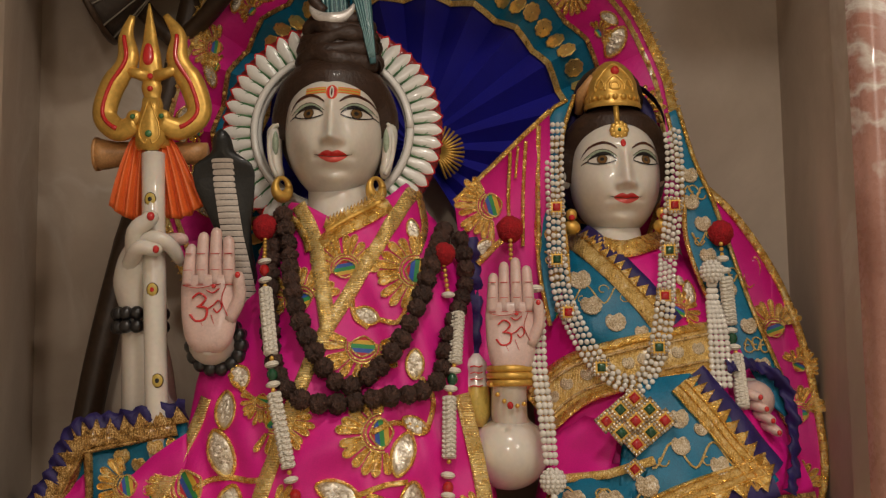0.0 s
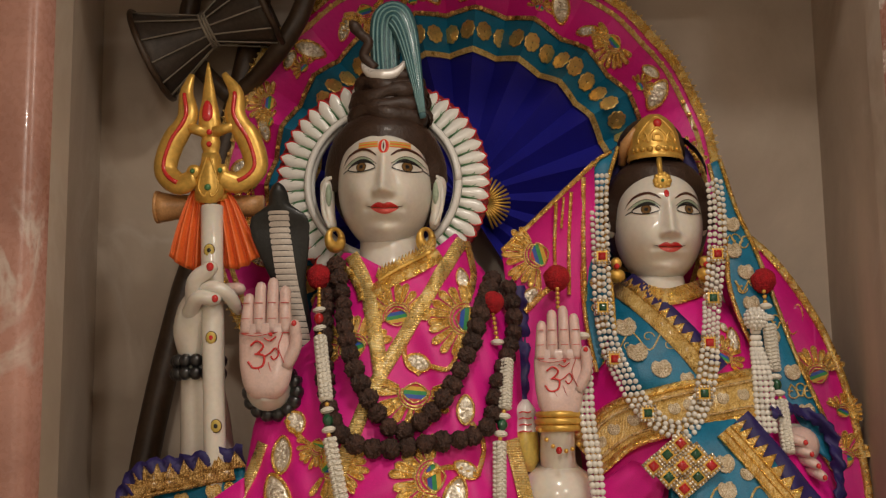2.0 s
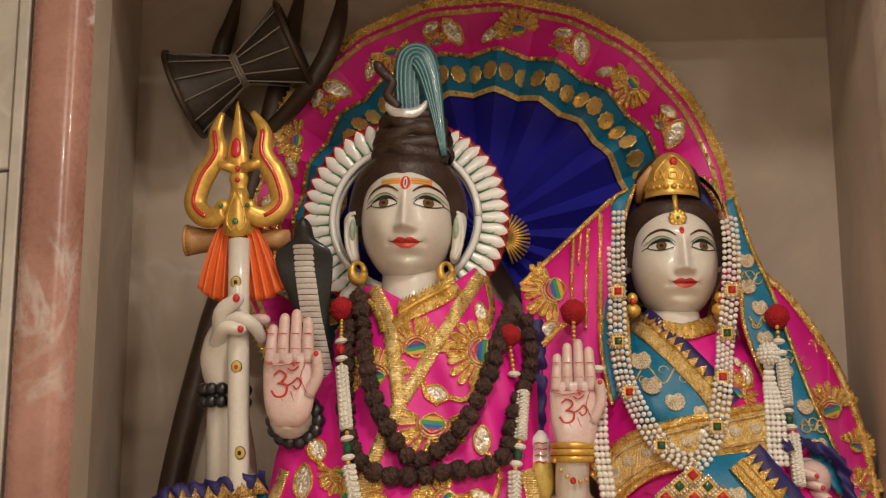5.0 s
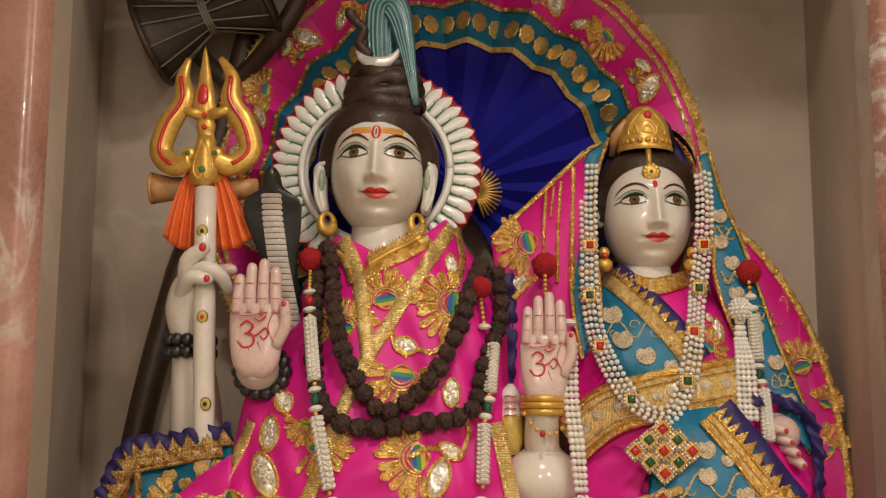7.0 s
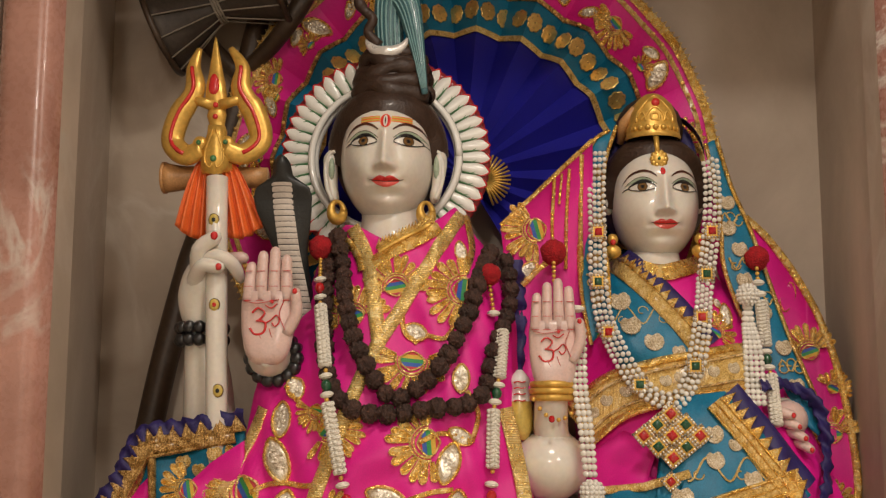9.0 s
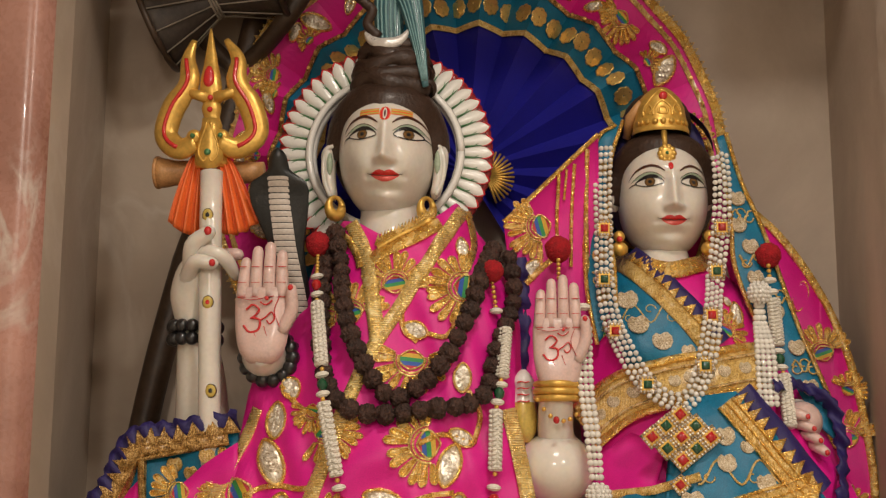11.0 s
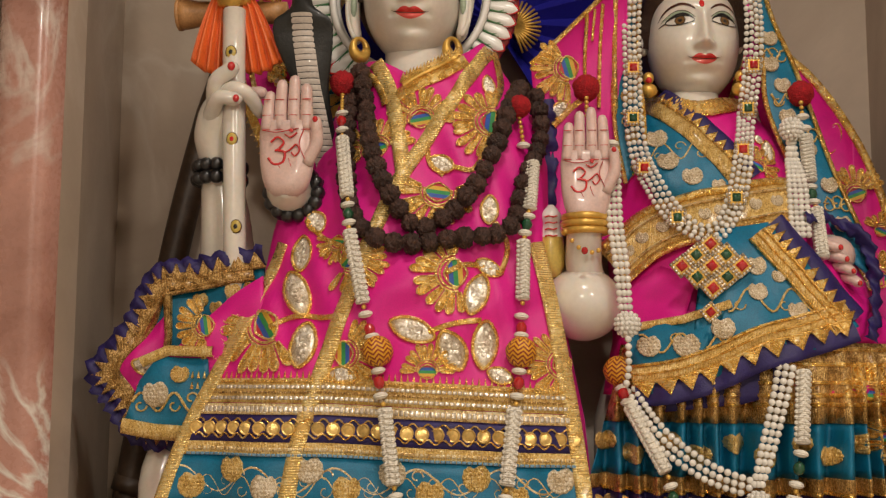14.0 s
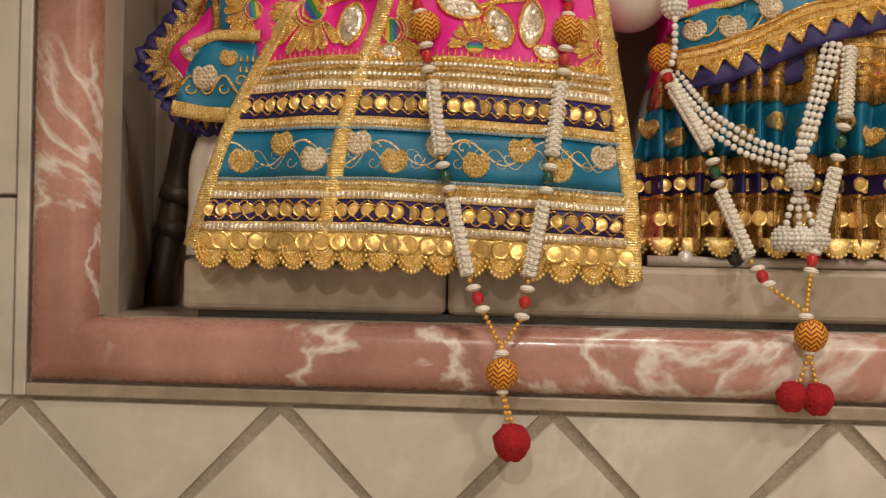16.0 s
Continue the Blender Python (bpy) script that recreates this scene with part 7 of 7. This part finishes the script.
laid(bm, [(0.390 + 0.094 * math.cos(a), 2.180 + 0.096 * math.sin(a)) for a in [math.pi * (k / 20 * 1.16 - 0.08) for k in range(21)]], lambda x, z: 2.345 + 0.006 * math.sin(x * 90 + z * 40), 0.0, 0.006)
part("hood_back", bm, M_PURPLE, veil)
pd = lambda x, z: 2.30 - 0.10 * (2.1 - z) * (1 if z < 2.1 else 0) + 0.006 * math.sin(x * 50 + z * 14) + 0.005 * math.sin(z * 30 + x * 12)
bm = bmesh.new()
laid(bm, [(0.515, 2.16), (0.560, 2.055), (0.600, 2.010), (0.665, 1.915), (0.705, 1.825), (0.742, 1.66), (0.752, 1.52), (0.742, 1.43), (0.67, 1.43), (0.60, 1.55), (0.53, 1.85), (0.49, 2.05)], pd, 0.0, 0.008)
part("pink_drape", bm, M_PINK, veil)
bm = bmesh.new()
band(bm, [(p.x, p.y) for p in bez([(0.570, 2.045, 0), (0.612, 2.000, 0), (0.668, 1.912, 0), (0.708, 1.82, 0), (0.744, 1.66, 0), (0.754, 1.52, 0), (0.744, 1.44, 0)], 50)], 0.014, pd, 0.005)
part("gold_edge", bm, M_GOLD, veil)
for x, z, rx, rz, t in ((0.646, 1.881, 0.014, 0.030, -15), (0.690, 1.62, 0.014, 0.03, 10)):
    mirror_leaf(veil, pd, x, z, rx, rz, t)
for x, z, r, a in ((0.680, 1.770, 0.055, 110), (0.715, 1.610, 0.055, 100), (0.72, 1.70, 0.035, 60), (0.70, 1.48, 0.05, 90)):
    burst(veil, pd, x, z, r, a, 170, 9)
# purple frill round the resting hand
bm = bmesh.new()
FR = bez([(0.545, 1.70, 0), (0.60, 1.705, 0), (0.655, 1.675, 0), (0.668, 1.61, 0), (0.655, 1.54, 0), (0.63, 1.49, 0)], 50)
band(bm, [(p.x, p.y) for p in FR], 0.020, lambda x, z: dress(x, z) - 0.035 + 0.010 * math.sin(x * 140 + z * 120), 0.008, 0, wavy=0.3)
part("purple_frill", bm, M_PURPLE, veil, "ruffled dark purple ribbon edge")

slv = thing("sleeve_drape", (0.16, 2.24, 1.80), "magenta drape with a gold petal motif and gold stripes", "drape")
sf = lambda x, z: 2.215 + 0.15 * abs(x - 0.2) * 0.4 + 0.005 * math.sin(x * 60 - z * 30)
bm = bmesh.new()
laid(bm, [(0.262, 2.19), (0.215, 2.145), (0.150, 2.085), (0.078, 2.020), (0.095, 1.95), (0.110, 1.88), (0.100, 1.70), (0.235, 1.68), (0.26, 1.95)], sf, 0.0, 0.008)
part("drape_cloth", bm, M_PINK, slv)
burst(slv, sf, 0.150, 2.010, 0.068, 195, 150, 9)
for pts, wd in (([(0.262, 2.19), (0.215, 2.145), (0.150, 2.085), (0.078, 2.020)], 0.009), ([(0.185, 2.11), (0.180, 2.02), (0.182, 1.95)], 0.007), ([(0.215, 2.13), (0.208, 2.03), (0.205, 1.93)], 0.007), ([(0.200, 2.12), (0.194, 2.06)], 0.005), ([(0.24, 2.16), (0.235, 2.0), (0.24, 1.85)], 0.009), ([(0.12, 1.90), (0.15, 1.93), (0.175, 1.95)], 0.012)):
    bm = bmesh.new()
    band(bm, [(p.x, p.y) for p in bez([(x, z, 0) for x, z in pts], 20)], wd, sf, 0.006)
    part("gold_stripe", bm, M_GOLD, slv)
mirror_leaf(slv, sf, 0.225, 1.80, 0.015, 0.035, 10)
mirror_leaf(slv, sf, 0.130, 1.93, 0.012, 0.024, -50)
bm = bmesh.new()
band(bm, [(p.x, p.y) for p in bez([(0.105, 1.95, 0), (0.112, 1.85, 0), (0.106, 1.72, 0)], 24)], 0.030, lambda x, z: sf(x, z) + 0.006 * math.sin(z * 120), 0.008, 0, wavy=0.2)
part("purple_frill", bm, M_PURPLE, slv)

# crown, brow jewel, earrings
crown = thing("crown", (0.386, 2.27, 2.19), "gilded carved crown with a red stone on the brow", "crown")
KX, KY, KZ = 0.386, 2.262, 2.197
CROWN = [(0, 0.054), (0.06, 0.056), (0.12, 0.0535), (0.22, 0.054), (0.27, 0.052), (0.32, 0.050), (0.55, 0.047), (0.75, 0.039), (0.90, 0.025), (0.97, 0.015), (1, 0.004)]
kr = lambda z: along(CROWN, (z - KZ) / 0.098)
kf = lambda x, z: KY - 0.95 * math.sqrt(max(1e-6, kr(z) ** 2 - (x - KX) ** 2))
bm = bmesh.new()
rows = []
for i in range(34):
    t = i / 33
    r = along(CROWN, t)
    rows.append([(KX + r * math.cos(a), KY + r * 0.95 * math.sin(a), KZ + 0.098 * t) for a in [2 * math.pi * k / 40 for k in range(40)]])
vs = skin(bm, rows, 0, True)
cap(bm, vs[-1])
part("crown_body", bm, M_GOLDP, crown)
for k in range(9):
    x = KX + 0.047 * math.sin(math.pi * (k - 4) / 9)
    bm = bmesh.new()
    plate(bm, ring_outline(x, KZ + 0.017, 0.0052 * math.cos(math.pi * (k - 4) / 9) + 0.001, 0.0055, 0, 10), kf, 0.003, 0, 0.003)
    part("boss", bm, M_GOLDP, crown)
for pts in ([(-0.036, 0.030), (-0.034, 0.048), (-0.018, 0.070), (0.0, 0.086), (0.018, 0.070), (0.034, 0.048), (0.036, 0.030)], [(-0.018, 0.030), (-0.017, 0.044), (0.0, 0.060), (0.017, 0.044), (0.018, 0.030)],
            [(-0.034, 0.040), (-0.026, 0.052), (-0.020, 0.042), (-0.027, 0.034)], [(0.034, 0.040), (0.026, 0.052), (0.020, 0.042), (0.027, 0.034)], [(-0.008, 0.034), (-0.006, 0.046), (0.006, 0.046), (0.008, 0.034), (-0.008, 0.034)]):
    bm = bmesh.new()
    tube(bm, [(p.x, kf(p.x, p.y), p.y) for p in bez([(KX + x, KZ + z, 0) for x, z in pts], 24)], 0.0028, 8)
    part("relief", bm, M_GOLDP, crown)
bm = bmesh.new()
ball(bm, (KX + 0.002, kf(KX, KZ + 0.070) - 0.002, KZ + 0.070), (0.0085, 0.006, 0.0085), 12, 8)
part("stone", bm, M_LIP, crown, "round red stone")
bm = bmesh.new()
tube(bm, [(0.322, 2.29, 2.20), (0.328, 2.265, 2.235), (0.350, 2.25, 2.262)], [0.008, 0.011, 0.008], 10)
part("orange_band", bm, M_TAN, crown)
tk = thing("brow_jewel", (0.39, 2.18, 2.138), "round gold flower jewel hanging on the brow", "jewel")
bm = bmesh.new()
yk = hp.front(0.389, 2.142) - 0.004
for k in range(10):
    a = 2 * math.pi * k / 10
    ball(bm, (0.389 + 0.0125 * math.cos(a), yk, 2.145 + 0.0125 * math.sin(a)), (0.0062, 0.004, 0.0062), 8, 5)
ball(bm, (0.389, yk - 0.001, 2.145), (0.014, 0.004, 0.014), 14, 6)
part("flower_disc", bm, M_GOLDP, tk)
bm = bmesh.new()
ball(bm, (0.389, yk - 0.006, 2.145), 0.0035, 8, 6)
part("stone", bm, M_GREENE, tk)
bm = bmesh.new()
tube(bm, [(0.388, hp.front(0.388, 2.165) - 0.003, 2.16), (0.387, hp.front(0.387, 2.18) - 0.010, 2.195)], 0.0055, 8)
part("chain", bm, M_GOLDP, tk)
for x in (0.299, 0.470):
    e = thing("drop_earring", (x, 2.24, 1.98), "gold dome earring with a red stone", "earring", "drop earrings")
    bm = bmesh.new()
    ball(bm, (x, 2.235, 1.968), (0.017, 0.015, 0.014), 14, 8)
    ball(bm, (x, 2.235, 1.992), (0.011, 0.010, 0.012), 12, 8)
    part("dome", bm, M_GOLDP, e)
    bm = bmesh.new()
    ball(bm, (x, 2.222, 1.985), 0.006, 8, 6)
    part("stone", bm, M_LIP, e)

# pearl necklace with jewelled squares
neck = thing("pearl_necklace", (0.38, 2.12, 1.70), "four-strand pearl necklace with square jewelled links", "necklace")
on_d = lambda x, z: min(dress(x, z), vf(x, z)) - 0.026
NP = [(0.272, 2.165), (0.268, 2.09), (0.267, 2.0), (0.266, 1.90), (0.282, 1.802), (0.330, 1.704), (0.388, 1.672), (0.428, 1.728), (0.452, 1.825), (0.470, 1.915), (0.485, 2.0), (0.493, 2.09), (0.492, 2.15)]
cen = bez([(x, z, 0) for x, z in NP], 60)
for off in (-0.0135, -0.0045, 0.0045, 0.0135):
    pts = []
    for k in range(0, 61, 5):
        d = (cen[min(k + 1, 60)] - cen[max(k - 1, 0)]).normalized()
        pts.append((cen[k].x - d.y * off, cen[k].y + d.x * off))
    strung(neck, ME_PEARL, "pearl", pts, 0.0128 if abs(off) > 0.01 else 0.0132, on_d)


def jewel(host, x, z, y, s, stone, turn=0.0, name="jewelled_link"):
    """A square gold setting with a coloured stone and a rim of small brilliants."""
    bm = bmesh.new()
    c, sn = math.cos(turn), math.sin(turn)
    R = lambda u, v: (x + u * c - v * sn, z + u * sn + v * c)
    fy = lambda p, q: y
    plate(bm, [R(-s, -s), R(s, -s), R(s, s), R(-s, s)], fy, 0.003, 0)
    for k in range(5):
        for u, v in ((k / 4 * 2 - 1, -1), (k / 4 * 2 - 1, 1), (-1, k / 4 * 2 - 1), (1, k / 4 * 2 - 1)):
            p = R(u * s * 0.84, v * s * 0.84)
            ball(bm, (p[0], y - 0.0035, p[1]), (s * 0.2, 0.0022, s * 0.2), 6, 4, 1)
    q = s * 0.48
    plate(bm, [R(-q, -q), R(q, -q), R(q, q), R(-q, q)], fy, 0.005, 2, 0.003)
    return part(name, bm, [M_GOLDP, M_SEQUIN, stone], host)


for x, z, st in ((0.265, 1.901, M_GREENG), (0.281, 1.802, M_REDG), (0.330, 1.702, M_GREENG), (0.470, 1.914, M_GREENG), (0.450, 1.827, M_REDG), (0.430, 1.735, M_GREENG), (0.486, 2.0, M_REDG), (0.268, 2.0, M_REDG)):
    jewel(neck, x, z, on_d(x, z) - 0.006, 0.0145, st)
pend = thing("pendant", (0.378, 2.04, 1.61), "diamond pendant of nine gold squares with red and green stones", "pendant")
yp = lambda x, z: min(dress(x, z), lap(x, z)) - 0.014
pc = (0.378, 1.612)
for i in range(3):
    for j in range(3):
        u, v = (i - 1) * 0.0305, (j - 1) * 0.0305
        x, z = pc[0] + (u * 0.80 - v * 0.80), pc[1] + (u * 0.62 + v * 0.62)
        jewel(pend, x, z, yp(pc[0], pc[1]) - 0.004 + 0.25 * (z - pc[1]), 0.0150, M_REDG if (i + j) % 2 == 0 else M_GREENG, math.radians(40))
jewel(pend, 0.372, 1.534, lap(0.372, 1.534) - 0.008, 0.0130, M_REDG, math.radians(40))

# pearl tassels and the second bead garland
tas = thing("pearl_tassel", (0.54, 2.14, 1.87), "pearl tassel of five strands under a beaded ball", "tassel")


def beaded(b):
    ball(b, (0, 0, 0), 0.019, 14, 10)
    for i in range(1, 8):
        p = math.pi * i / 8
        n = max(4, int(15 * math.sin(p)))
        for k in range(n):
            a = 2 * math.pi * (k + 0.5 * (i % 2)) / n
            ball(b, (0.0195 * math.sin(p) * math.cos(a), 0.0195 * math.sin(p) * math.sin(a), 0.0195 * math.cos(p)), 0.0042, 6, 4)


ME_PBALL = shared("beaded_ball", beaded, M_PEARL)
ty = lambda x, z: min(dress(x, z), vf(x, z), pd(x, z)) - 0.03
ty2 = lambda x, z: ty(0.535, z)
ME_PEARLB = shared("pearl", lambda b: ball(b, (0, 0, 0), 0.0058, 10, 7), M_PEARL)
piece("beaded_ball", ME_PBALL, tas, (0.545, ty(0.545, 1.873) - 0.006, 1.873))
for k in range(4):
    x0 = 0.532 + 0.009 * k
    strung(tas, ME_PEARLB, "pearl", [(0.540 + 0.003 * k, 1.85), (x0 - 0.004, 1.76), (x0 - 0.012, 1.665 - 0.006 * (k % 2))], 0.0118, ty2)
gc = thing("bead_garland", (0.58, 2.16, 1.95), "ivory woven bead garland with a red pompom over the shoulder", "garland", "ivory bead garlands")
H = lambda x, z: Vector((x, ty(x, z) - 0.006, z))
bead(gc, "p", Vector((0.572, 2.20, 1.948)), size=1.05)
chain(gc, H(0.566, 1.925), H(0.566, 1.905))
for kind, x, z in (("d", 0.566, 1.897), ("d", 0.568, 1.875), ("d", 0.571, 1.765), ("g", 0.571, 1.750), ("d", 0.571, 1.735), ("o", 0.572, 1.725)):
    bead(gc, kind, H(x, z))
tube_link(gc, H(0.569, 1.862), H(0.571, 1.775))
tube_link(gc, H(0.572, 1.72), H(0.568, 1.630))
gd = thing("bead_garland", (0.18, 2.15, 1.96), "red pompom end of a bead garland behind the palm", "garland", "ivory bead garlands")
bead(gd, "p", (0.180, 2.165, 1.957), size=1.1)
chain(gd, (0.180, 2.15, 1.935), (0.180, 2.14, 1.90))
bead(gd, "d", (0.222, 2.13, 1.845), size=1.2)

LY = lambda x, z: ridge(x, z) - 0.028 if z > 1.13 else lerp(1.885, ridge(x, 1.13) - 0.028, smooth01((z - 1.02) / 0.11))
L3 = lambda x, z: Vector((x, LY(x, z), z))
ge = thing("bead_garland", (0.35, 1.96, 1.40), "ivory woven bead garland ending in two red pompoms", "garland", "ivory bead garlands")
bead(ge, "a", L3(0.226, 1.440))
for kind, x, z in (("d", 0.230, 1.412), ("r", 0.232, 1.402), ("d", 0.238, 1.388), ("o", 0.297, 1.270), ("d", 0.300, 1.256), ("g", 0.304, 1.238), ("d", 0.308, 1.220), ("o", 0.358, 1.095), ("d", 0.366, 1.084), ("r", 0.372, 1.072), ("d", 0.380, 1.060),
                   ("d", 0.499, 1.310), ("g", 0.496, 1.287), ("d", 0.491, 1.262), ("o", 0.490, 1.252), ("d", 0.454, 1.112), ("r", 0.450, 1.098), ("d", 0.447, 1.082)):
    bead(ge, kind, L3(x, z), (-0.3 if x < 0.4 else 0.2, 0, 1))
for a, b in (((0.241, 1.382), (0.294, 1.278)), ((0.312, 1.208), (0.356, 1.102)), ((0.512, 1.440), (0.501, 1.325)), ((0.488, 1.245), (0.460, 1.122))):
    tube_link(ge, L3(*a), L3(*b))
chain(ge, L3(0.384, 1.054), L3(0.430, 1.022))
chain(ge, L3(0.445, 1.075), L3(0.435, 1.022))
bead(ge, "d", L3(0.434, 1.012))
bead(ge, "a", L3(0.442, 0.983))
bead(ge, "d", L3(0.440, 0.957), size=0.8)
chain(ge, L3(0.438, 0.95), L3(0.424, 0.905))
chain(ge, L3(0.442, 0.95), L3(0.452, 0.905))
bead(ge, "p", L3(0.414, 0.889), size=1.05)
bead(ge, "p", L3(0.453, 0.886), size=1.1)

lowp = thing("pearl_string", (0.40, 1.96, 1.25), "three-strand pearl string with a beaded ball and tassel", "pearl string")
lp = lambda x, z: ridge(x, z) - 0.024
for o in (-0.010, 0.0, 0.010):
    strung(lowp, ME_PEARLB, "pearl", [(0.240 + o, 1.405 + o * 0.5), (0.270 + o, 1.355 + o * 0.7), (0.306 + o * 0.8, 1.315 + o), (0.362 + o * 0.6, 1.277 + o * 1.1), (0.420 + o * 0.3, 1.256 + o * 1.1)], 0.0120, lp)
    strung(lowp, ME_PEARLB, "pearl", [(0.432 + o * 0.6, 1.262), (0.450 + o, 1.318), (0.468 + o * 1.1, 1.38), (0.486 + o * 1.1, 1.45)], 0.0120, lp)
piece("beaded_ball", ME_PBALL, lowp, (0.431, lp(0.431, 1.23) - 0.004, 1.231))
for o in (-0.022, 0.0, 0.022):
    strung(lowp, ME_PEARLB, "pearl", [(0.431 + o * 0.15, 1.205), (0.432 + o * 0.6, 1.18), (0.434 + o * 0.9, 1.155)], 0.0125, lp)
    piece("beaded_ball", ME_PBALL, lowp, (0.435 + o * 1.15, lp(0.435, 1.135) - 0.006 - (0.006 if o == 0 else 0), 1.132), (0, 0, 0), 0.95)
sidep = thing("pearl_string", (0.22, 2.03, 1.60), "pearl strands hanging beside the knee to a beaded ball", "pearl string")
for o in (-0.009, 0.0, 0.009):
    strung(sidep, ME_PEARLB, "pearl", [(0.222 + o, 1.80), (0.222 + o, 1.70), (0.230 + o, 1.62), (0.237 + o * 0.8, 1.535)], 0.0120, lambda x, z: 2.02 + 0.3 * max(0, z - 1.62))
piece("beaded_ball", ME_PBALL, sidep, (0.238, 2.0, 1.515))
strung(sidep, ME_PEARLB, "pearl", [(0.238, 1.49), (0.238, 1.44), (0.232, 1.41)], 0.0120, lambda x, z: 1.985)

bg = thing("bangle", (0.173, 2.06, 1.695), "gold bangle on the raised wrist", "bangle", "gold bangles")
for z, r in ((1.702, 0.036), (1.690, 0.037), (1.678, 0.036)):
    bm = bmesh.new()
    tube(bm, [(0.173 + r * math.cos(a), 2.062 + r * math.sin(a), z) for a in [2 * math.pi * k / 24 for k in range(25)]], 0.0065, 8)
    part("ring", bm, M_GOLDP, bg)
thr = thing("thread_bracelet", (0.17, 2.08, 1.645), "thin red thread with small gold beads on the wrist", "bracelet")
chain(thr, (0.138, 2.03, 1.675), (0.205, 2.035, 1.650), "o", 0.011, 0.022)
bead(thr, "r", (0.170, 2.02, 1.640), size=0.6)

pot = thing("small_pot", (0.114, 2.095, 1.60), "small yellow and white painted water pot with red writing", "pot")
bm = bmesh.new()
prof = [(0.0, 1.60), (0.014, 1.602), (0.023, 1.622), (0.024, 1.648), (0.021, 1.672), (0.017, 1.690), (0.016, 1.698), (0.020, 1.705), (0.019, 1.712), (0.012, 1.722), (0.005, 1.730)]
rows = [[(0.114 + r * math.cos(a), 2.095 + r * math.sin(a), z) for a in [2 * math.pi * k / 18 for k in range(18)]] for r, z in prof[1:]]
vs = skin(bm, rows, 0, True)
cap(bm, vs[0][::-1])
cap(bm, vs[-1])
for f in bm.faces:
    f.material_index = 0 if f.calc_center_median().z < 1.66 else 1
part("pot_body", bm, [M_YELLOW, M_PETALW], pot)
for z in (1.695, 1.684, 1.672, 1.706):
    bm = bmesh.new()
    band(bm, [(0.103, z), (0.110, z + 0.002), (0.118, z), (0.125, z + 0.002)], 0.0022, lambda x, q: 2.095 - 0.021 + 12 * (x - 0.114) ** 2, 0.002)
    part("bar", bm, M_LIP, pot)

# small things on the plinth
for x, z, r, m, lab in ((0.342, 1.100, 0.018, M_BLACK, "small dark polished stone ball on the plinth"), (0.262, 1.098, 0.014, M_SILVER, "small pale bead cluster on the plinth")):
    o = thing("offering_ball", (x, 2.0, 1.085), lab, "offering")
    bm = bmesh.new()
    ball(bm, (x, 2.0, 1.085 + r * 0.95), r, 14, 10, 0, 0.04, 5)
    part("ball", bm, m, o)
foot = thing("foot_garland", (0.55, 2.02, 1.085), "red and white garland lying at the statue's feet", "garland")
for k in range(12):
    piece("bead", ME_RED if k % 3 else ME_DISC, foot, (0.46 + 0.018 * k, 2.01 + 0.004 * (k % 2), 1.098 + 0.004 * math.sin(k)))
bm = bmesh.new()
tube(bm, [(0.20, 1.995, 1.094), (0.35, 1.998, 1.093), (0.55, 1.996, 1.094), (0.69, 2.0, 1.093)], 0.009, 8)
tagged(part("base_ridge", bm, M_BELLY), "thin grey painted ridge along the statue base", "base ridge")
